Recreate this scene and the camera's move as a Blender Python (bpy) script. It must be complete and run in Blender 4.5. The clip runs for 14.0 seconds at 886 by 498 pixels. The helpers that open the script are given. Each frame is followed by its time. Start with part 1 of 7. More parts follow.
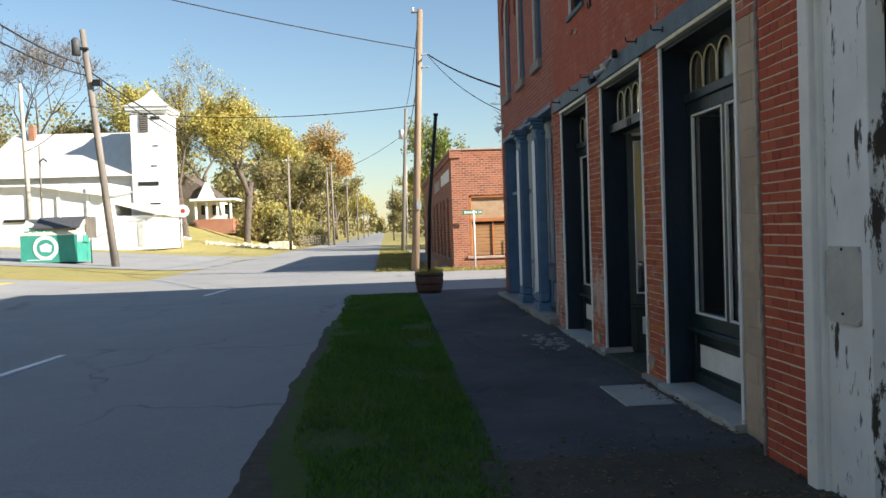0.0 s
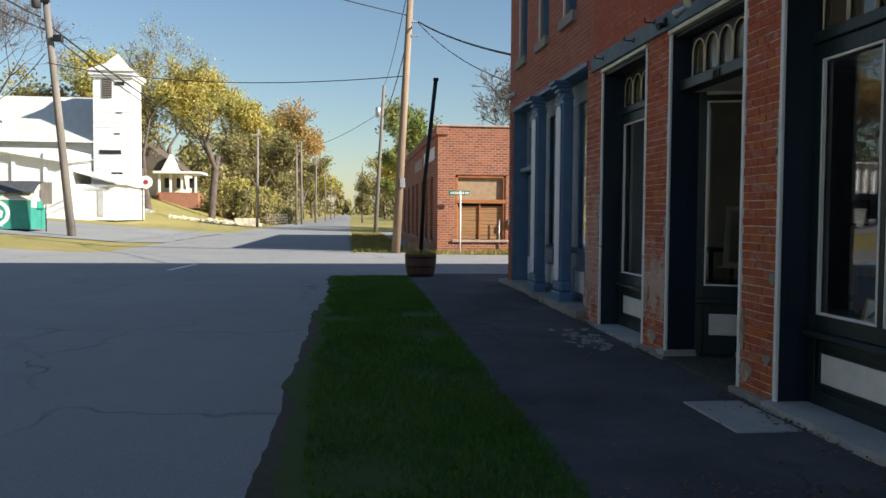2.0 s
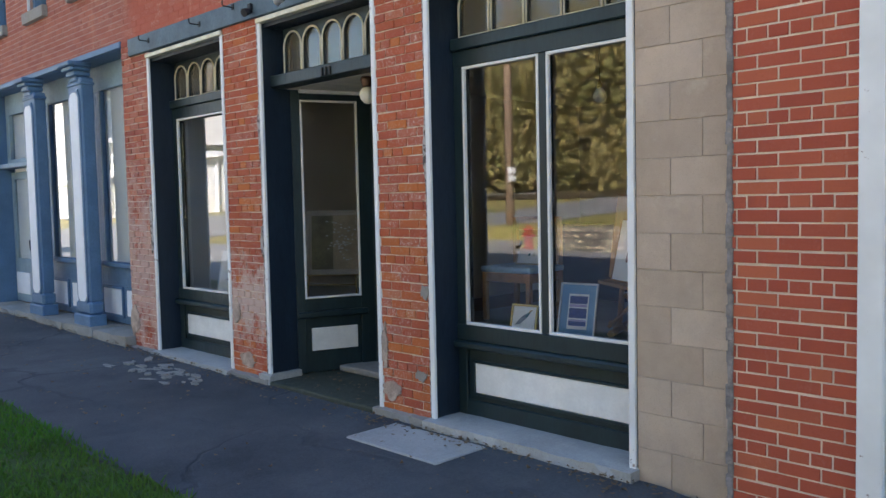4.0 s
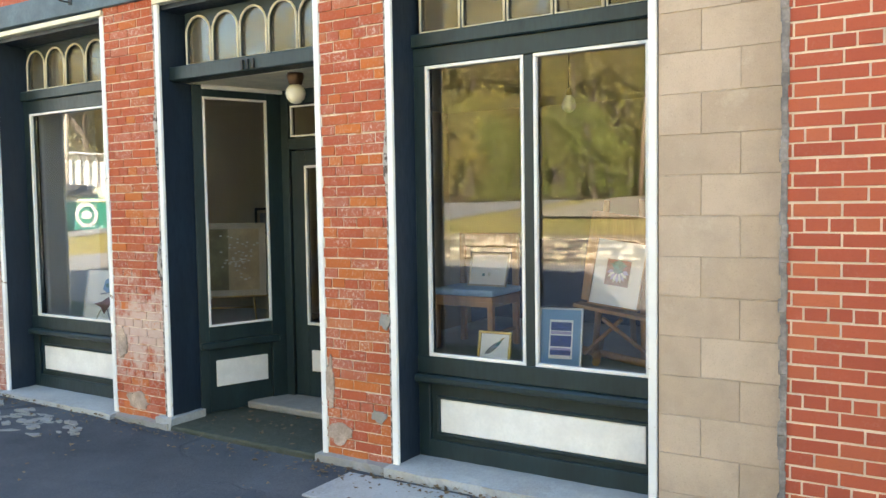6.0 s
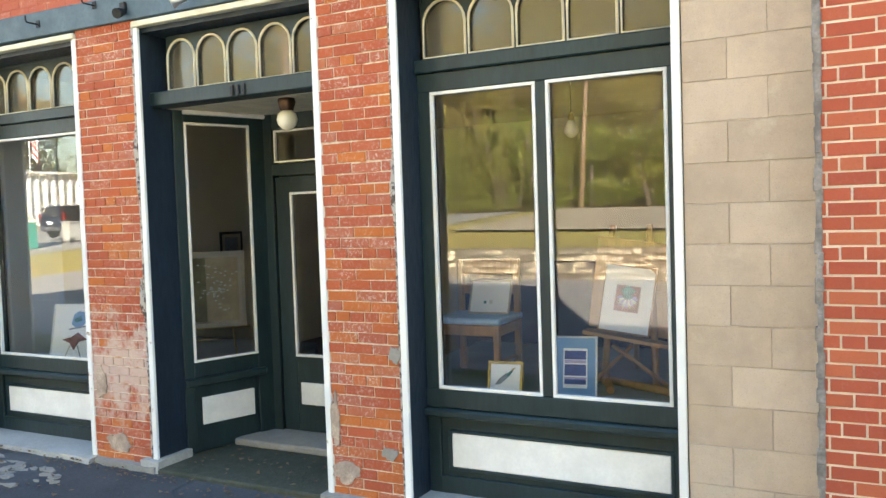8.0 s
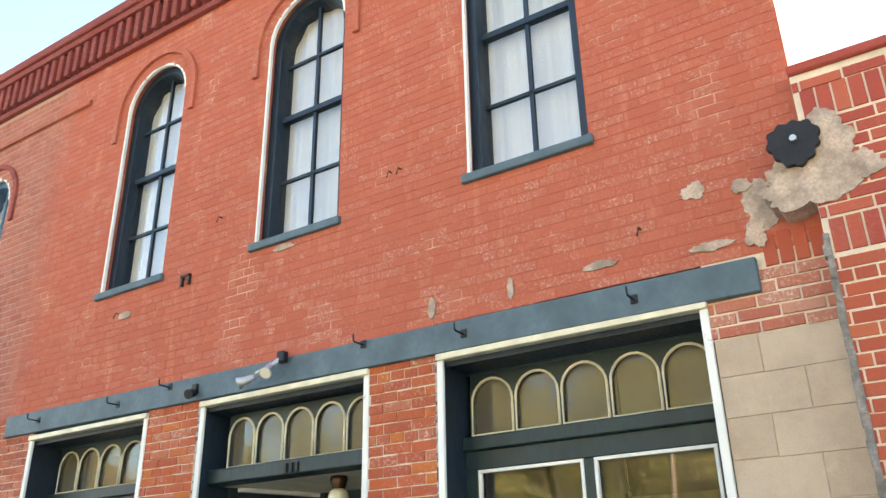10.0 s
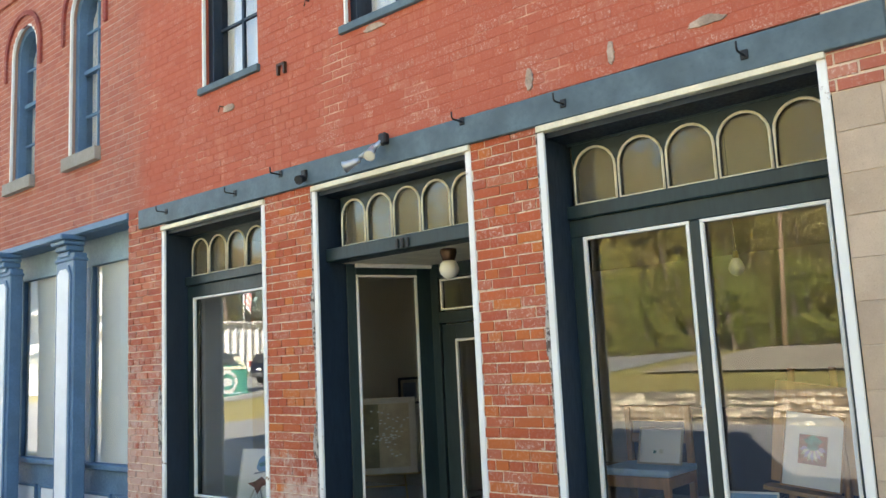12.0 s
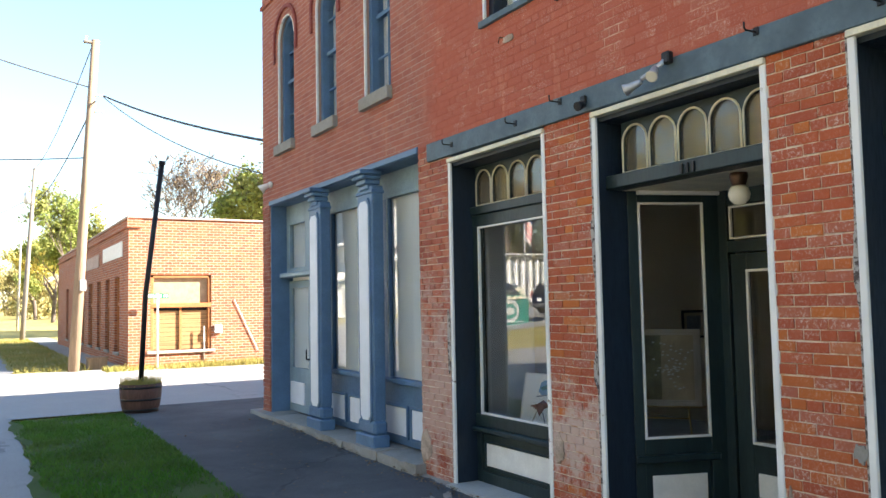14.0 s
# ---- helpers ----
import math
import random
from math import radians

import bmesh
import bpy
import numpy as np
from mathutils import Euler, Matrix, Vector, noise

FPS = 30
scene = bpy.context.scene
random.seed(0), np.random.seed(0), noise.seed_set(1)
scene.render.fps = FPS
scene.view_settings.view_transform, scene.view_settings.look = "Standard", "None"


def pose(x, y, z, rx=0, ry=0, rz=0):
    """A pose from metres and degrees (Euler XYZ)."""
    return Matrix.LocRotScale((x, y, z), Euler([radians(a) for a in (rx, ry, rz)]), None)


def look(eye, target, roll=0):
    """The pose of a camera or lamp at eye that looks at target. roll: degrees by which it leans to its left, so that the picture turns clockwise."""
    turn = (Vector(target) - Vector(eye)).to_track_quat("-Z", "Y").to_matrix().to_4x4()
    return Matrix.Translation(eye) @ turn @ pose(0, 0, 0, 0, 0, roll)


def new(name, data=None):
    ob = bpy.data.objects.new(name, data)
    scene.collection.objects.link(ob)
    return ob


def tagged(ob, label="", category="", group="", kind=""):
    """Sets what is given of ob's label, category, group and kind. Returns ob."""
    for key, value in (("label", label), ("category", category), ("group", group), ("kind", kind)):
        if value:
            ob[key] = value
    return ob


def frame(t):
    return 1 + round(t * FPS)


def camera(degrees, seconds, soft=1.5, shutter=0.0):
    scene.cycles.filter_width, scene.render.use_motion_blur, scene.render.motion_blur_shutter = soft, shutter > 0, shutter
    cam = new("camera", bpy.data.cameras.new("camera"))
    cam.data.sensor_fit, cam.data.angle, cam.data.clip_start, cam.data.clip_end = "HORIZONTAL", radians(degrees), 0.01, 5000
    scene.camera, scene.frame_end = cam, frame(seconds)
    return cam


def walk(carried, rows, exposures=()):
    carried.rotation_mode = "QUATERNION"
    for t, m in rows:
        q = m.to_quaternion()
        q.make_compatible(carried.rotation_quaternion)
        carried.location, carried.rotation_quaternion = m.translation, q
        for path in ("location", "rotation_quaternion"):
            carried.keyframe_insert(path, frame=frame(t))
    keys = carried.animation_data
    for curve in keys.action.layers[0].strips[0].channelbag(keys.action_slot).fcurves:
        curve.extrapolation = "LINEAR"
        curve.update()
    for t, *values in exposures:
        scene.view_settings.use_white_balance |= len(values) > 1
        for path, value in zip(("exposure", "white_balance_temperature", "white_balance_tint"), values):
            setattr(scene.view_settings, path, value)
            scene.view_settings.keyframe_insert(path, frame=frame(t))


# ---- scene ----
cam = camera(56.9, 14.0)
PATH = [
    (0, (-2.523, -0.082, 1.539), (-2.383, 1.912, 1.493), -1.9),
    (0.5, (-2.674, 0.318, 1.473), (-2.574, 2.316, 1.475), -0.3),
    (1, (-2.693, 0.8, 1.488), (-2.515, 2.79, 1.398), -1.1),
    (1.5, (-2.708, 1.341, 1.504), (-2.572, 3.332, 1.381), -1.1),
    (2, (-3.011, 1.69, 1.385), (-2.785, 3.676, 1.303), 0.5),
    (2.5, (-3.123, 2.172, 1.408), (-2.63, 4.105, 1.27), -0.3),
    (3, (-3.364, 2.495, 1.466), (-2.527, 4.31, 1.378), 0.6),
    (3.5, (-3.679, 2.763, 1.537), (-2.499, 4.375, 1.442), 1.8),
    (3.7, (-3.772, 2.919, 1.552), (-2.48, 4.443, 1.452), 0.4),
    (5.8, (-3.979, 4.204, 1.703), (-2.322, 5.313, 1.548), -0.7),
    (6, (-3.971, 4.32, 1.666), (-2.278, 5.38, 1.551), -0.9),
    (6.5, (-3.951, 4.552, 1.703), (-2.262, 5.616, 1.586), -1.2),
    (7, (-4.043, 4.704, 1.724), (-2.273, 5.633, 1.656), -0.3),
    (7.5, (-4.101, 4.77, 1.773), (-2.32, 5.677, 1.694), -0.8),
    (8, (-4.081, 4.766, 1.778), (-2.308, 5.687, 1.688), -1.9),
    (8.5, (-3.893, 4.673, 1.778), (-2.18, 5.705, 1.765), -1.5),
    (9, (-3.877, 4.622, 1.746), (-2.245, 5.627, 2.319), -0.6),
    (9.2, (-3.889, 4.6, 1.749), (-2.33, 5.573, 2.539), -0.8),
    (11.3, (-4.077, 4.568, 1.831), (-2.586, 5.725, 2.494), -3.3),
    (11.5, (-4.037, 4.568, 1.817), (-2.539, 5.779, 2.354), -3.4),
    (12, (-3.989, 4.58, 1.795), (-2.478, 5.861, 2.068), -2.8),
    (12.5, (-3.938, 4.592, 1.8), (-2.482, 5.957, 1.935), -2.5),
    (13, (-3.943, 4.609, 1.821), (-2.608, 6.096, 1.91), -2.3),
    (13.5, (-3.932, 4.616, 1.788), (-2.8, 6.261, 1.89), -1.5),
    (14, (-3.97, 4.612, 1.759), (-2.969, 6.339, 1.893), -1.1),
]
EXPOSURES = [(0, 1.23, 6400, 10), (1, 1.08, 6300, 10), (2, 0.88, 6300, 10), (2.6, 0.88, 6500, 11), (3.0, 0.98, 6700, 12), (3.3, 1.53, 6200, 16), (3.7, 2.33, 6200, 16), (5.8, 3.78, 7300, 10), (8.5, 3.88, 7300, 10), (9.2, 3.91, 7100, 9), (11.3, 2.75, 6950, 9), (12, 3.38, 6850, 9), (13, 3.75, 6550, 10), (13.5, 3.43, 6550, 11), (14, 2.78, 6750, 11)]
walk(cam, [(t, look(eye, target, roll)) for t, eye, target, roll in PATH], EXPOSURES)

# ---- world and sun ----
SUN_AZ, SUN_EL = 26.0, 28.0       # degrees from +x towards -y; height
world = bpy.data.worlds.new("sky")
scene.world = world
world.use_nodes = True
wn = world.node_tree
sky = wn.nodes.new("ShaderNodeTexSky")
sky.sky_type, sky.sun_disc = "NISHITA", False
sky.sun_elevation, sky.sun_rotation = radians(SUN_EL), radians(90 + SUN_AZ)
sky.air_density, sky.dust_density, sky.ozone_density = 1.25, 0.3, 3.0
wn.links.new(sky.outputs[0], wn.nodes["Background"].inputs[0])
wn.nodes["Background"].inputs[1].default_value = 0.065
sun = new("sun", bpy.data.lights.new("sun", "SUN"))
sun.data.energy, sun.data.angle, sun.data.color = 5.0, radians(0.53), (1.0, 0.94, 0.84)
sd = Vector((math.cos(radians(SUN_EL)) * math.cos(radians(SUN_AZ)), -math.cos(radians(SUN_EL)) * math.sin(radians(SUN_AZ)), math.sin(radians(SUN_EL))))
sun.matrix_world = look(sd * 50, (0, 0, 0))


# ---- materials ----
class Nodes:
    """A small wrapper to write node materials in a line or two."""

    def __init__(self, name):
        self.m = bpy.data.materials.new(name)
        self.m.use_nodes = True
        self.t = self.m.node_tree
        self.b = self.t.nodes["Principled BSDF"]
        self.pos = self.t.nodes.new("ShaderNodeNewGeometry").outputs["Position"]

    def add(self, kind, **ins):
        n = self.t.nodes.new(kind)
        for k, v in ins.items():
            self.put(n.inputs[k.replace("_", " ")], v)
        return n

    def put(self, socket, v):
        if hasattr(v, "links"):
            self.t.links.new(v, socket)
        else:
            socket.default_value = (*v, 1) if isinstance(v, tuple) and len(v) == 3 and socket.type == "RGBA" else v

    def noise(self, scale, detail=4, rough=0.6, stretch=None, at=None):
        v = at or self.pos
        if stretch:
            mp = self.add("ShaderNodeMapping", Vector=v)
            mp.inputs["Scale"].default_value = stretch
            v = mp.outputs[0]
        return self.add("ShaderNodeTexNoise", Vector=v, Scale=scale, Detail=detail, Roughness=rough).outputs[0]

    def ramp(self, fac, a, b, ca=0.0, cb=1.0):
        n = self.t.nodes.new("ShaderNodeMapRange")
        for i, v in enumerate((fac, a, b, ca, cb)):
            self.put(n.inputs[i], v)
        return n.outputs[0]

    def mix(self, fac, a, b, mode="MIX"):
        n = self.t.nodes.new("ShaderNodeMix")
        n.data_type, n.blend_type = "RGBA", mode
        self.put(n.inputs[0], fac), self.put(n.inputs[6], a), self.put(n.inputs[7], b)
        return n.outputs[2]

    def math(self, op, a, b=0.0):
        n = self.t.nodes.new("ShaderNodeMath")
        n.operation = op
        self.put(n.inputs[0], a), self.put(n.inputs[1], b)
        return n.outputs[0]

    def bump(self, height, strength, dist=0.01):
        n = self.add("ShaderNodeBump", Height=height, Strength=strength, Distance=dist)
        self.put(self.b.inputs["Normal"], n.outputs[0])

    def out(self, color, rough=0.7, metal=0.0, spec=0.4):
        self.put(self.b.inputs["Base Color"], color), self.put(self.b.inputs["Roughness"], rough)
        self.put(self.b.inputs["Metallic"], metal), self.put(self.b.inputs["Specular IOR Level"], spec)
        return self.m


def tint(c, k):
    return tuple(min(1.0, v * k) for v in c)


def plain(name, c, rough=0.6, metal=0.0, var=0.18, scale=6.0, fine=60.0, bump=0.15, dist=0.004, spec=0.4, stretch=None):
    """Paint, wood, metal: one colour with stains at two scales and a fine relief."""
    n = Nodes(name)
    big, small = n.noise(scale, stretch=stretch), n.noise(fine, 3, stretch=stretch)
    col = n.mix(n.ramp(big, 0.35, 0.65), tint(c, 1 - var), tint(c, 1 + var))
    col = n.mix(n.ramp(small, 0.4, 0.75, 0, 0.5), col, tint(c, 1 - 1.6 * var))
    n.bump(n.math("ADD", big, n.math("MULTIPLY", small, 0.6)), bump, dist)
    return n.out(col, n.ramp(small, 0.3, 0.7, max(0.05, rough - 0.1), min(1, rough + 0.1)), metal, spec)


def peeling(name, c, under, amount, scale=9.0, rough=0.6, stretch=None):
    """Paint that has flaked off in places down to what lies under it."""
    n = Nodes(name)
    a, b, f = n.noise(scale, 8, 0.7, stretch), n.noise(2.2, 4), n.noise(70, 3)
    m = n.ramp(n.math("ADD", n.math("MULTIPLY", a, 0.75), n.math("MULTIPLY", b, 0.25)), amount, amount + 0.03)
    col = n.mix(m, n.mix(n.ramp(b, 0.3, 0.7), tint(c, 0.86), tint(c, 1.05)), n.mix(f, tint(under, 0.6), tint(under, 1.2)))
    n.bump(n.math("SUBTRACT", n.math("MULTIPLY", f, 0.2), m), 0.35, 0.004)
    return n.out(col, n.ramp(m, 0, 1, rough, 0.9))


def brickwork(name, reds, paint=0.0, flecks=0.5, salt=None, per="OBJECT", grime=0.35):
    """Single fired bricks: each its own red, lime flecks, a salt stain with a height of its own."""
    n = Nodes(name)
    if per == "OBJECT":
        rnd = n.t.nodes.new("ShaderNodeObjectInfo").outputs["Random"]
    else:
        rnd = n.t.nodes.new("ShaderNodeNewGeometry").outputs["Random Per Island"]
    col = n.mix(rnd, reds[0], reds[1])
    col = n.mix(n.ramp(n.math("FRACT", n.math("MULTIPLY", rnd, 7.31)), 0.62, 0.95), col, reds[2])
    big, mid, fine = n.noise(0.9, 5), n.noise(14, 6, 0.7), n.noise(90, 4, 0.7)
    if paint:
        col = n.mix(paint, col, n.mix(n.ramp(big, 0.35, 0.68), tint(reds[0], 0.9), tint(reds[0], 1.12)))
    if paint:
        yy = n.t.nodes.new("ShaderNodeSeparateXYZ")
        n.put(yy.inputs[0], n.pos)
        old = n.ramp(n.math("ADD", yy.outputs[1], n.ramp(mid, 0.3, 0.7, -0.15, 0.15)), 11.5, 11.9)
        col = n.mix(n.math("MULTIPLY", old, 0.75), col, n.mix(rnd, (0.38, 0.135, 0.09), (0.28, 0.095, 0.07)))
        streak = n.noise(3.0, 5, 0.65, (1, 2.2, 0.5))
        col = n.mix(n.ramp(streak, 0.56, 0.74, 0, 0.55), col, (0.56, 0.24, 0.15))
        col = n.mix(n.ramp(n.noise(1.7, 6, 0.7), 0.66, 0.74, 0, 0.6), col, (0.50, 0.36, 0.26))
    col = n.mix(n.ramp(big, 0.42, 0.72, 0, grime), col, tint(reds[0], 0.5))
    lime = n.math("MULTIPLY", n.ramp(n.noise(55, 8, 0.8), 0.53, 0.575), n.ramp(n.noise(4.5, 4), 0.38, 0.62, 0.12, 1.0))
    scum = n.math("FRACT", n.math("MULTIPLY", rnd, 13.7))
    col = n.mix(n.ramp(scum, 0.60, 0.95, 0, 0.32 * flecks), col, (0.42, 0.21, 0.155))
    lime = n.math("MULTIPLY", lime, n.ramp(scum, 0.25, 0.8, 0.25, 1.0))
    col = n.mix(n.math("MULTIPLY", lime, flecks), col, (0.70, 0.58, 0.51))
    col = n.mix(n.ramp(fine, 0.55, 0.8, 0, 0.4), col, tint(reds[0], 0.4))
    if salt:
        z = n.t.nodes.new("ShaderNodeSeparateXYZ")
        n.put(z.inputs[0], n.pos)
        at = n.math("SUBTRACT", 1.0, n.math("MULTIPLY", n.math("ABSOLUTE", n.math("SUBTRACT", z.outputs[2], salt[0])), 1 / salt[1]))
        msk = n.math("ADD", at, n.ramp(n.noise(5.5, 6, 0.75), 0.3, 0.7, -1.0, 0.7))
        col = n.mix(n.ramp(msk, 0.0, 0.6, 0, salt[2]), col, n.mix(mid, (0.62, 0.52, 0.46), (0.48, 0.33, 0.27)))
    n.bump(n.math("ADD", mid, n.math("MULTIPLY", fine, 0.5)), 0.5, 0.006)
    return n.out(col, 0.88, 0, 0.25)


def glassy(name, tintc=(1, 1, 1), ior=1.52):
    n = Nodes(name)
    n.out(tintc, 0.0)
    n.b.inputs["Transmission Weight"].default_value = 1.0
    n.b.inputs["IOR"].default_value = ior
    n.bump(n.noise(0.7, 1), 0.0005, 0.01)
    return n.m


def ground_mat(name, c1, c2, c3, scale, fine=45.0, bump=0.4, dist=0.02, rough=0.92, crack=0.0, leaves=0.0):
    n = Nodes(name)
    a, b, f = n.noise(scale, 6, 0.65), n.noise(scale * 7, 5, 0.7), n.noise(fine, 4, 0.75)
    col = n.mix(n.ramp(a, 0.36, 0.64), c1, c2)
    col = n.mix(n.ramp(b, 0.45, 0.7, 0, 0.7), col, c3)
    col = n.mix(n.ramp(f, 0.5, 0.8, 0, 0.45), col, tint(c1, 0.45))
    col = n.mix(n.ramp(f, 0.5, 0.2, 0, 0.3), col, tint(c2, 1.6))
    h = n.math("ADD", b, n.math("MULTIPLY", f, 0.6))
    if crack:
        warp = n.add("ShaderNodeVectorMath", )
        warp.operation = "MULTIPLY_ADD"
        n.put(warp.inputs[0], n.add("ShaderNodeTexNoise", Vector=n.pos, Scale=1.3, Detail=4).outputs[1])
        warp.inputs[1].default_value = (1.1, 1.1, 0)
        n.put(warp.inputs[2], n.pos)
        v = n.add("ShaderNodeTexVoronoi", Vector=warp.outputs[0], Scale=crack)
        v.feature = "DISTANCE_TO_EDGE"
        line = n.ramp(v.outputs["Distance"], 0.004, 0.012, 1, 0)
        line = n.math("MULTIPLY", line, n.ramp(n.noise(0.35, 3), 0.42, 0.6))
        col = n.mix(n.math("MULTIPLY", line, 0.45), col, tint(c1, 0.4))
        h = n.math("SUBTRACT", h, n.math("MULTIPLY", line, 2))
    if leaves:
        v = n.add("ShaderNodeTexVoronoi", Vector=n.pos, Scale=16)
        sp = n.ramp(v.outputs["Distance"], 0.20, 0.24, 1, 0)
        sp = n.math("MULTIPLY", sp, n.ramp(n.noise(0.5, 4), 0.45, 0.62, 0, leaves))
        col = n.mix(sp, col, (0.34, 0.22, 0.07))
    n.bump(h, bump, dist)
    return n.out(col, rough, 0, 0.3)


def leafy(name, a, b, c):
    n = Nodes(name)
    rnd = n.t.nodes.new("ShaderNodeNewGeometry").outputs["Random Per Island"]
    col = n.mix(rnd, a, b)
    col = n.mix(n.ramp(n.noise(0.35, 3), 0.4, 0.65), col, c)
    # darker noise patches paint in some of the shade between leaf clumps
    col = n.mix(n.ramp(n.noise(1.3, 3), 0.50, 0.62, 0, 0.4), col, tint(c, 0.5))
    n.out(col, 0.65, 0, 0.25)
    n.b.inputs["Transmission Weight"].default_value = 0.0
    tr = n.add("ShaderNodeBsdfTranslucent", Color=col)
    mx = n.add("ShaderNodeMixShader", Fac=0.35)
    n.t.links.new(n.b.outputs[0], mx.inputs[1]), n.t.links.new(tr.outputs[0], mx.inputs[2])
    n.t.links.new(mx.outputs[0], n.t.nodes["Material Output"].inputs[0])
    return n.m


RED = ((0.44, 0.088, 0.04), (0.36, 0.066, 0.032), (0.50, 0.13, 0.05))
PB = ((0.44, 0.100, 0.040), (0.38, 0.085, 0.045), (0.50, 0.142, 0.036))
M_PIL = brickwork("pilaster_brick", PB, flecks=0.8)
M_PIL2 = brickwork("pilaster_brick_salted", PB, flecks=0.75, salt=(0.72, 0.45, 0.85))
M_PIL3 = brickwork("pier_brick_faded", ((0.42, 0.11, 0.06), (0.32, 0.075, 0.045), (0.47, 0.15, 0.08)), flecks=0.8, salt=(0.9, 1.3, 0.62))
M_UP = brickwork("painted_brick", ((0.43, 0.115, 0.07), (0.385, 0.10, 0.06), (0.46, 0.135, 0.082)), paint=0.6, flecks=0.35, per="ISLAND", grime=0.3)
M_UPO = brickwork("painted_brick_single", ((0.43, 0.115, 0.07), (0.385, 0.10, 0.06), (0.46, 0.135, 0.082)), paint=0.6, flecks=0.45, grime=0.3)
M_MOD = brickwork("modern_brick", ((0.44, 0.10, 0.054), (0.37, 0.078, 0.045), (0.47, 0.125, 0.062)), flecks=0.05, grime=0.15)
M_MODJ = brickwork("modern_brick_joined", ((0.40, 0.08, 0.055), (0.33, 0.06, 0.045), (0.45, 0.11, 0.065)), flecks=0.12, per="ISLAND", grime=0.15)
n = Nodes("painted_mortar")
mm, mf = n.noise(1.6, 6, 0.7), n.noise(60, 3)
my = n.t.nodes.new("ShaderNodeSeparateXYZ")
n.put(my.inputs[0], n.pos)
bare = n.ramp(n.math("ADD", my.outputs[1], n.ramp(mm, 0.3, 0.7, -0.3, 0.3)), 11.5, 12.0, 0, 0.75)  # unpainted beyond the party line
mc = n.mix(n.ramp(mm, 0.55, 0.66), n.mix(mf, (0.43, 0.115, 0.07), (0.39, 0.10, 0.06)), (0.60, 0.36, 0.26))
M_MORT_R = n.out(n.mix(bare, mc, (0.45, 0.33, 0.27)), 0.95, 0, 0.2)
n.bump(mf, 0.5, 0.004)
n = Nodes("lime_mortar")
mm, mf = n.noise(9, 6, 0.7), n.noise(90, 3)
M_MORT_L = n.out(n.mix(n.ramp(mm, 0.36, 0.52), n.mix(mf, (0.44, 0.20, 0.10), (0.54, 0.30, 0.18)), (0.70, 0.58, 0.47)), 0.95, 0, 0.2)
n.bump(mf, 0.6, 0.005)
M_MORT_W = plain("pale_mortar", (0.70, 0.57, 0.45), 0.95, var=0.15, scale=5, fine=90, bump=0.5)
n = Nodes("concrete_block")
rn_ = n.t.nodes.new("ShaderNodeObjectInfo").outputs["Random"]
c_ = n.mix(rn_, (0.46, 0.355, 0.265), (0.57, 0.45, 0.345))
c_ = n.mix(n.ramp(n.noise(3.2, 6, 0.7), 0.42, 0.68, 0, 0.55), c_, (0.36, 0.275, 0.21))
c_ = n.mix(n.ramp(n.noise(5.5, 5, 0.7), 0.58, 0.72, 0, 0.5), c_, (0.58, 0.49, 0.38))
gr_ = n.noise(150, 3, 0.8)
c_ = n.mix(n.ramp(gr_, 0.55, 0.75, 0, 0.5), c_, (0.22, 0.18, 0.14))
c_ = n.mix(n.ramp(gr_, 0.40, 0.22, 0, 0.5), c_, (0.64, 0.56, 0.45))
n.bump(n.math("ADD", gr_, n.noise(40)), 0.5, 0.004)
M_CMU = n.out(c_, 0.95, 0, 0.2)
M_CMUJ = plain("block_joint", (0.47, 0.375, 0.29), 0.95, var=0.2, bump=0.5)
M_SEAM = plain("dark_seam_mortar", (0.24, 0.21, 0.19), 0.95, var=0.35, scale=14, fine=70, bump=0.9, dist=0.01)
M_STUCCO = plain("old_stucco", (0.44, 0.335, 0.265), 0.95, var=0.35, scale=8, fine=70, bump=0.8, dist=0.01)
M_NAVY = plain("dark_green_paint", (0.014, 0.030, 0.034), 0.42, var=0.25, scale=4, fine=50, bump=0.2, stretch=(1, 1, 0.2))
M_REVEAL = plain("dark_navy_paint", (0.013, 0.024, 0.040), 0.45, var=0.25, scale=4, fine=50, bump=0.2, stretch=(1, 1, 0.2))
M_BLUE = plain("slate_blue_paint", (0.088, 0.17, 0.285), 0.5, var=0.15, scale=3, fine=50, bump=0.15)
M_BLUEG = plain("grey_blue_paint", (0.22, 0.31, 0.37), 0.55, var=0.15, scale=3, fine=50, bump=0.15)
M_BEAM = plain("grey_beam_paint", (0.085, 0.125, 0.15), 0.6, var=0.2, scale=5, fine=40, bump=0.25)
M_WHITE = plain("white_paint", (0.78, 0.76, 0.72), 0.55, var=0.07, scale=7, fine=50, bump=0.2)
M_PALE = plain("pale_blue_white_paint", (0.72, 0.75, 0.80), 0.55, var=0.05, scale=4, bump=0.12)
M_CREAM = plain("cream_paint", (0.72, 0.66, 0.50), 0.6, var=0.12, scale=7, bump=0.25)
M_TRIM = peeling("worn_white_trim", (0.80, 0.79, 0.76), (0.34, 0.24, 0.18), 0.605, 14)
M_PEEL = peeling("peeling_white_board", (0.78, 0.80, 0.81), (0.07, 0.06, 0.05), 0.555, 7, stretch=(1, 1.6, 0.35))
M_SIDING = peeling("weathered_siding", (0.66, 0.62, 0.53), (0.16, 0.13, 0.10), 0.62, 6, stretch=(1, 0.3, 2.5))
M_PLATE = plain("painted_metal_plate", (0.46, 0.46, 0.44), 0.5, var=0.12, bump=0.1)
M_GLASS = glassy("window_glass")
# transom glass: its tan tint stands in for the woods' muted reflection
n = Nodes("reflection_tinted_glass")
n.out(n.mix(n.noise(6, 5, 0.7, (1, 2, 0.4)), (0.42, 0.38, 0.28), (0.52, 0.48, 0.38)), 0.03)
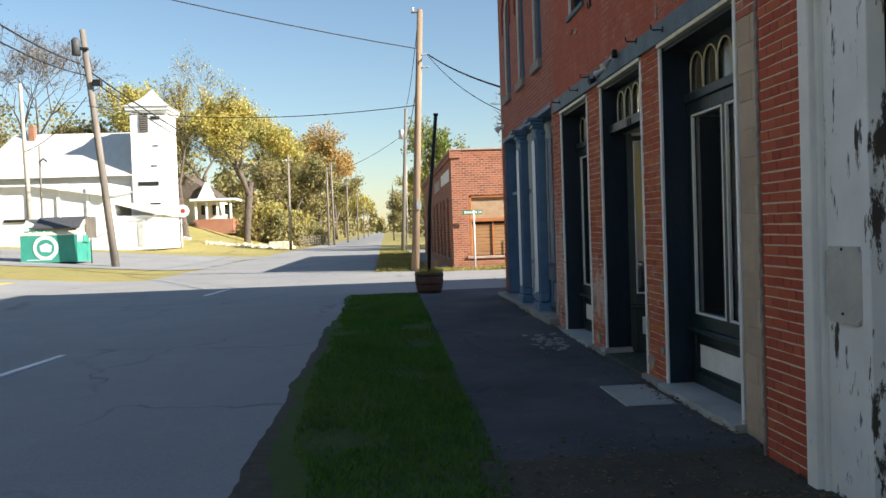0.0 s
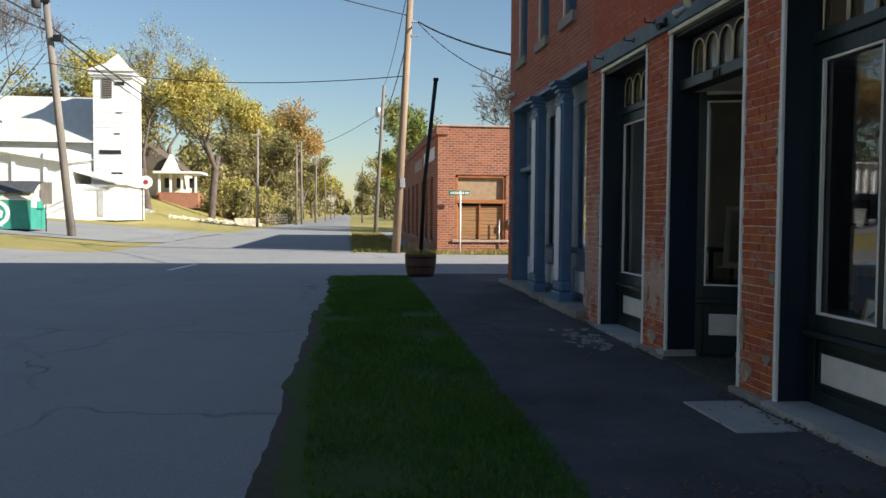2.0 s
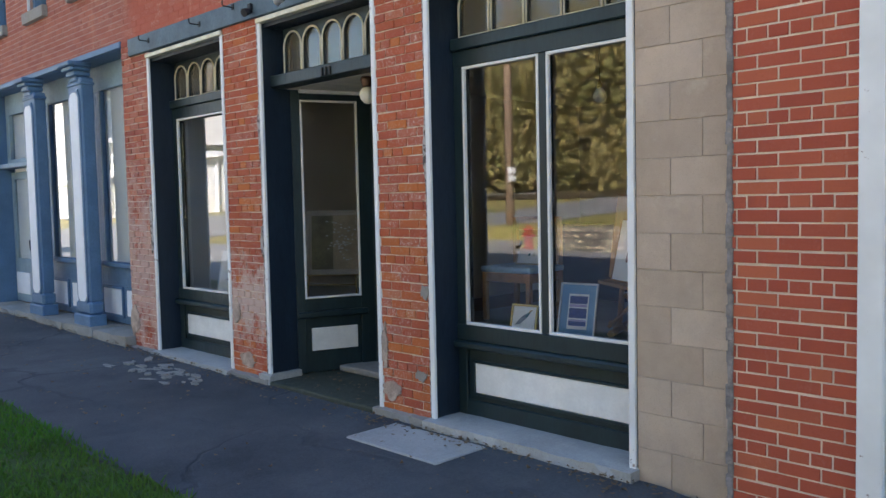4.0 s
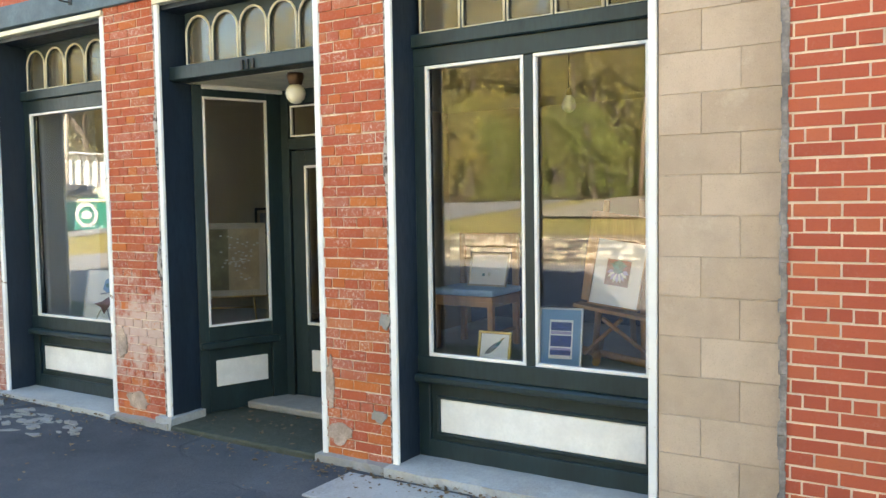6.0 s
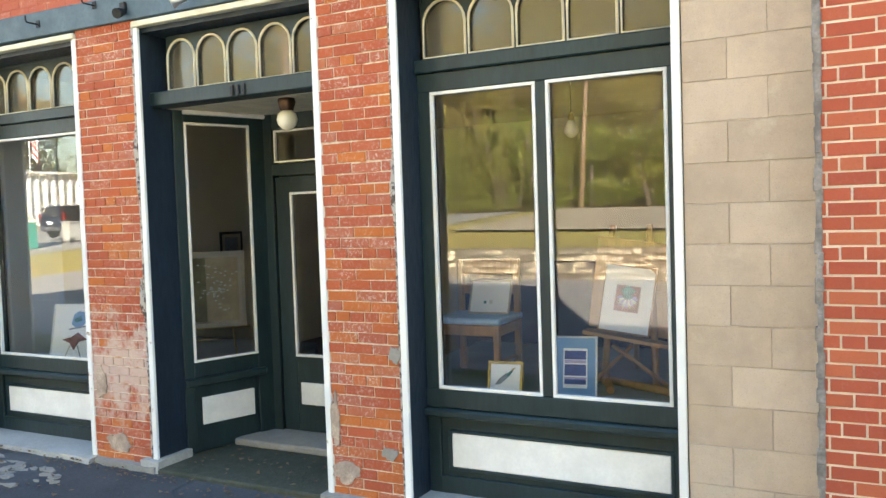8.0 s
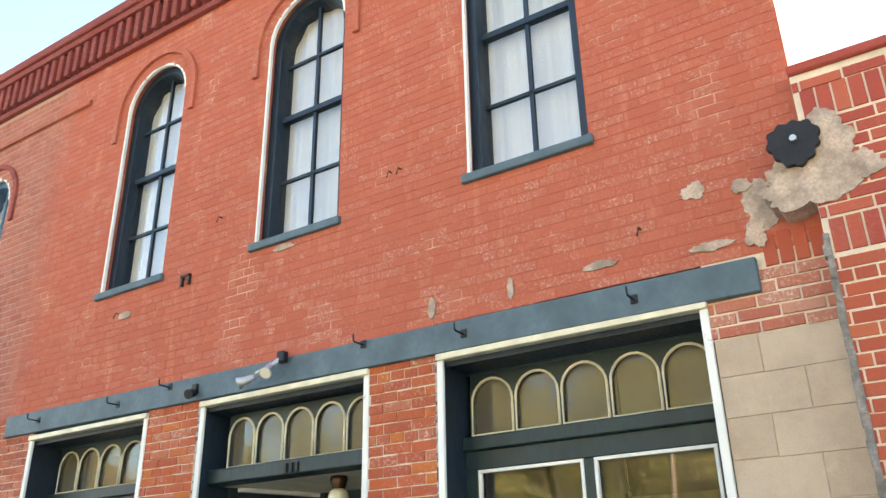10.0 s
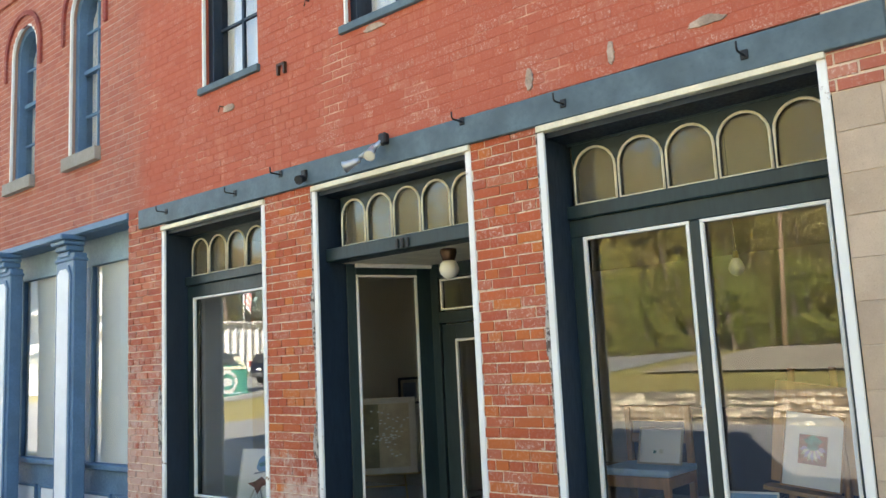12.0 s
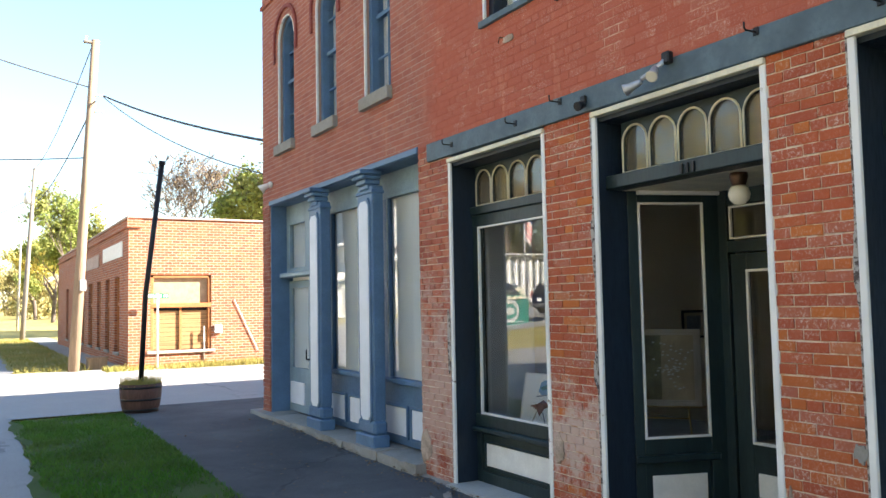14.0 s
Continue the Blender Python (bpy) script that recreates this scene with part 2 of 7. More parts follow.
n.b.inputs["Transmission Weight"].default_value = 0.82
n.b.inputs["IOR"].default_value = 1.5
M_TANGLASS = n.m
M_FADED = brickwork("faded_patched_brick", ((0.47, 0.17, 0.11), (0.40, 0.12, 0.08), (0.54, 0.27, 0.19)), flecks=1.0)
M_SHADE = plain("pale_green_shade", (0.90, 0.93, 0.89), 0.9, var=0.05, scale=1.0, bump=0.1, stretch=(1, 1, 0.1))
M_CURTAIN = plain("white_curtain", (0.80, 0.79, 0.76), 0.9, var=0.06, scale=2, bump=0.15, stretch=(1, 6, 0.2))
M_ROOM = plain("room_plaster", (0.72, 0.68, 0.56), 0.9, var=0.1, scale=1)
M_ROOMF = plain("room_floorboards", (0.16, 0.10, 0.06), 0.6, var=0.25, scale=3, stretch=(1, 8, 1))
M_NAVYCLOTH = plain("navy_backdrop_cloth", (0.02, 0.022, 0.045), 0.95, var=0.2, scale=2)
M_SIDEB = plain("side_board_reflection_tone", (0.66, 0.72, 0.76), 0.7, var=0.08, scale=2)
M_DISPLAY = plain("grey_display_board", (0.30, 0.31, 0.31), 0.85, var=0.12, scale=2)
M_CONC = ground_mat("old_concrete", (0.30, 0.28, 0.25), (0.24, 0.225, 0.20), (0.34, 0.32, 0.29), 1.1, 60, 0.5, 0.01)
M_CONC_L = ground_mat("pale_concrete", (0.42, 0.41, 0.38), (0.34, 0.33, 0.31), (0.46, 0.45, 0.42), 2.5, 60, 0.5, 0.01)
M_WALK = ground_mat("worn_walk", (0.048, 0.052, 0.058), (0.108, 0.112, 0.118), (0.070, 0.074, 0.080), 0.6, 70, 0.5, 0.012, crack=0.35)
M_ROAD = ground_mat("worn_asphalt", (0.27, 0.265, 0.26), (0.33, 0.32, 0.305), (0.29, 0.285, 0.275), 0.25, 55, 0.6, 0.014, crack=0.32)
M_UPROAD = ground_mat("tan_gravel_road", (0.34, 0.29, 0.22), (0.40, 0.345, 0.27), (0.36, 0.31, 0.24), 0.3, 40, 0.5, 0.014)
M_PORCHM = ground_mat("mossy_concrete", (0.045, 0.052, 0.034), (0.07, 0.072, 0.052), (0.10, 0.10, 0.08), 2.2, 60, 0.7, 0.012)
M_GRASSG = ground_mat("dry_lawn", (0.36, 0.29, 0.10), (0.27, 0.25, 0.075), (0.44, 0.34, 0.14), 0.35, 30, 0.8, 0.04, leaves=0.7)
M_STRIP = ground_mat("shaded_lawn_soil", (0.045, 0.085, 0.014), (0.06, 0.10, 0.018), (0.055, 0.07, 0.02), 0.8, 40, 0.8, 0.03, leaves=0.0)
M_DIRT = ground_mat("gravelly_dirt", (0.055, 0.052, 0.038), (0.075, 0.07, 0.05), (0.11, 0.095, 0.07), 1.5, 40, 0.9, 0.02)
M_BLADE = leafy("grass_blades", (0.06, 0.18, 0.015), (0.09, 0.21, 0.025), (0.11, 0.18, 0.035))
M_DRYBLADE = leafy("dry_grass_blades", (0.30, 0.26, 0.07), (0.22, 0.24, 0.06), (0.40, 0.31, 0.10))
M_BARK = plain("bark", (0.13, 0.10, 0.08), 0.95, var=0.3, scale=3, fine=20, bump=0.8, dist=0.03)
M_POLE = plain("weathered_pole_wood", (0.30, 0.21, 0.14), 0.9, var=0.25, scale=3, fine=30, bump=0.6, dist=0.01, stretch=(1, 1, 0.12))
M_POLEG = plain("grey_pole_wood", (0.22, 0.19, 0.16), 0.9, var=0.25, scale=3, fine=30, bump=0.6, dist=0.01, stretch=(1, 1, 0.12))
M_BLACK = plain("black_iron", (0.02, 0.02, 0.022), 0.5, 0.3, var=0.2)
M_WIRE = plain("cable_rubber", (0.03, 0.03, 0.032), 0.7, var=0.1)
M_STEEL = plain("galvanised_steel", (0.55, 0.56, 0.57), 0.45, 0.7, var=0.12)
M_WOOD = plain("honey_wood", (0.36, 0.19, 0.08), 0.5, var=0.2, scale=5, stretch=(1, 6, 1))
M_BARREL = plain("barrel_staves", (0.11, 0.055, 0.04), 0.8, var=0.25, scale=8, stretch=(1, 1, 0.15))
M_LAMPGLASS = plain("opal_glass", (0.78, 0.74, 0.62), 0.15, var=0.03, bump=0.02)
M_BRONZE = plain("brown_bronze", (0.09, 0.05, 0.03), 0.4, 0.6)
M_LID = plain("dark_lid", (0.08, 0.08, 0.085), 0.6)
M_RAG = peeling("ragged_mortar_edge", (0.42, 0.38, 0.34), (0.10, 0.075, 0.065), 0.5, 26)
YEL = ((0.60, 0.47, 0.10), (0.52, 0.44, 0.13), (0.43, 0.41, 0.14))
M_LEAF_Y = leafy("yellow_leaves", *YEL)
M_LEAF_O = leafy("orange_leaves", (0.56, 0.30, 0.10), (0.50, 0.34, 0.13), (0.42, 0.34, 0.14))
M_LEAF_G = leafy("green_leaves", (0.20, 0.26, 0.06), (0.25, 0.29, 0.08), (0.31, 0.30, 0.09))
M_LEAF_D = leafy("dull_olive_leaves", (0.34, 0.29, 0.12), (0.40, 0.31, 0.13), (0.27, 0.26, 0.10))


# ---- mesh helpers ----
def bx(bm, x0, x1, y0, y1, z0, z1):
    v = [bm.verts.new((x, y, z)) for z in (z0, z1) for y in (y0, y1) for x in (x0, x1)]
    for f in ((0, 2, 3, 1), (4, 5, 7, 6), (0, 1, 5, 4), (2, 6, 7, 3), (0, 4, 6, 2), (1, 3, 7, 5)):
        bm.faces.new([v[i] for i in f])


def box(x0, x1, y0, y1, z0, z1, soft=0.0, seg=1):
    bm = bmesh.new()
    bx(bm, x0, x1, y0, y1, z0, z1)
    if soft:
        bmesh.ops.bevel(bm, geom=bm.edges[:], offset=soft, segments=seg, profile=0.5, affect="EDGES")
    return bm


def boxes(rows, soft=0.0):
    bm = bmesh.new()
    for r in rows:
        bx(bm, *r)
    if soft:
        bmesh.ops.bevel(bm, geom=bm.edges[:], offset=soft, segments=1, profile=0.5, affect="EDGES")
    return bm


def tube(bm, pts, radii, n=8, caps=True):
    """A tube through points, with a radius at each."""
    pts = [Vector(p) for p in pts]
    rings = []
    for i, p in enumerate(pts):
        d = (pts[min(i + 1, len(pts) - 1)] - pts[max(i - 1, 0)]).normalized()
        a = d.cross(Vector((0, 0, 1)) if abs(d.z) < 0.9 else Vector((1, 0, 0))).normalized()
        b = d.cross(a)
        r = radii[i] if isinstance(radii, (list, tuple)) else radii
        rings.append([bm.verts.new(p + (a * math.cos(2 * math.pi * k / n) + b * math.sin(2 * math.pi * k / n)) * r) for k in range(n)])
    for r0, r1 in zip(rings, rings[1:]):
        for k in range(n):
            bm.faces.new((r0[k], r0[(k + 1) % n], r1[(k + 1) % n], r1[k])).smooth = True
    if caps:
        bm.faces.new(rings[0]), bm.faces.new(rings[-1][::-1])


def tubes(pts, radii, n=8):
    bm = bmesh.new()
    tube(bm, pts, radii, n)
    return bm


def lathe(profile, at, n=20):
    """Turned round z: (radius, height) pairs."""
    bm = bmesh.new()
    rings = [[bm.verts.new((at[0] + r * math.cos(2 * math.pi * k / n), at[1] + r * math.sin(2 * math.pi * k / n), at[2] + z)) for k in range(n)] for r, z in profile]
    for a, b in zip(rings, rings[1:]):
        for k in range(n):
            bm.faces.new((a[k], a[(k + 1) % n], b[(k + 1) % n], b[k])).smooth = True
    bm.faces.new(rings[0][::-1]), bm.faces.new(rings[-1])
    return bm


def prism(outline, axis, a, b):
    """An outline of (u, v) pairs pushed along an axis from a to b. x: u=y v=z; y: u=x v=z; z: u=x v=y."""
    bm = bmesh.new()
    place = {"x": lambda u, v, w: (w, u, v), "y": lambda u, v, w: (u, w, v), "z": lambda u, v, w: (u, v, w)}[axis]
    lo, hi = [[bm.verts.new(place(u, v, w)) for u, v in outline] for w in (a, b)]
    n = len(outline)
    bm.faces.new(lo), bm.faces.new(hi[::-1])
    for i in range(n):
        bm.faces.new((lo[i], hi[i], hi[(i + 1) % n], lo[(i + 1) % n]))
    bmesh.ops.recalc_face_normals(bm, faces=bm.faces[:])
    return bm


def rough_box(x0, x1, y0, y1, z0, z1, amount=0.02, size=0.09, seed=0.0):
    """A worn slab: its front and top broken up by small dents and chips."""
    ny, nx, nz = max(2, int((y1 - y0) / size)), max(2, int((x1 - x0) / size)), max(2, int((z1 - z0) / 0.05))
    bm = bmesh.new()
    bx(bm, x0, x1, y0, y1, z0, z1)
    for axis, n in ((0, nx), (1, ny), (2, nz)):
        lo, hi = ((x0, x1), (y0, y1), (z0, z1))[axis]
        for i in range(1, n):
            co, no = Vector((0, 0, 0)), Vector((0, 0, 0))
            co[axis], no[axis] = lo + (hi - lo) * i / n, 1
            bmesh.ops.bisect_plane(bm, geom=bm.verts[:] + bm.edges[:] + bm.faces[:], plane_co=co, plane_no=no)
    for v in bm.verts:
        p = v.co + Vector((0, 0, seed))
        d = noise.noise(p * 5.0) + 0.7 * noise.noise(p * 17.0)
        edge = (v.co.x < x0 + 0.001) + (v.co.z > z1 - 0.001)
        if edge:
            v.co.x += amount * (d * 0.8 + (0.9 if edge == 2 else 0.1) * abs(d)) if v.co.x < x0 + 0.001 else 0
            v.co.z -= amount * abs(d) * (0.9 if edge == 2 else 0.25) if v.co.z > z1 - 0.001 else 0
    return bm


def finish(name, bm, material, parent=None):
    me = bpy.data.meshes.new(name)
    bmesh.ops.recalc_face_normals(bm, faces=bm.faces[:])
    bm.to_mesh(me)
    bm.free()
    me.materials.append(material)
    ob = new(name, me)
    ob.parent = parent
    return ob


def part(name, bm, material, parent, label=""):
    ob = finish(name, bm, material, parent)
    return tagged(ob, label) if label else ob


def thing(name, label, category, group="", kind=""):
    return tagged(new(name), label, category, group, kind)


def solid(name, bm, material, label, category, group="", kind=""):
    return tagged(finish(name, bm, material), label, category, group, kind)


def sheet(name, verts, faces, material, parent=None, smooth=False):
    me = bpy.data.meshes.new(name)
    me.from_pydata(verts, [], faces)
    me.materials.append(material)
    if smooth:
        me.polygons.foreach_set("use_smooth", [True] * len(me.polygons))
    ob = new(name, me)
    ob.parent = parent
    return ob


# ---- ground ----
def step(a, b, v):
    t = max(0.0, min(1.0, (v - a) / (b - a)))
    return t * t * (3 - 2 * t)


def high(x, y):
    """The height of the ground: a street that climbs a little, a terrace over a stone wall across it, lawns and a wooded hill."""
    z = 0.10 * step(7, 18, y)
    far = 0.07 * max(0.0, -x - 12.5) if x > -40 else 0.07 * 27.5
    far += 3.4 * step(14, 32, -x) * step(70, 112, y)
    terrace = step(14.55, 14.66, -x) * (0.72 + 0.055 * max(0.0, min(16.0, -x - 14.6))) + 0.28 * max(0.0, -x - 36)
    k = step(17.5, 30, y)
    z += far * k + terrace * (1 - k)
    if x > 3 and y > 45:
        z += 0.02 * (x - 3) * step(45, 80, y)
    if y > 180:
        z += 1.2 * step(180, 600, y)
    return z


def drape(name, xs, ys, material, lift, wobble=0.0, parent=None, skew=None):
    verts, faces, nx = [], [], len(xs)
    for j, y in enumerate(ys):
        for i, x in enumerate(xs):
            dx = wobble * (noise.noise(Vector((x * 3.1, y * 0.9, 0))) + 0.6 * noise.noise(Vector((x, y * 4.3, 5)))) if i in (0, nx - 1) else 0
            dx += skew(y) * (1 - i / (nx - 1)) if skew else 0
            verts.append((x + dx, y, high(x + dx, y) + lift))
    for j in range(len(ys) - 1):
        for i in range(nx - 1):
            a = j * nx + i
            faces.append((a, a + 1, a + nx + 1, a + nx))
    return sheet(name, verts, faces, material, parent, True)


def span(a, b, stepsize):
    n = max(1, int(round((b - a) / stepsize)))
    return [a + (b - a) * i / n for i in range(n + 1)]


gx = [-900, -400, -200, -120] + span(-90, -40, 5) + span(-38, -16, 2) + [-15, -14.66, -14.62, -14.58, -14.55, -14] + span(-13, 2, 1.0) + [4, 8, 14, 25, 40, 80, 160, 400, 900]
gy = [-600, -250, -120, -70] + span(-50, 16, 3) + span(17.5, 32, 1.5) + span(35, 120, 5) + [135, 150, 180, 220, 280, 400, 600, 1000, 1800, 3000]
tagged(drape("ground", gx, gy, M_GRASSG, -0.012), "dry yellow-green lawn with fallen leaves", "ground", kind="structure")
tagged(drape("road", span(-14.3, -3.4, 0.8), span(-60, 20, 0.2), M_ROAD, 0.012, 0.07), "worn grey asphalt street with cracks", "road", kind="structure")
tagged(drape("road_far", span(-10.9, -3.0, 1.0), span(29.2, 60, 0.6) + span(62, 900, 12), M_ROAD, 0.012, 0.2), "long sunlit asphalt street running to the horizon", "road", kind="structure")
tagged(drape("cross_road", [-120, -80, -60] + span(-50, -14, 2) + span(-13, 2, 1) + [4, 8, 14, 30, 60, 120], span(18.9, 29.2, 0.66), M_ROAD, 0.016), "sunlit asphalt cross street", "road", kind="structure")
tagged(drape("side_lot", span(-60, -11.0, 1.5), span(38, 58, 1.5), M_ROAD, 0.016, 0.5), "pale asphalt lot beside a white church", "road", kind="structure")
tagged(drape("upper_road", span(-31, -19.6, 0.8), span(-70, 17, 1.0), M_UPROAD, 0.07, 0.15), "sunlit upper road behind the stone wall", "road", kind="structure")
tagged(drape("pavement", span(-1.85, 0.0, 0.18), span(-30, 18.6, 0.2), M_WALK, 0.022, 0.09), "dark worn sidewalk along the brick front", "pavement", kind="structure")
tagged(drape("grass_strip", span(-3.42, -1.86, 0.2), span(1.6, 18.6, 0.2), M_STRIP, 0.020, 0.16, skew=lambda y: 0.28 * step(8, 3, y)), "narrow green lawn strip between street and sidewalk", "grass", kind="structure")
tagged(drape("bare_soil", span(-3.5, -1.7, 0.2), span(-30, 13, 0.12), M_DIRT, 0.0155, 0.06), "trodden bare soil beside the street", "soil", kind="structure")
tagged(drape("pavement_corner", span(-1.75, 8.0, 0.6), span(16.9, 19.3, 0.3), M_WALK, 0.0235, 0.08), "worn grey walk round the brick corner", "pavement", kind="structure")
tagged(drape("pavement_far", span(-0.9, 0.3, 0.3), span(29.6, 62, 1.0), M_CONC, 0.03), "concrete sidewalk along the brick corner shop", "pavement", kind="structure")
tagged(drape("soil_by_wall", span(-1.95, -0.0, 0.13), span(-8, 5.15, 0.15), M_DIRT, 0.034, 0.10), "gravelly dirt at the foot of the wall", "soil", kind="structure")
lane = thing("lane_mark", "short worn white centre dashes on the asphalt", "road marking", kind="structure")
for y in (-2.0, 9.3, 20.4):
    part("dash", prism([(-7.06, y), (-6.96, y), (-6.78, y + 2.2), (-6.88, y + 2.2)], "z", high(-7, y) + 0.016, high(-7, y + 1) + 0.022), M_WHITE, lane)


M_LITTER = ground_mat("leaf_litter", (0.06, 0.045, 0.025), (0.09, 0.065, 0.035), (0.12, 0.08, 0.035), 0.4, 12, 0.8, 0.05)
tagged(drape("forest_floor", span(-130, -33.5, 4), span(-70, 64, 4), M_LITTER, 0.05, 0.8), "dark leaf litter under the hillside woods", "ground", kind="structure")


def blades(name, x0, x1, y0, y1, count, tall, material, label, seed, clump=1.2):
    rs = np.random.RandomState(seed)
    verts, faces = [], []
    for _ in range(count):
        x, y = rs.uniform(x0, x1), rs.uniform(y0, y1)
        d = noise.noise(Vector((x * clump, y * clump, 3)))
        if name == "grass" and x < -3.33 + 0.32 * step(8, 3, y) + 0.2 * d or rs.rand() < 0.75 * step(6.5, 2.5, y + 1.5 * d):
            continue
        if d < -0.28 + 0.35 * rs.rand() - 0.2:
            continue
        h, a, w = tall * rs.uniform(0.5, 1.2) * (1 + 0.5 * d), rs.uniform(0, 6.28), 0.006 + tall * 0.04
        lx, ly = rs.normal(0, h * 0.45, 2)
        z = high(x, y) + 0.012
        n = len(verts)
        c, s = math.cos(a) * w, math.sin(a) * w
        verts += [(x - c, y - s, z), (x + c, y + s, z), (x + lx, y + ly, z + h)]
        faces.append((n, n + 1, n + 2))
    return tagged(sheet(name, verts, faces, material), label, "grass", kind="stuff")


blades("grass", -3.42, -1.82, 1.8, 18.55, 46000, 0.055, M_BLADE, "short dark green grass blades in the strip", 1)


# ---- the brick front ----
def arch_hole(y0, y1, z0, z1, r):
    """A window hole with a round head: its width at each height."""
    mid, spring = (y0 + y1) / 2, z1 - r

    def at(z):
        if not z0 < z < z1:
            return None
        if z <= spring:
            return y0, y1
        w = (y1 - y0) / 2 * math.sqrt(max(0.0, 1 - ((z - spring) / r) ** 2))
        return mid - w, mid + w
    return at


def rect_hole(y0, y1, z0, z1):
    return lambda z: (y0, y1) if z0 < z < z1 else None


def free(y0, y1, z, holes):
    spans = [(y0, y1)]
    for h in holes:
        cut = h(z)
        if cut:
            spans = [s for a, b in spans for s in ((a, min(b, cut[0])), (max(a, cut[1]), b)) if s[1] - s[0] > 0.015]
    return spans


def lay(y0, y1, z0, z1, course, length, holes=(), gap=0.011, seed=1):
    """Bricks in running bond: y0, y1, z0, z1 of each."""
    rs = random.Random(seed)
    rows = []
    for k in range(int(round((z1 - z0) / course))):
        za, zb = z0 + k * course, z0 + (k + 1) * course - gap
        header = k % 6 == 5
        ln = length / 2 if header else length
        for a, b in free(y0, y1, (za + zb) / 2, holes):
            y = math.floor(a / ln) * ln - (ln / 2 if k % 2 else 0)
            while y < b:
                p, q = max(a, y), min(b, y + ln - gap)
                if q - p > 0.02:
                    j = rs.uniform(-0.002, 0.002)
                    rows.append((p, q, za + j, zb + j))
                y += ln
    return rows


def unit_brick(name, material, soft):
    """One brick of size 1, its front towards -x, with worn edges; a few shapes that the bricks share."""
    out = []
    for s in range(5):
        rs = random.Random(s)
        f = [(-1, 0, 0), (-1, 1, 0), (-1, 1, 1), (-1, 0, 1)]
        vs = []
        for x, y, z in f:
            vs.append((-0.5 - 0.5 * rs.uniform(0.7, 1.1), 0.5 + (y - 0.5) * (1 - soft * rs.uniform(0.5, 1.4)), 0.5 + (z - 0.5) * (1 - soft * 2.6 * rs.uniform(0.5, 1.4))))
        mid = [(-0.35, y, z) for _, y, z in f]
        back = [(1, y, z) for _, y, z in f]
        faces = [(0, 3, 2, 1)] + [(i, (i + 1) % 4, 4 + (i + 1) % 4, 4 + i) for i in range(4)] + [(4 + i, 4 + (i + 1) % 4, 8 + (i + 1) % 4, 8 + i) for i in range(4)]
        me = bpy.data.meshes.new(name)
        me.from_pydata(vs + mid + back, [], faces)
        me.materials.append(material)
        out.append(me)
    return out


def brick_parts(name, rows, x, depth, shapes, parent, seed=3, jig=0.0025):
    """Each brick an object under its wall, on shared meshes."""
    rs = random.Random(seed)
    for a, b, c, d in rows:
        ob = new(name, rs.choice(shapes))
        ob.parent = parent
        ob.location = (x + rs.uniform(-jig, jig), a, c)
        ob.scale = (depth, b - a, d - c)
        ob.rotation_euler = (rs.uniform(-6, 6) * jig, rs.uniform(-8, 8) * jig, rs.uniform(-3, 3) * jig)


def brick_mass(name, rows, x, depth, material, parent, soft=0.008, rough=0.002, seed=5):
    """The further bricks of a wall, joined."""
    rs = random.Random(seed)
    verts, faces = [], []
    for a, b, c, d in rows:
        n, f = len(verts), x - depth + rs.uniform(-rough, rough)
        e = soft * 0.6
        verts += [(f, a + e, c + e), (f, b - e, c + e), (f, b - e, d - e), (f, a + e, d - e)]
        verts += [(f + soft, a, c), (f + soft, b, c), (f + soft, b, d), (f + soft, a, d)]
        verts += [(x + 0.02, a, c), (x + 0.02, b, c), (x + 0.02, b, d), (x + 0.02, a, d)]
        faces.append((n, n + 3, n + 2, n + 1))
        for o in (0, 4):
            faces += [(n + o + i, n + o + (i + 1) % 4, n + o + 4 + (i + 1) % 4, n + o + 4 + i) for i in range(4)]
    ob = sheet(name, verts, faces, material, parent)
    return tagged(ob, kind="stuff")


# openings of the upper floor: y0, y1, sill, head, radius of the head
UPPER = [(6.09, 6.93, 4.28, 6.52, 0.41), (8.00, 8.82, 4.28, 6.52, 0.40), (9.86, 10.67, 4.28, 6.52, 0.40),
         (12.53, 13.23, 4.15, 6.10, 0.34), (14.07, 14.77, 4.14, 6.08, 0.34), (15.62, 16.32, 4.14, 6.06, 0.34)]
ROOF = 7.47


def wall_with_arches(name, x0, x1, y0, y1, z0, z1, wins, material, label):
    """A wall body with round-headed openings through it."""
    bm = bmesh.new()
    ys = y0
    for a, b, s, h, r in sorted(wins):
        bx(bm, x0, x1, ys, a, z0, z1)
        bx(bm, x0, x1, a, b, z0, s)
        spring, n = h - r, 12
        pts = [((a + b) / 2 - (b - a) / 2 * math.cos(math.pi * k / n), spring + r * math.sin(math.pi * k / n)) for k in range(n + 1)]
        for (ya, za), (yb, zb) in zip(pts, pts[1:]):
            v = [bm.verts.new((x, y, z)) for x in (x0, x1) for y, z in ((ya, za), (yb, zb), (yb, z1), (ya, z1))]
            for f in ((0, 1, 2, 3), (7, 6, 5, 4), (0, 4, 5, 1), (3, 2, 6, 7)):
                bm.faces.new([v[i] for i in f])
        ys = b
    bx(bm, x0, x1, ys, y1, z0, z1)
    return solid(name, bm, material, label, "wall", kind="structure")


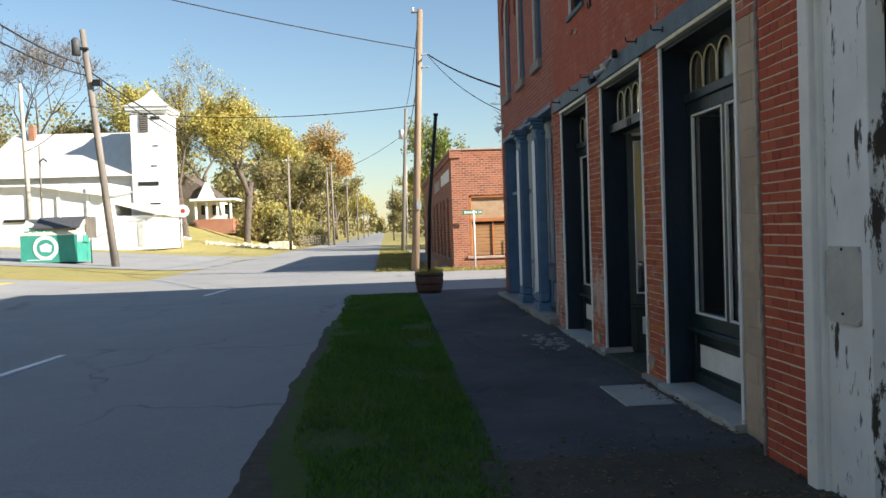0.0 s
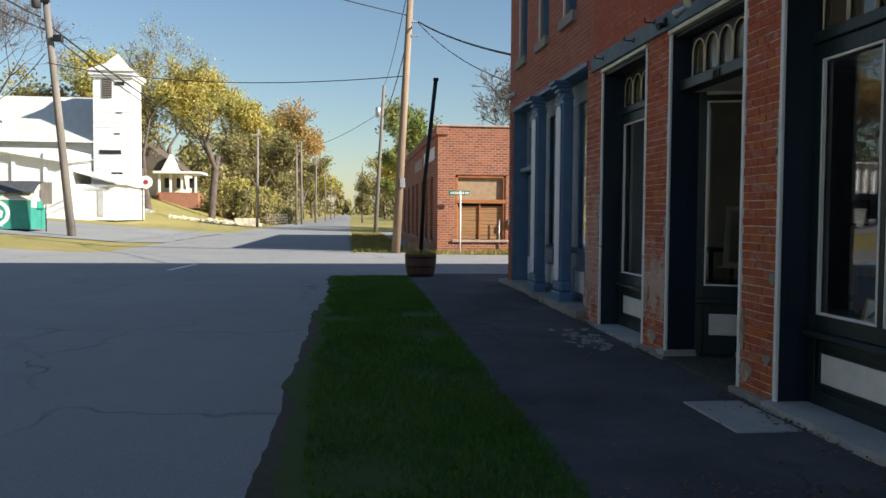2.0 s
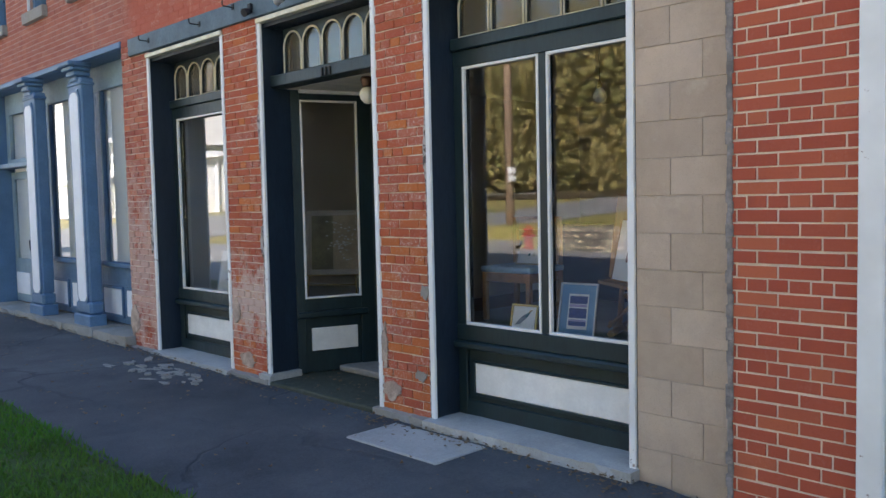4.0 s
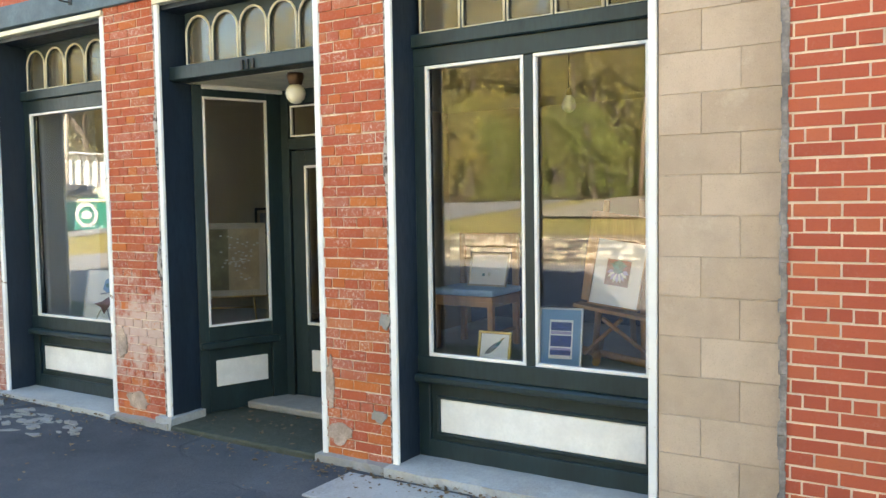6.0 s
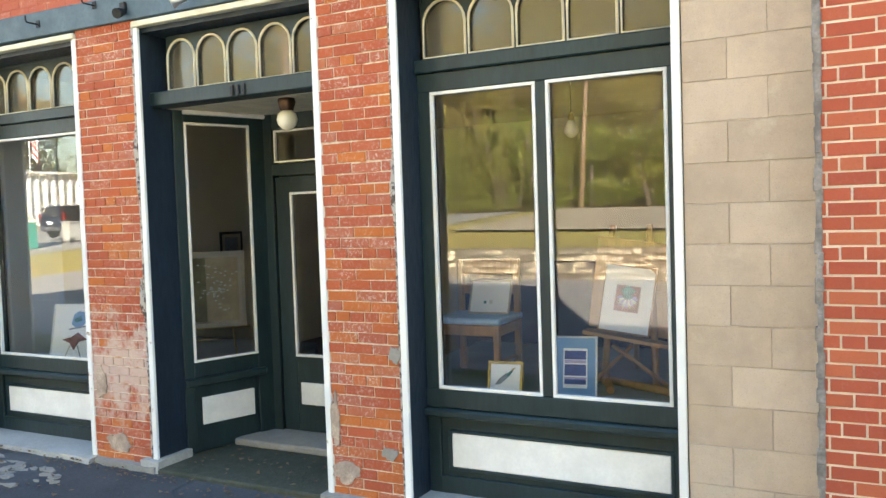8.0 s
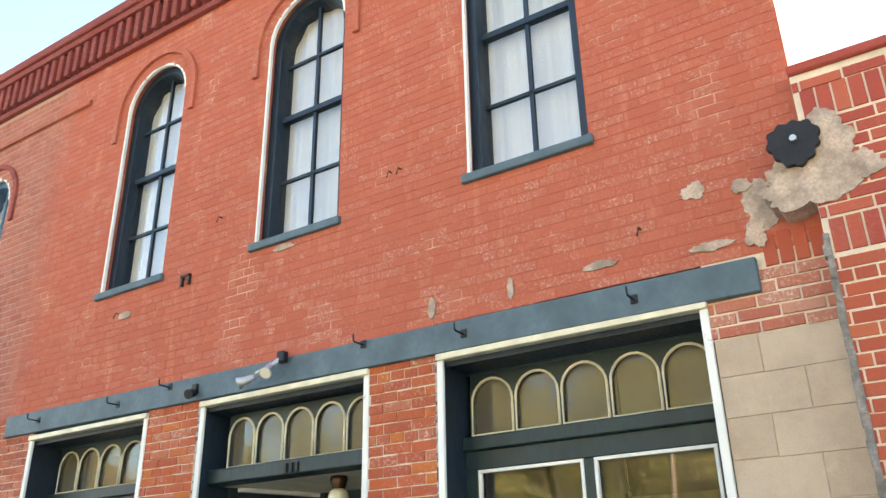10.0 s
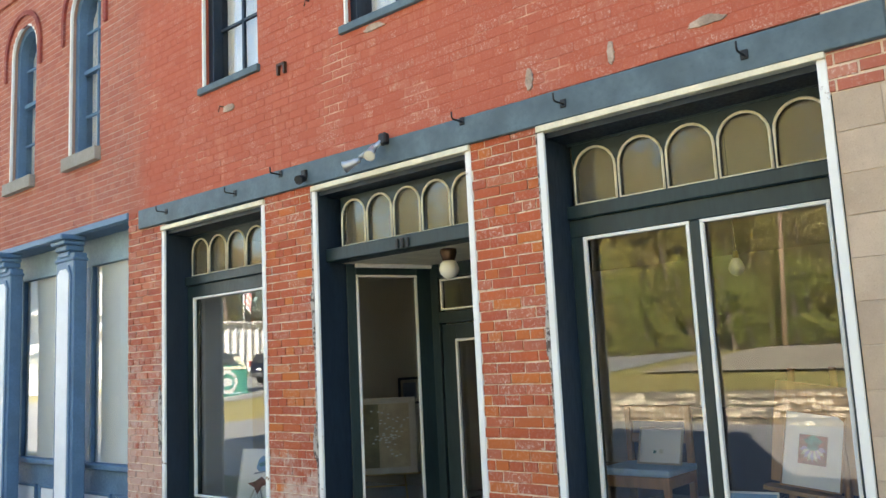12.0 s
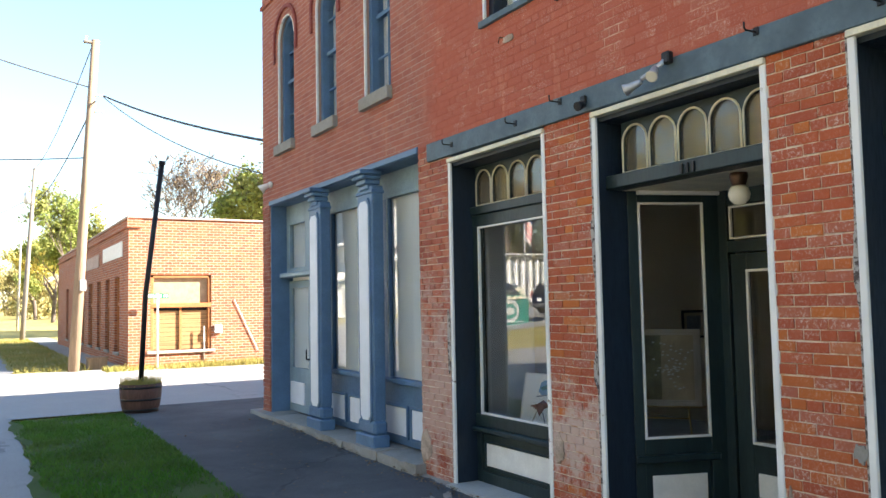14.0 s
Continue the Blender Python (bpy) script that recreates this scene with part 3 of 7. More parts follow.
wall_up = wall_with_arches("wall_front", 0.0, 0.34, 4.96, 17.07, 3.34, ROOF - 0.1, UPPER, M_MORT_R, "red painted brick upper wall with arched windows")
holes = [arch_hole(a - 0.004, b + 0.004, s, h, r) for a, b, s, h, r in UPPER]
rows = lay(4.97, 17.07, 3.345, 6.86, 0.0645, 0.206, holes, gap=0.009, seed=2)
near = [r for r in rows if 5.3 < r[0] < 8.6 and r[2] < 4.12][:300]
near_set = set(near)
brick_parts("brick", near, 0.001, 0.0028, unit_brick("brick", M_UPO, 0.03), wall_up, jig=0.001)
brick_mass("brick_courses", [r for r in rows if r not in near_set], 0.001, 0.0032, M_UP, wall_up, 0.002, 0.0009)

# string course, dentils, coping
corn = thing("cornice", "dark red corbelled brick cornice along the roofline", "cornice", kind="structure")
M_CORN = brickwork("dark_cornice_brick", ((0.26, 0.055, 0.045), (0.21, 0.045, 0.04), (0.30, 0.08, 0.06)), flecks=0.3, per="ISLAND")
part("string_course", boxes([(-0.035, 0.02, 11.3, 17.09, 6.47, 6.53)], 0.006), M_UP, corn)
part("lower_band", boxes([(-0.05, 0.3, 4.96, 17.10, 6.87, 6.94)], 0.006), M_CORN, corn)
part("upper_band", boxes([(-0.11, 0.3, 4.94, 17.13, 7.28, 7.36)], 0.006), M_CORN, corn)
part("coping", boxes([(-0.14, 0.36, 4.94, 17.16, 7.36, ROOF)], 0.01), M_CORN, corn)
bm = bmesh.new()
bx(bm, -0.01, 0.3, 4.96, 17.07, 6.94, 7.28)
part("frieze", bm, M_CORN, corn)
dent = box(-0.09, 0.0, 0, 0.07, 6.955, 7.275, 0.008)
d0 = part("dentil", dent, M_CORN, corn)
for k in range(1, 86):
    o = new("dentil", d0.data)
    o.parent, o.location = corn, (0, 5.0 + k * 0.14, 0)
d0.location = (0, 5.0, 0)


def arch_pts(a, b, s, h, r, n=14):
    m = (a + b) / 2
    return [(m - (b - a) / 2 * math.cos(math.pi * k / n), h - r + r * math.sin(math.pi * k / n)) for k in range(n + 1)]


def ring(a, b, s, h, r, wide, x0, x1, material, name, parent, drop=0.28):
    """A raised hood of bricks over a round head."""
    bm = bmesh.new()
    inner, outer = arch_pts(a, b, s, h, r), arch_pts(a - wide, b + wide, s, h + wide, r + wide)
    inner = [(inner[0][0], h - r - drop)] + inner + [(inner[-1][0], h - r - drop)]
    outer = [(outer[0][0], h - r - drop)] + outer + [(outer[-1][0], h - r - drop)]
    for i in range(len(inner) - 1):
        q = [inner[i], inner[i + 1], outer[i + 1], outer[i]]
        v = [bm.verts.new((x, y, z)) for x in (x0, x1) for y, z in q]
        for f in ((0, 1, 2, 3), (7, 6, 5, 4), (0, 4, 5, 1), (1, 5, 6, 2), (2, 6, 7, 3), (3, 7, 4, 0)):
            bm.faces.new([v[k] for k in f])
    return part(name, bm, material, parent)


def sash_window(k, a, b, s, h, r, frame_mat, sill_mat, stone):
    w = thing("window_%d" % (k + 1), "tall arched sash window with dark blue frame and white curtain" if not stone else "narrow arched sash window, blue frame, stone sill", "window", "upper windows", "structure")
    hood_a, hood_b = a - 0.10, b + 0.10
    ring(hood_a, hood_b, s, h + 0.10, r + 0.10, 0.055, -0.03, 0.02, M_CORN if stone else M_UP, "hood", w)
    # outer frame: jambs and arched head
    x0, x1, f = 0.07, 0.26, 0.075
    part("jamb", box(x0, x1, a, a + f, s, h - r, 0.004), frame_mat, w)
    part("jamb", box(x0, x1, b - f, b, s, h - r, 0.004), frame_mat, w)
    ring(a + f, b - f, s, h - f, r - f, f, x0, x1, frame_mat, "head", w, 0.0)
    part("trim", box(0.0, 0.032, b - 0.02, b, s, h - r, 0.003), M_WHITE, w, "white painted edge strip")
    ring(a + 0.02, b - 0.02, s, h - 0.02, r - 0.02, 0.02, 0.0, 0.03, M_WHITE, "arch_trim", w, 0.0)
    part("sill", box(-0.035 if not stone else -0.07, 0.20, a - 0.03, b + 0.03, s - (0.05 if not stone else 0.13), s + 0.012, 0.006), sill_mat, w)
    mid, rail = (a + b) / 2, s + (h - s) * 0.51
    part("rail", box(0.13, 0.19, a + f, b - f, rail - 0.025, rail + 0.025, 0.003), frame_mat, w)
    part("muntin", box(0.15, 0.18, mid - 0.014, mid + 0.014, s + 0.01, h - 0.08), frame_mat, w)
    for z in (s + (rail - s) * 0.5, rail + (h - rail) * 0.48):
        part("muntin", box(0.15, 0.18, a + f, b - f, z - 0.012, z + 0.012), frame_mat, w)
    pts = [(a + f, s)] + arch_pts(a + f, b - f, s, h - f, r - f) + [(b - f, s)]
    g = part("pane", prism(pts, "x", 0.168, 0.172), M_GLASS, w)
    g.visible_shadow = False
    bmc = bmesh.new()
    n = 24
    cols = [[bmc.verts.new((0.235 + 0.012 * math.sin(i * 1.3), a + 0.02 + (b - a - 0.04) * i / n, z)) for z in (s + 0.02, h)] for i in range(n + 1)]
    for p, q in zip(cols, cols[1:]):
        bmc.faces.new((p[0], q[0], q[1], p[1]))
    part("curtain", bmc, M_CURTAIN, w, "white curtain behind the glass")


for k, u in enumerate(UPPER):
    sash_window(k, *u, M_REVEAL if k < 3 else M_BLUE, M_BEAM if k < 3 else M_CONC, k >= 3)

# brick piers of the ground floor
piers = [("wall_pier_1", 7.17, 7.70, 0.06, 3.155, "red brick pilaster with flaking lime and scars"),
         ("wall_pier_2", 9.22, 9.81, 0.06, 3.155, "red brick pilaster with a whitish salt stain"),
         ("wall_pier_3", 11.31, 11.93, 0.06, 3.34, "weathered red brick pier, pale and patched below")]
pil_shapes = unit_brick("brick", M_PIL, 0.035)
pier_shapes = [pil_shapes, unit_brick("brick", M_PIL2, 0.035), unit_brick("brick", M_PIL3, 0.035)]
pier_walls = {}
for shapes, (name, a, b, z0, z1, label), key in zip(pier_shapes, piers, (7.4, 9.5, 11.6)):
    w = solid(name, box(0.003, 0.34, a, b, z0 - 0.06, z1), M_MORT_L, label, "wall", kind="structure")
    pier_walls[key] = w
    brick_parts("brick", lay(a - 0.002, b + 0.002, z0, z1 - 0.003, 0.0635, 0.205, gap=0.0078, seed=int(a * 9)), 0.0, 0.004, shapes, w, int(a * 7))
    part("ragged_joint", box(-0.008, 0.004, a + 0.004, a + 0.026, z0, 3.13, 0.003), M_RAG, w, "ragged grey mortar edge")
    part("footing", rough_box(-0.07, 0.3, a - 0.06, b + 0.06, -0.05, z0 + 0.02, 0.035, 0.07, a), M_CONC, w, "worn stone footing")
for y, z, ry, rz, m, x0 in ((7.22, 0.95, 0.035, 0.05, M_CONC, -0.016), (7.60, 0.22, 0.10, 0.07, M_STUCCO, -0.012), (7.66, 0.52, 0.03, 0.16, M_STUCCO, -0.013), (7.28, 0.36, 0.05, 0.04, M_CONC, -0.012),
                            (9.72, 0.62, 0.06, 0.10, M_STUCCO, -0.012), (9.56, 0.20, 0.11, 0.07, M_STUCCO, -0.013), (9.25, 1.25, 0.025, 0.12, M_RAG, -0.012), (7.19, 1.9, 0.02, 0.22, M_RAG, -0.012), (9.24, 2.2, 0.02, 0.25, M_RAG, -0.012), (11.85, 0.35, 0.10, 0.16, M_STUCCO, -0.012), (11.36, 1.4, 0.03, 0.3, M_RAG, -0.012)):
    pts = []
    for k in range(26):
        t = 2 * math.pi * k / 26
        q = 1 + 0.45 * noise.noise(Vector((math.cos(t) * 1.7, math.sin(t) * 1.7, y * 7 + z))) + 0.25 * noise.noise(Vector((math.cos(t) * 6, math.sin(t) * 6, y)))
        pts.append((y + ry * q * math.cos(t), z + rz * q * math.sin(t)))
    part("mortar_patch", prism(pts, "x", x0, 0.003), m, pier_walls[min((7.4, 9.5, 11.6), key=lambda v: abs(v - y))], "rough grey mortar patch")
w = solid("wall_pier_4", box(0.012, 0.34, 16.74, 17.07, 0.1, 3.34), M_MORT_R, "narrow red brick corner pier", "wall", kind="structure")
brick_parts("brick", lay(16.735, 17.075, 0.16, 3.335, 0.0635, 0.205, seed=44), 0.0, 0.008, unit_brick("brick", M_UPO, 0.03), w)
# body of the house behind, closing it
solid("wall_side", box(0.34, 16.0, 16.75, 17.07, 0, ROOF - 0.1), M_MORT_R, "plain brick side wall on the cross street", "wall", kind="structure")
solid("roof_deck", box(0.34, 15.7, 5.2, 16.75, 7.05, 7.2), M_CONC, "flat roof deck of the brick block", "roof", kind="structure")
solid("wall_back", boxes([(15.7, 16.0, -14.0, 4.96, 0, 4.0), (15.7, 16.0, 5.2, 16.75, 0, 7.2)]), M_MORT_R, "plain brick back wall", "wall", kind="structure")

# concrete block pier and the brick above it
cmu = solid("wall_block_pier", box(0.0038, 0.34, 4.965, 5.555, 0.0, 2.94), M_CMUJ, "buff concrete block pier beside a shop window", "wall", kind="structure")
blocks = []
for k in range(16):
    za = 1.97 + 0.1955 * (4 - k)
    cut = 5.165 if k % 2 else 5.347
    blocks += [(4.967, cut - 0.002, max(0.0, za + 0.002), min(2.938, za + 0.1935)), (cut + 0.002, 5.553, max(0.0, za + 0.002), min(2.938, za + 0.1935))]
brick_parts("block", [b for b in blocks if b[3] - b[2] > 0.02], 0.006, 0.008, unit_brick("block", M_CMU, 0.008), cmu, jig=0.0012)
over = solid("wall_over_block", box(0.003, 0.34, 4.965, 5.565, 2.94, 3.34), M_MORT_W, "patched old brick over the concrete blocks", "wall", kind="structure")
brick_parts("brick", lay(4.967, 5.563, 2.945, 3.262, 0.0635, 0.205, seed=8), 0.0, 0.006, unit_brick("brick", M_FADED, 0.035), over)
soldiers = [(4.97 + k * 0.073, 4.97 + k * 0.073 + 0.062, 3.262, 3.43) for k in range(4)]
brick_parts("brick", soldiers, 0.0, 0.006, unit_brick("brick", M_MOD, 0.02), over)
# the crack-edged stucco patch and its iron anchor
stucco = thing("stucco_patch", "rough buff stucco patches round an iron anchor", "plaster patch", kind="structure")


def blotch(y, z, ry, rz, seed, x0):
    pts = []
    for k in range(64):
        t = 2 * math.pi * k / 64
        r = 1 + 0.42 * noise.noise(Vector((math.cos(t) * 1.3, math.sin(t) * 1.3, seed))) + 0.22 * noise.noise(Vector((math.cos(t) * 5, math.sin(t) * 5, seed + 9)))
        pts.append((y + ry * r * math.cos(t), z + rz * r * math.sin(t)))
    part("patch", prism(pts, "x", x0, 0.01), M_STUCCO, stucco)


for k, (y, z, ry, rz) in enumerate(((4.96, 3.58, 0.26, 0.12), (5.19, 3.60, 0.13, 0.13), (4.86, 3.76, 0.13, 0.17), (5.54, 3.76, 0.06, 0.05), (5.50, 3.43, 0.10, 0.03), (4.74, 3.60, 0.10, 0.07), (6.10, 3.47, 0.10, 0.022), (6.66, 3.46, 0.022, 0.06), (7.21, 3.45, 0.025, 0.06), (10.27, 4.02, 0.075, 0.032), (8.50, 4.19, 0.10, 0.025), (5.30, 3.72, 0.05, 0.04), (5.27, 3.44, 0.05, 0.07))):
    blotch(y, z, ry, rz, k * 3.1, (-0.152 if y < 5.1 else -0.0085) - 0.0006 * k)
anchor = thing("wall_anchor", "black cast iron star anchor plate with bolt", "wall anchor")
pts = [(4.995 + rr * math.cos(t), 3.79 + rr * math.sin(t)) for t, rr in [(2 * math.pi * k / 64, 0.118 + 0.007 * math.cos(11 * 2 * math.pi * k / 64) + 0.008 * math.sin(3 * 2 * math.pi * k / 64)) for k in range(64)]]
part("plate", prism(pts, "x", -0.185, -0.15), M_BLACK, anchor)
part("bolt", tubes([(-0.185, 4.99, 3.80), (-0.21, 4.99, 3.80)], 0.016, 10), M_STEEL, anchor)

# ---- the neighbouring garage ----
gar = solid("wall_garage", box(-0.138, 0.34, 4.365, 4.955, 0.0, 4.17), M_MORT_W, "smooth red brick pier with pale joints", "wall", kind="structure")
mod_shapes = unit_brick("brick", M_MOD, 0.02)
brick_parts("brick", lay(4.367, 4.953, 0.03, 3.19, 0.0645, 0.197, gap=0.0098, seed=21), -0.14, 0.004, mod_shapes, gar, jig=0.001)
up = solid("wall_garage_upper", box(-0.138, 0.34, -14.0, 4.365, 2.80, 4.17), M_MORT_W, "red brick upper wall of the garage", "wall", kind="structure")
brick_mass("brick_courses", lay(-2.0, 4.953, 3.385, 3.90, 0.0645, 0.197, gap=0.0115, seed=22) + lay(-2.0, 4.365, 2.82, 3.19, 0.0645, 0.197, gap=0.0115, seed=23) + lay(-2.0, 4.953, 4.075, 4.14, 0.0645, 0.197, gap=0.0115, seed=24), -0.139, 0.006, M_MODJ, up, 0.003, 0.001)
brick_mass("soldier_course", [(-2 + k * 0.073, -2 + k * 0.073 + 0.063, z, z + 0.165) for k in range(95) for z in (3.207, 3.905)], -0.139, 0.007, M_MODJ, up, 0.003, 0.001)
part("coping", box(-0.165, 0.36, -14.0, 4.96, 4.17, 4.225, 0.008), M_MODJ, up, "brick coping of the low parapet")
seam = thing("joint_line", "dark ragged mortar joint between two buildings", "joint", kind="structure")
rs = random.Random(77)
for k in range(60):
    z = k * 0.055
    part("mortar_lump", box(-0.150 - rs.uniform(0, 0.006), -0.10, 4.940 - rs.uniform(0, 0.007), 4.962 + rs.uniform(0, 0.012), z, z + 0.062, 0.004), M_SEAM, seam)
solid("roof_garage", box(0.0, 16.0, -14.0, 4.96, 4.0, 4.1), M_CONC, "flat roof deck of the garage", "roof", kind="structure")
solid("wall_party", box(0.34, 16.0, 4.96, 5.2, 3.3, ROOF - 0.1), M_MORT_R, "plain brick party wall above the garage roof", "wall", kind="structure")
trim = thing("garage_trim", "flaking white wooden garage door trim", "door trim", kind="structure")
part("post", box(-0.185, -0.06, 4.262, 4.368, 0.0, 2.80, 0.006), M_TRIM, trim)
part("stop", box(-0.15, -0.06, 4.228, 4.262, 0.0, 2.76, 0.005), M_TRIM, trim)
jamb = box(-0.12, -0.04, 3.87, 4.23, 0.0, 2.74, 0.004)
part("board", jamb, M_PEEL, trim, "wide board with peeling white paint")
part("stile", box(-0.14, -0.04, 3.79, 3.87, 0.0, 2.74, 0.005), M_PEEL, trim)
part("head", box(-0.20, 0.0, 1.0, 4.368, 2.80, 2.88, 0.008), M_TRIM, trim)
plate = thing("metal_plate", "rounded grey metal cover plate screwed to a board", "cover plate")
bm = box(-0.136, -0.12, 3.875, 4.215, 0.98, 1.385)
bmesh.ops.bevel(bm, geom=[e for e in bm.edges if abs((e.verts[0].co - e.verts[1].co).x) > 0.01], offset=0.03, segments=3, affect="EDGES")
part("cover", bm, M_PLATE, plate)
for z in (1.03, 1.37):
    part("screw", tubes([(-0.142, 4.05, z), (-0.134, 4.05, z)], 0.008, 8), M_BLACK, plate)
door = thing("door_1", "weathered white clapboard garage door", "garage door", kind="structure")
for k in range(15):
    z = 0.02 + k * 0.182
    bm = prism([(-0.035, z), (0.0, z), (0.0, z + 0.18), (-0.012, z + 0.18)], "y", 1.0, 3.79)
    part("clapboard", bm, M_SIDING, door)
# unseen stretch behind the camera, added so the garage shades the street
solid("wall_garage_low", box(-0.138, 0.34, -14.0, 1.0, 0.0, 2.80), M_MORT_R, "plain brick wall added to extend the garage out of view", "wall", kind="structure")
solid("wall_garage_inner", box(0.02, 0.34, 1.0, 4.36, 0.0, 2.80), M_MORT_R, "garage door backing", "wall", kind="structure")

# ---- beam over the shopfront ----
beam = thing("lintel_beam", "long grey-blue painted beam over the shopfront", "beam", kind="structure")
bm = box(-0.035, 0.3, 5.29, 11.70, 3.152, 3.333, 0.006)
for v in bm.verts:  # the old beam rises a little towards its far end
    v.co.z += 0.006 * (v.co.y - 8.0)
part("beam_face", bm, M_BEAM, beam)


def hook(y, z):
    h = thing("hook", "small rusty iron hook on the beam", "hook", "beam hooks")
    part("shank", tubes([(-0.03, y, z), (-0.13, y, z), (-0.14, y, z + 0.012), (-0.14, y, z + 0.045)], 0.006, 6), M_BLACK, h)
    part("base", box(-0.044, -0.035, y - 0.02, y + 0.02, z - 0.02, z + 0.03, 0.003), M_BLACK, h)


for y, z in ((6.97, 3.23), (5.92, 3.22), (7.72, 3.30), (10.15, 3.25), (11.2, 3.26), (9.55, 3.30)):
    hook(y, z)


# ---- shopfront bays ----
def arched_transom(k, a, b, x, z0, z1, n, parent):
    """A row of round-headed lights over a window."""
    step_y = (b - a) / n
    bm = bmesh.new()
    r = step_y / 2
    for i in range(n):
        ya, yb = a + i * step_y, a + (i + 1) * step_y
        rr = min(r - 0.012, z1 - z0 - 0.03)
        mid, spring = (ya + yb) / 2, z1 - 0.035 - rr
        wid = r - 0.012
        pts = [(mid - wid * math.cos(math.pi * q / 12), spring + rr * math.sin(math.pi * q / 12)) for q in range(13)]
        for (p, zp), (q, zq) in zip(pts, pts[1:]):
            v = [bm.verts.new((xx, y, z)) for xx in (x, x + 0.05) for y, z in ((p, zp), (q, zq), (q, z1), (p, z1))]
            for f in ((0, 1, 2, 3), (7, 6, 5, 4), (0, 4, 5, 1)):
                bm.faces.new([v[m] for m in f])
        bx(bm, x, x + 0.05, ya, ya + 0.012, z0, z1)
        bx(bm, x, x + 0.05, yb - 0.012, yb, z0, z1)
        bead = bmesh.new()
        tube(bead, [(x - 0.004, mid - wid, z0 + 0.01)] + [(x - 0.004, y, z) for y, z in pts] + [(x - 0.004, mid + wid, z0 + 0.01), (x - 0.004, mid - wid, z0 + 0.008)], 0.0085, 6)
        part("bead", bead, M_CREAM, parent, "cream painted bead round an arched light")
        g = part("pane", prism([(mid - wid, z0)] + pts + [(mid + wid, z0)], "x", x + 0.02, x + 0.024), M_TANGLASS, parent)
        g.visible_shadow = False
    part("transom_frame", bm, M_NAVY, parent)


def bead_frame(y0, y1, z0, z1, x, parent, w=0.02, material=None):
    for r in ((y0, y1, z0, z0 + w), (y0, y1, z1 - w, z1), (y0, y0 + w, z0 + w, z1 - w), (y1 - w, y1, z0 + w, z1 - w)):
        part("bead", box(x - 0.018, x + 0.01, *r, 0.003), material or M_WHITE, parent, "white painted glazing bead")


def opening_trim(k, a, b, sill, parent):
    """White strips on the wall's edge round an opening, and the painted reveals."""
    w = 0.038
    part("edge_strip", box(-0.014, 0.010, b - w, b + 0.005, sill, 3.108, 0.004), M_TRIM, parent, "chipped white edge strip")
    part("edge_strip", box(-0.014, 0.010, a - 0.005, a + w, sill, 3.108, 0.004), M_TRIM, parent, "chipped white edge strip")
    part("head_strip", box(-0.03, 0.05, a - 0.005, b + 0.005, 3.108, 3.147, 0.004), M_CREAM, parent, "cream strip under the beam")
    part("reveal", box(0.010, 0.30, b - 0.028, b, sill, 3.108), M_REVEAL, parent)
    part("reveal", box(0.010, 0.30, a, a + 0.028, sill, 3.108), M_REVEAL, parent)
    part("head_board", box(0.03, 0.30, a + 0.028, b - 0.028, 3.075, 3.108), M_REVEAL, parent)


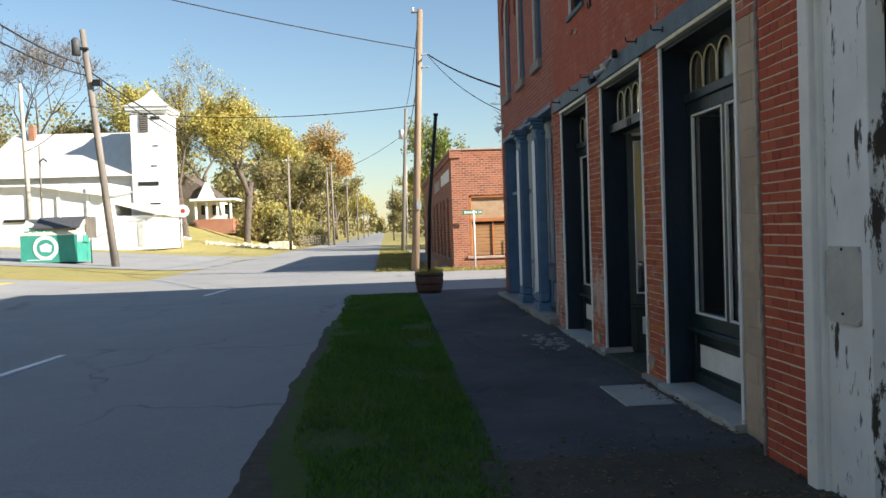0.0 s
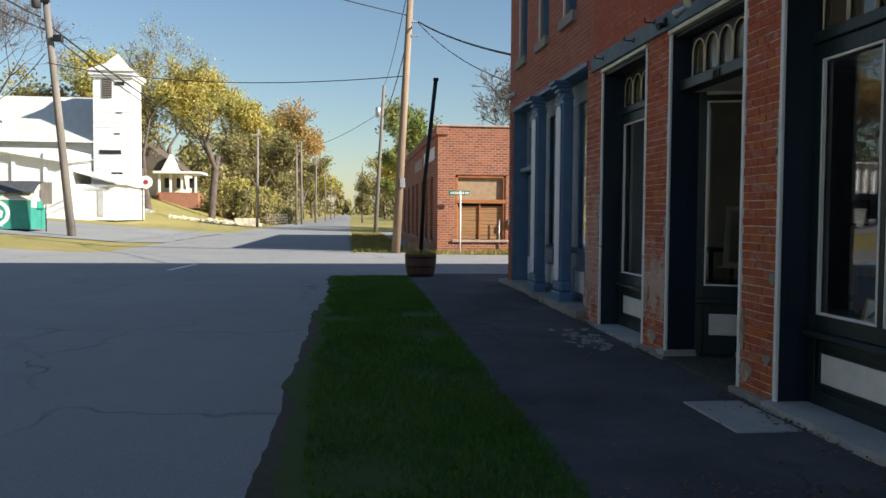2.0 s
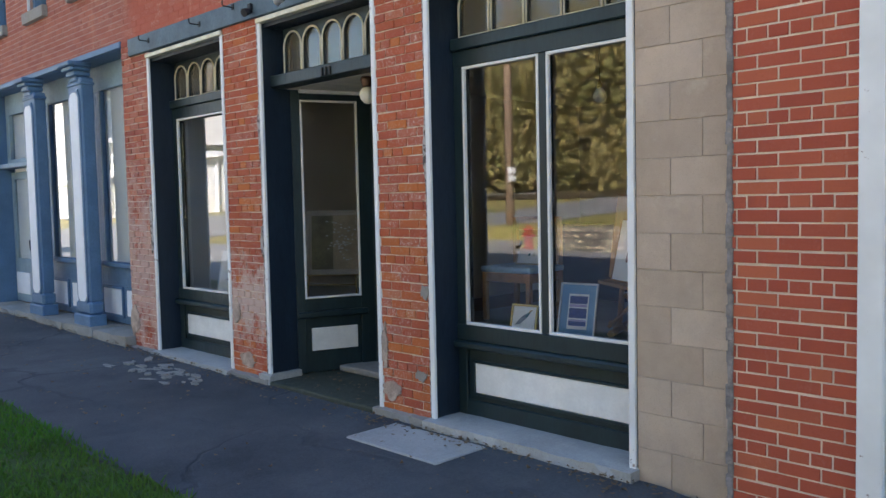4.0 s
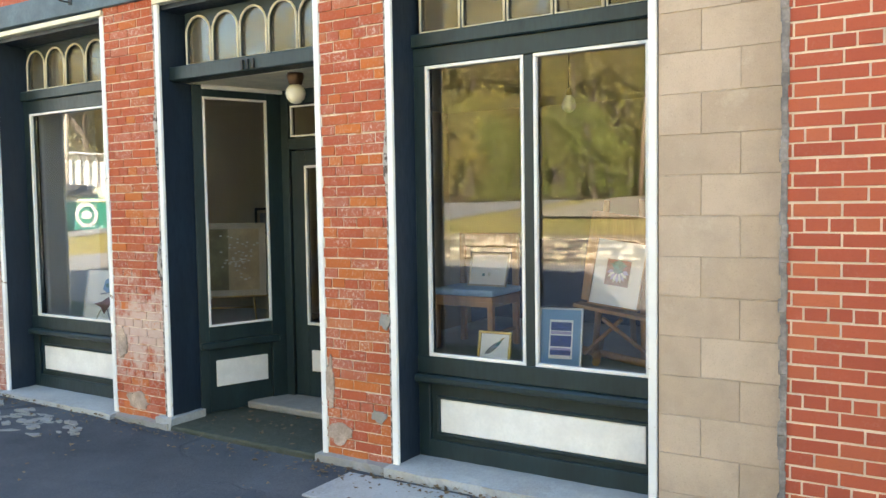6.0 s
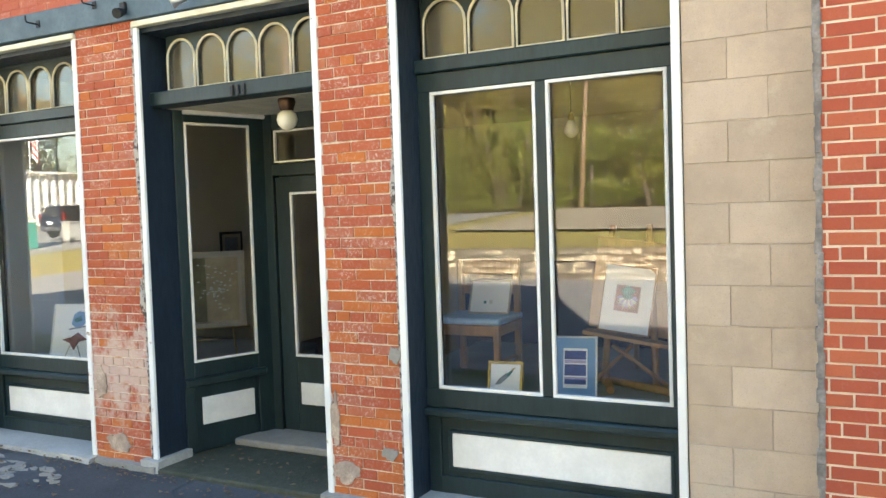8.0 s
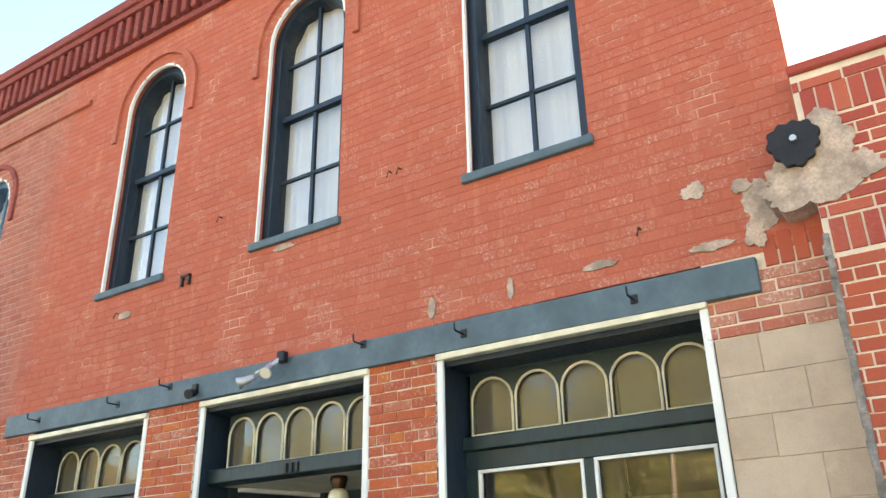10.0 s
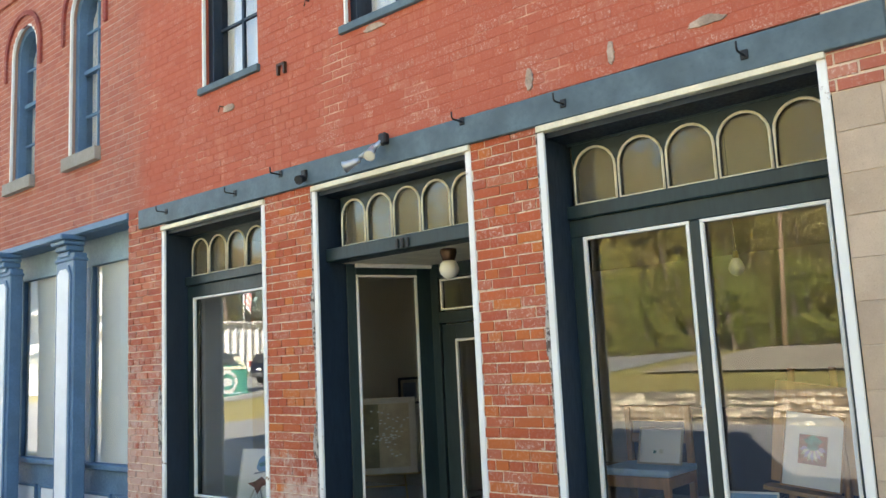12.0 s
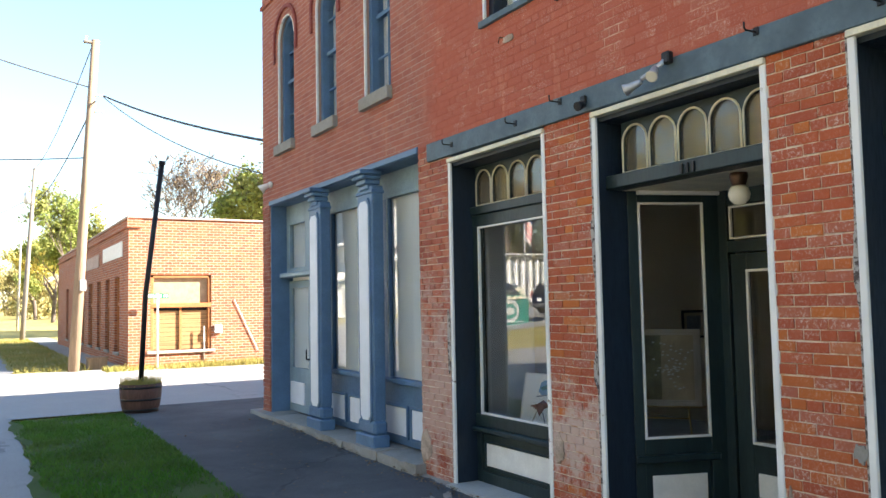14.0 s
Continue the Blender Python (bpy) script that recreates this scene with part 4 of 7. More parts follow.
def display_bay(k, a, b, lights, mull, panes_arch):
    bay = thing("window_%d" % k, "dark green shop window with arched transom and white panel below", "shop window", "shop windows", "structure")
    opening_trim(k, a, b, 0.08, bay)
    ia, ib, x = a + 0.028, b - 0.028, 0.262
    part("stile", box(x - 0.03, x + 0.06, ib - 0.082, ib, 0.08, 2.60, 0.005), M_NAVY, bay)
    part("stile", box(x - 0.03, x + 0.06, ia, ia + 0.082, 0.08, 2.60, 0.005), M_NAVY, bay)
    part("transom_rail", box(x - 0.06, x + 0.06, ia, ib, 2.60, 2.683, 0.008), M_NAVY, bay)
    part("top_rail", box(x - 0.034, x + 0.06, ia, ib, 2.49, 2.60, 0.005), M_NAVY, bay)
    arched_transom(k, ia + 0.03, ib - 0.03, x, 2.685, 3.063, panes_arch, bay)
    part("top_board", box(x - 0.01, x + 0.04, ia, ib, 3.063, 3.075), M_NAVY, bay)
    part("sill", box(x - 0.085, x + 0.048, ia, ib, 0.555, 0.605, 0.012), M_NAVY, bay)
    part("apron", box(x - 0.04, x + 0.05, ia, ib, 0.605, 0.715, 0.006), M_NAVY, bay)
    part("bulkhead", box(x - 0.005, x + 0.05, ia, ib, 0.08, 0.555), M_NAVY, bay)
    part("kick_board", box(x - 0.028, x - 0.004, ia, ib, 0.08, 0.19, 0.004), M_NAVY, bay)
    p0, p1 = ia + 0.10, ib - 0.155
    part("panel", box(x - 0.026, x, p0, p1, 0.245, 0.455, 0.006), M_WHITE, bay, "white painted bulkhead panel")
    for r in ((p0 - 0.02, p1 + 0.02, 0.455, 0.472), (p0 - 0.02, p1 + 0.02, 0.228, 0.245), (p0 - 0.02, p0, 0.245, 0.455), (p1, p1 + 0.02, 0.245, 0.455)):
        part("moulding", box(x - 0.034, x, *r, 0.003), M_NAVY, bay)
    ga, gb = ia + 0.082, ib - 0.082
    cuts = [ga] + [m for m in mull] + [gb]
    for m in mull:
        part("mullion", box(x - 0.03, x + 0.05, m - 0.03, m + 0.03, 0.715, 2.49, 0.006), M_NAVY, bay)
    for p, q in zip(cuts, cuts[1:]):
        p += 0.03 if p in mull else 0
        q -= 0.03 if q in mull else 0
        bead_frame(p, q, 0.715, 2.49, x - 0.012, bay)
        pane = box(x + 0.006, x + 0.011, p + 0.004, q - 0.004, 0.72, 2.485)
        if lights == 1:  # the single light sits a little askew in its rebate
            for v in pane.verts:
                v.co.x += 0.010 + 0.019 * (v.co.y - (p + q) / 2)
        g = part("pane", pane, M_GLASS, bay)
        g.visible_shadow = False
    step_ = thing("window_step", "worn concrete sill slab under a shop window", "sill slab", "sill slabs", "structure")
    part("slab", rough_box(-0.09, 0.30, a - 0.02, b + 0.02, -0.03, 0.086, 0.025, 0.08, b), M_CONC_L, step_)
    return bay


display_bay(7, 5.565, 7.175, 2, (6.37,), 5)
display_bay(8, 9.805, 11.315, 1, (), 5)


# ---- the recessed entrance ----
def turned(bm, origin, way):
    """Takes a mesh built along (w, u, z) to a wall that starts at origin and runs along way."""
    d = Vector((way[0], way[1], 0)).normalized()
    nrm = Vector((d.y, -d.x, 0))
    for v in bm.verts:
        w, u, z = v.co
        v.co = Vector((origin[0], origin[1], 0)) + d * u + nrm * w + Vector((0, 0, z))
    return bm


ent = thing("door_2", "recessed dark green shop entrance with arched transom", "shop entrance", kind="structure")
opening_trim(2, 7.695, 9.215, 0.07, ent)
arched_transom(2, 7.74, 9.10, 0.17, 2.68, 3.063, 5, ent)
part("transom_bar", box(0.08, 0.24, 7.72, 9.19, 2.575, 2.675, 0.008), M_NAVY, ent)
part("soffit", box(0.24, 1.05, 7.72, 9.19, 2.575, 2.62), M_CREAM, ent, "pale porch ceiling")
part("soffit_moulding", turned(box(-0.02, 0.02, 0, 0.70, 2.545, 2.575, 0.006), (0.33, 9.13), (0.66, -0.22)), M_WHITE, ent)
L, O, W = 0.745, (0.285, 9.20), (0.70, -0.255)
T = lambda *r, soft=0.004: turned(box(*r, soft), O, W)
side = thing("window_9", "angled dark green sidelight with white beads and panel", "sidelight", kind="structure")
part("stile", T(-0.03, 0.03, 0.0, 0.075, 0.07, 2.575), M_NAVY, side)
part("stile", T(-0.03, 0.03, 0.60, L, 0.07, 2.575), M_NAVY, side)
part("rail", T(-0.03, 0.03, 0.075, 0.60, 2.49, 2.575), M_NAVY, side)
part("apron", T(-0.03, 0.03, 0.075, 0.60, 0.62, 0.735), M_NAVY, side)
part("sill", T(-0.03, 0.06, 0.0, 0.66, 0.565, 0.62, soft=0.01), M_NAVY, side)
part("bulkhead", T(-0.03, 0.012, 0.075, 0.60, 0.07, 0.57), M_NAVY, side)
part("panel", T(0.008, 0.024, 0.13, 0.56, 0.265, 0.468), M_WHITE, side, "white painted panel")
for r in ((0.075, 0.60, 0.735, 0.753), (0.075, 0.60, 2.472, 2.49), (0.075, 0.093, 0.75, 2.475), (0.582, 0.60, 0.75, 2.475)):
    part("bead", T(0.015, 0.04, *r, soft=0.003), M_WHITE, side, "white glazing bead")
g = part("pane", T(-0.002, 0.003, 0.08, 0.595, 0.74, 2.485, soft=0), M_GLASS, side)
g.visible_shadow = False
far_side = thing("window_10", "angled dark green sidelight", "sidelight", kind="structure")
part("panel", turned(box(-0.03, 0.03, 0, 0.70, 0.07, 2.575), (0.30, 7.72), (0.67, 0.22)), M_NAVY, far_side)
leaf = thing("door_3", "dark green half-glazed shop door with white panel", "door", kind="structure")
X = 0.985
part("frame", boxes([(X - 0.03, X + 0.06, 8.85, 8.94, 0.10, 2.575), (X - 0.03, X + 0.06, 7.94, 8.0, 0.10, 2.575), (X - 0.03, X + 0.06, 8.0, 8.85, 2.10, 2.19), (X - 0.02, X + 0.06, 8.0, 8.85, 2.46, 2.575)], 0.004), M_NAVY, leaf)
part("door_leaf", boxes([(X - 0.01, X + 0.04, 8.02, 8.14, 0.12, 2.09), (X - 0.01, X + 0.04, 8.70, 8.84, 0.12, 2.09), (X - 0.01, X + 0.04, 8.14, 8.70, 1.97, 2.09), (X - 0.01, X + 0.04, 8.14, 8.70, 0.12, 0.70)], 0.004), M_NAVY, leaf)
bead_frame(8.14, 8.70, 0.70, 1.97, X - 0.006, leaf)
bead_frame(8.03, 8.83, 2.20, 2.45, X - 0.01, leaf, 0.016)
part("panel", box(X - 0.026, X - 0.008, 8.18, 8.66, 0.33, 0.50, 0.004), M_WHITE, leaf, "white painted panel")
for r in ((8.15, 8.69, 0.71, 1.96), (8.04, 8.82, 2.21, 2.44)):
    g = part("pane", box(X + 0.006, X + 0.01, *r), M_GLASS, leaf)
    g.visible_shadow = False
part("hinge", box(X - 0.02, X, 8.84, 8.86, 1.75, 1.87), M_BLACK, leaf)
knob = part("door_handle", tubes([(X - 0.01, 8.08, 1.0), (X - 0.06, 8.08, 1.0), (X - 0.07, 8.08, 1.0)], [0.012, 0.012, 0.03], 10), M_BRONZE, leaf)
porch = thing("porch_floor", "mossy dark concrete entrance floor with dry leaves", "porch floor", kind="structure")
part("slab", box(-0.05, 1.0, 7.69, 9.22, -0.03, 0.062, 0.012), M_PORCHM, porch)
part("threshold", box(0.62, 1.0, 7.80, 9.05, 0.06, 0.115, 0.012), M_CONC, porch, "grey stone threshold")
part("corner_stone", rough_box(-0.06, 0.28, 9.14, 9.30, -0.02, 0.12, 0.03, 0.05, 2.0), M_CONC_L, porch)

lamp = thing("porch_lamp", "opal glass globe lamp on a bronze collar", "ceiling lamp")
part("collar", lathe([(0.055, 0.05), (0.06, 0.02), (0.045, -0.03), (0.04, -0.04)][::-1], (0.36, 8.22, 2.53), 16), M_BRONZE, lamp)
part("globe", lathe([(0.002, -0.075), (0.035, -0.065), (0.062, -0.035), (0.072, 0.0), (0.06, 0.038), (0.04, 0.058)], (0.36, 8.22, 2.435), 20), M_LAMPGLASS, lamp)

# the number over the door is drawn as plain bars
num = thing("number_plate", "three small dark raised figures on the transom bar", "door number")
for y in (8.44, 8.39, 8.34):
    part("figure", box(0.066, 0.08, y - 0.012, y + 0.012, 2.585, 2.65, 0.003), M_BLACK, num)

# ---- lights and fittings on the beam ----
flood = thing("flood_light", "twin white floodlights on a grey bracket", "floodlight")
part("bracket", box(-0.09, -0.035, 8.36, 8.43, 3.29, 3.37, 0.01), M_BLACK, flood)
part("arm", tubes([(-0.07, 8.40, 3.32), (-0.11, 8.47, 3.26), (-0.13, 8.56, 3.225)], 0.018, 8), M_STEEL, flood)
for (x, y, z), d in (((-0.13, 8.45, 3.245), Vector((-0.55, -0.25, -0.55))), ((-0.15, 8.62, 3.19), Vector((-0.45, 0.75, -0.35)))):
    d.normalize()
    p = Vector((x, y, z))
    head = part("head", tubes([p - d * 0.06, p - d * 0.02, p + d * 0.03, p + d * 0.065], [0.018, 0.026, 0.032, 0.044], 14), M_STEEL, flood)
    part("lens", tubes([p + d * 0.066, p + d * 0.069], [0.04, 0.036], 14), M_LAMPGLASS, head)
spot = thing("spot_lamp", "small black spotlight under the beam", "spotlight")
part("body", tubes([(-0.04, 9.26, 3.22), (-0.08, 9.255, 3.205), (-0.115, 9.25, 3.19)], [0.022, 0.03, 0.036], 12), M_BLACK, spot)
part("bracket", box(-0.06, -0.03, 9.235, 9.285, 3.22, 3.28, 0.005), M_BLACK, spot)
lampl = thing("wall_lamp", "small white twin-bulb lamp on the brick corner", "wall lamp")
part("base", tubes([(-0.01, 16.62, 3.62), (-0.05, 16.62, 3.62)], 0.05, 12), M_WHITE, lampl)
part("shade", tubes([(-0.05, 16.62, 3.62), (-0.12, 16.64, 3.58), (-0.17, 16.66, 3.54)], [0.03, 0.05, 0.075], 12), M_WHITE, lampl)
cleat = thing("wall_cleat", "small rusty iron bracket on the brickwork", "bracket")
part("cleat", boxes([(-0.03, 0.0, 9.49, 9.51, 4.12, 4.21), (-0.03, 0.0, 9.57, 9.59, 4.12, 4.21), (-0.03, -0.02, 9.49, 9.59, 4.19, 4.21)]), M_BRONZE, cleat)
for y, z in ((7.45, 4.50), (7.53, 4.50), (10.35, 3.95 + 0.1), (5.85, 3.62), (9.2, 4.62)):
    n_ = thing("wall_nail", "bent rusty spike in the brick wall", "spike", "wall spikes")
    part("spike", tubes([(0.0, y, z), (-0.04, y, z), (-0.045, y + 0.01, z - 0.05)], 0.006, 6), M_BRONZE, n_)

# ---- the blue shopfront ----
blue = thing("window_11", "slate blue shopfront with tall pale shades and white panels", "shopfront", kind="structure")
part("soffit", box(0.02, 0.46, 11.93, 16.74, 3.30, 3.34), M_BLUE, blue)
part("fascia", box(-0.02, 0.05, 11.93, 16.74, 3.305, 3.375, 0.008), M_BLUE, blue)
part("reveal", box(0.012, 0.46, 16.70, 16.74, 0.18, 3.30), M_BLUE, blue)
part("reveal", box(0.24, 0.46, 11.93, 11.96, 0.18, 3.30), M_BLUE, blue)
XB = 0.25


def blue_bay(a, b, glass_a, glass_b, panels):
    part("head", box(XB, XB + 0.07, a, b, 3.0, 3.30, 0.004), M_BLUEG, blue)
    part("stile", box(XB, XB + 0.07, a, glass_a, 0.20, 3.00, 0.004), M_BLUE, blue)
    part("stile", box(XB, XB + 0.07, glass_b, b, 0.20, 3.00, 0.004), M_BLUE, blue)
    part("sill", box(XB - 0.06, XB + 0.07, a, b, 0.87, 0.93, 0.01), M_BLUE, blue)
    part("bulkhead", box(XB, XB + 0.07, glass_a, glass_b, 0.20, 0.87), M_BLUE, blue)
    for p, q in panels:
        part("panel", box(XB - 0.022, XB + 0.004, p, q, 0.30, 0.61, 0.005), M_PALE, blue, "white painted panel")
        for r in ((p - 0.03, q + 0.03, 0.61, 0.64), (p - 0.03, q + 0.03, 0.27, 0.30), (p - 0.03, p, 0.30, 0.61), (q, q + 0.03, 0.30, 0.61)):
            part("moulding", box(XB - 0.03, XB, *r, 0.004), M_BLUE, blue)
    for r in ((glass_a - 0.03, glass_a, 0.93, 3.03), (glass_b, glass_b + 0.03, 0.93, 3.03), (glass_a, glass_b, 3.00, 3.03)):
        part("bead", box(XB - 0.015, XB, *r, 0.004), M_BLUEG, blue)
    g = part("pane", box(XB + 0.03, XB + 0.035, glass_a, glass_b, 0.93, 3.00), M_GLASS, blue)
    g.visible_shadow = False
    part("shade", box(XB + 0.05, XB + 0.06, glass_a, glass_b, 0.93, 3.00), M_SHADE, blue, "pale green window shade")


blue_bay(11.96, 13.3, 12.02, 13.15, ((12.73, 13.26), (12.10, 12.60)))
blue_bay(13.3, 15.12, 13.56, 14.87, ((14.44, 15.02), (13.62, 14.28)))
# the door bay
part("door_leaf", boxes([(XB + 0.04, XB + 0.09, 15.72, 15.90, 0.2, 2.15), (XB + 0.04, XB + 0.09, 16.58, 16.70, 0.2, 2.15), (XB + 0.04, XB + 0.09, 15.90, 16.58, 0.2, 0.85), (XB + 0.04, XB + 0.09, 15.90, 16.58, 2.04, 2.15)], 0.004), M_BLUEG, blue)
part("panel", box(XB + 0.02, XB + 0.045, 16.05, 16.62, 0.32, 0.64, 0.005), M_PALE, blue, "white painted panel")
part("pane", box(XB + 0.06, XB + 0.064, 15.90, 16.58, 0.85, 2.04), M_GLASS, blue).visible_shadow = False
part("pane", box(XB + 0.045, XB + 0.049, 15.90, 16.56, 2.34, 3.0), M_GLASS, blue).visible_shadow = False
part("shade", box(XB + 0.08, XB + 0.088, 15.85, 16.64, 0.85, 3.2), M_SHADE, blue)
part("door_frame", boxes([(XB, XB + 0.07, 15.12, 15.72, 0.2, 3.30), (XB, XB + 0.07, 15.72, 15.90, 2.27, 3.30), (XB, XB + 0.07, 16.56, 16.70, 2.27, 3.30), (XB, XB + 0.07, 15.90, 16.56, 3.0, 3.30), (XB, XB + 0.07, 15.90, 16.56, 2.27, 2.34)], 0.004), M_BLUEG, blue)
part("transom_shelf", box(XB - 0.12, XB + 0.07, 15.2, 16.70, 2.20, 2.27, 0.012), M_BLUEG, blue)
part("door_handle", tubes([(XB + 0.03, 15.80, 1.0), (XB - 0.02, 15.80, 1.0), (XB - 0.03, 15.80, 1.0), (XB - 0.03, 15.80, 1.14)], 0.012, 8), M_BLACK, blue)


def cast_column(a, b, base):
    c = thing("column", "slate blue cast column with a long pale inset panel", "column", "shopfront columns", "structure")
    m = (a + b) / 2
    part("shaft", box(-0.045, 0.10, a + 0.03, b - 0.03, base + 0.30, 3.12, 0.012), M_BLUE, c)
    part("plinth", box(-0.085, 0.12, a - 0.02, b + 0.02, base, base + 0.14, 0.012), M_BLUE, c)
    part("plinth_cap", box(-0.065, 0.11, a + 0.005, b - 0.005, base + 0.14, base + 0.30, 0.03), M_BLUE, c)
    part("neck", box(-0.06, 0.11, a + 0.01, b - 0.01, 3.03, 3.07, 0.012), M_BLUE, c)
    for k, (d, z0, z1) in enumerate(((0.02, 3.08, 3.14), (0.05, 3.14, 3.2), (0.09, 3.2, 3.25), (0.13, 3.25, 3.305))):
        part("capital", box(-0.045 - d, 0.1, m - 0.10 - d * 0.6, m + 0.10 + d * 0.6, z0, z1, 0.012), M_BLUE, c)
    w, z0, z1, k = 0.125, base + 0.30, 2.95, 0.055

    def clipped(e):
        return [(m - w - e, z0 + k), (m - w - e + k, z0 - e), (m + w + e - k, z0 - e), (m + w + e, z0 + k), (m + w + e, z1 - k), (m + w + e - k, z1 + e), (m - w - e + k, z1 + e), (m - w - e, z1 - k)]
    part("inset_frame", prism(clipped(0.035), "x", -0.062, -0.04), M_BLUE, c)
    part("inset", prism(clipped(0.0), "x", -0.068, -0.04), M_PALE, c, "pale blue-white inset panel")


cast_column(12.94, 13.40, 0.17)
cast_column(14.52, 14.98, 0.17)
ledge = thing("shopfront_step", "cracked stone step along the blue shopfront", "step", kind="structure")
for k in range(6):
    y = 11.86 + k * 0.90
    part("stone", rough_box(-0.13 - 0.012 * (k % 3), 0.42, y + 0.006, y + 0.894, -0.03, 0.178 + 0.008 * (k % 2), 0.03, 0.1, k), M_CONC, ledge)

patch = solid("paving_patch", box(-0.57, -0.13, 6.57, 7.42, 0.0, 0.034, 0.006), M_CONC_L, "pale concrete patch in the dark sidewalk", "paving patch", kind="structure")
scrap = thing("broken_paving", "broken pale flakes of concrete on the sidewalk", "paving patch", kind="structure")
rs = random.Random(3)
for k in range(44):
    y, x, r = 10.35 + rs.gauss(0, 0.42), -0.42 + rs.gauss(0, 0.12), rs.uniform(0.015, 0.05)
    turn, long = rs.uniform(-0.6, 0.6), rs.uniform(1.2, 3.2)
    pts = []
    for q in range(9):
        t, e = 2 * math.pi * q / 9, rs.uniform(0.45, 1.15)
        u, v = r * e * math.cos(t), r * long * e * math.sin(t)
        pts.append((x + u * math.cos(turn) - v * math.sin(turn), y + u * math.sin(turn) + v * math.cos(turn)))
    part("flake", prism(pts, "z", high(x, y) + 0.012, high(x, y) + 0.025 + 0.0003 * k), M_CONC, scrap)
# dead leaves and crumbs along the wall's foot
rs = np.random.RandomState(8)
verts, faces = [], []
for q_ in range(3000):
    y = rs.uniform(2.0, 16.8) if q_ < 1500 else rs.uniform(1.5, 5.6)
    x = -0.08 - abs(rs.normal(0, 0.10)) if rs.rand() < 0.75 else rs.uniform(-1.6, 0.9 if 7.8 < y < 9.1 else -0.1)
    if q_ >= 1500:
        x = rs.uniform(-1.9, -0.15)
    if 7.8 < y < 9.1 and rs.rand() < 0.5:
        x = rs.uniform(0.0, 0.7)
    z = max(high(x, y) + 0.035, 0.072 if x > -0.05 else 0)
    s, a, t = rs.uniform(0.006, 0.025), rs.uniform(0, 6.28), rs.uniform(-0.5, 0.9)
    n = len(verts)
    for q in range(4):
        u, w = ((-1, 0), (0, -0.6), (1, 0), (0, 0.6))[q]
        verts.append((x + s * (u * math.cos(a) - w * math.sin(a)), y + s * (u * math.sin(a) + w * math.cos(a)), z + s * t * abs(u) + 0.004))
    faces.append((n, n + 1, n + 2, n + 3))
M_DEAD = leafy("dead_leaves", (0.20, 0.12, 0.06), (0.30, 0.20, 0.11), (0.14, 0.10, 0.07))
tagged(sheet("dead_leaves", verts, faces, M_DEAD), "scattered dry brown leaves and crumbs", "leaves", kind="stuff")

# ---- rooms behind the glass ----
solid("floor", box(1.0, 8.0, 4.9, 16.75, 0.0, 0.10), M_ROOMF, "dark wooden shop floor", "floor", kind="structure")
solid("ceiling", box(0.34, 8.0, 4.9, 16.75, 3.14, 3.30), M_ROOM, "plain plaster shop ceiling", "ceiling", kind="structure")
solid("wall_room_back", box(7.8, 8.0, 4.9, 16.75, 0.1, 3.14), M_ROOM, "plain grey plaster wall of the shop", "wall", kind="structure")
solid("wall_room_south", box(0.34, 8.0, 4.96, 5.2, 0.1, 3.14), M_ROOM, "plain grey plaster wall of the shop", "wall", kind="structure")
solid("wall_room_north", box(0.46, 8.0, 11.55, 11.9, 0.1, 3.14), M_ROOM, "plain grey plaster wall of the shop", "wall", kind="structure")
disp = thing("display_platform", "grey boarded window display platform", "display platform", kind="structure")
part("top", box(0.32, 2.2, 5.57, 7.68, 0.625, 0.675, 0.006), M_DISPLAY, disp)
part("face", box(2.15, 2.2, 5.57, 7.68, 0.10, 0.625), M_DISPLAY, disp)
part("backing", box(2.2, 2.24, 5.3, 7.9, 0.10, 1.35), M_NAVYCLOTH, disp, "dark navy cloth backing")
disp2 = thing("display_platform", "grey boarded window display platform", "display platform", kind="structure")
part("top", box(0.30, 2.0, 9.25, 11.40, 0.57, 0.62, 0.006), M_DISPLAY, disp2)
part("face", box(1.95, 2.0, 9.25, 11.40, 0.10, 0.57), M_DISPLAY, disp2)


def picture(name, at, width, tall, lean, turn, frame_mat, mat_mat, marks, label, fw=0.02, inset=0.2, tilt=0.0):
    """A framed print that leans back: marks are flat dabs of colour (u0, u1, v0, v1, material)."""
    p = tagged(new(name), label, "framed picture", "window pictures")
    bm = boxes([(0, 0.02, -width / 2, width / 2, 0, fw), (0, 0.02, -width / 2, width / 2, tall - fw, tall), (0, 0.02, -width / 2, -width / 2 + fw, fw, tall - fw), (0, 0.02, width / 2 - fw, width / 2, fw, tall - fw)], 0.003)
    part("frame", bm, frame_mat, p)
    part("mount", box(0.008, 0.014, -width / 2 + fw, width / 2 - fw, fw, tall - fw), mat_mat, p)
    for k, mark in enumerate(marks):
        if len(mark) == 2:      # an outline of (u, v) pairs and its ink
            bm = prism([(width * (0.5 - u), tall * v) for u, v in mark[0]], "x", 0.0035 - k * 0.00008, 0.008)
            part("print", bm, mark[1], p)
            continue
        u0, u1, v0, v1, m = mark
        part("print", box(0.0045 - k * 0.00003, 0.008, width * (0.5 - u1), width * (0.5 - u0), tall * v0, tall * v1), m, p)
    p.matrix_world = pose(*at) @ pose(0, 0, 0, tilt, 0, 0) @ pose(0, 0, 0, 0, lean, 0) if not turn else pose(*at, 0, 0, turn) @ pose(0, 0, 0, tilt, 0, 0) @ pose(0, 0, 0, 0, lean, 0)
    return p


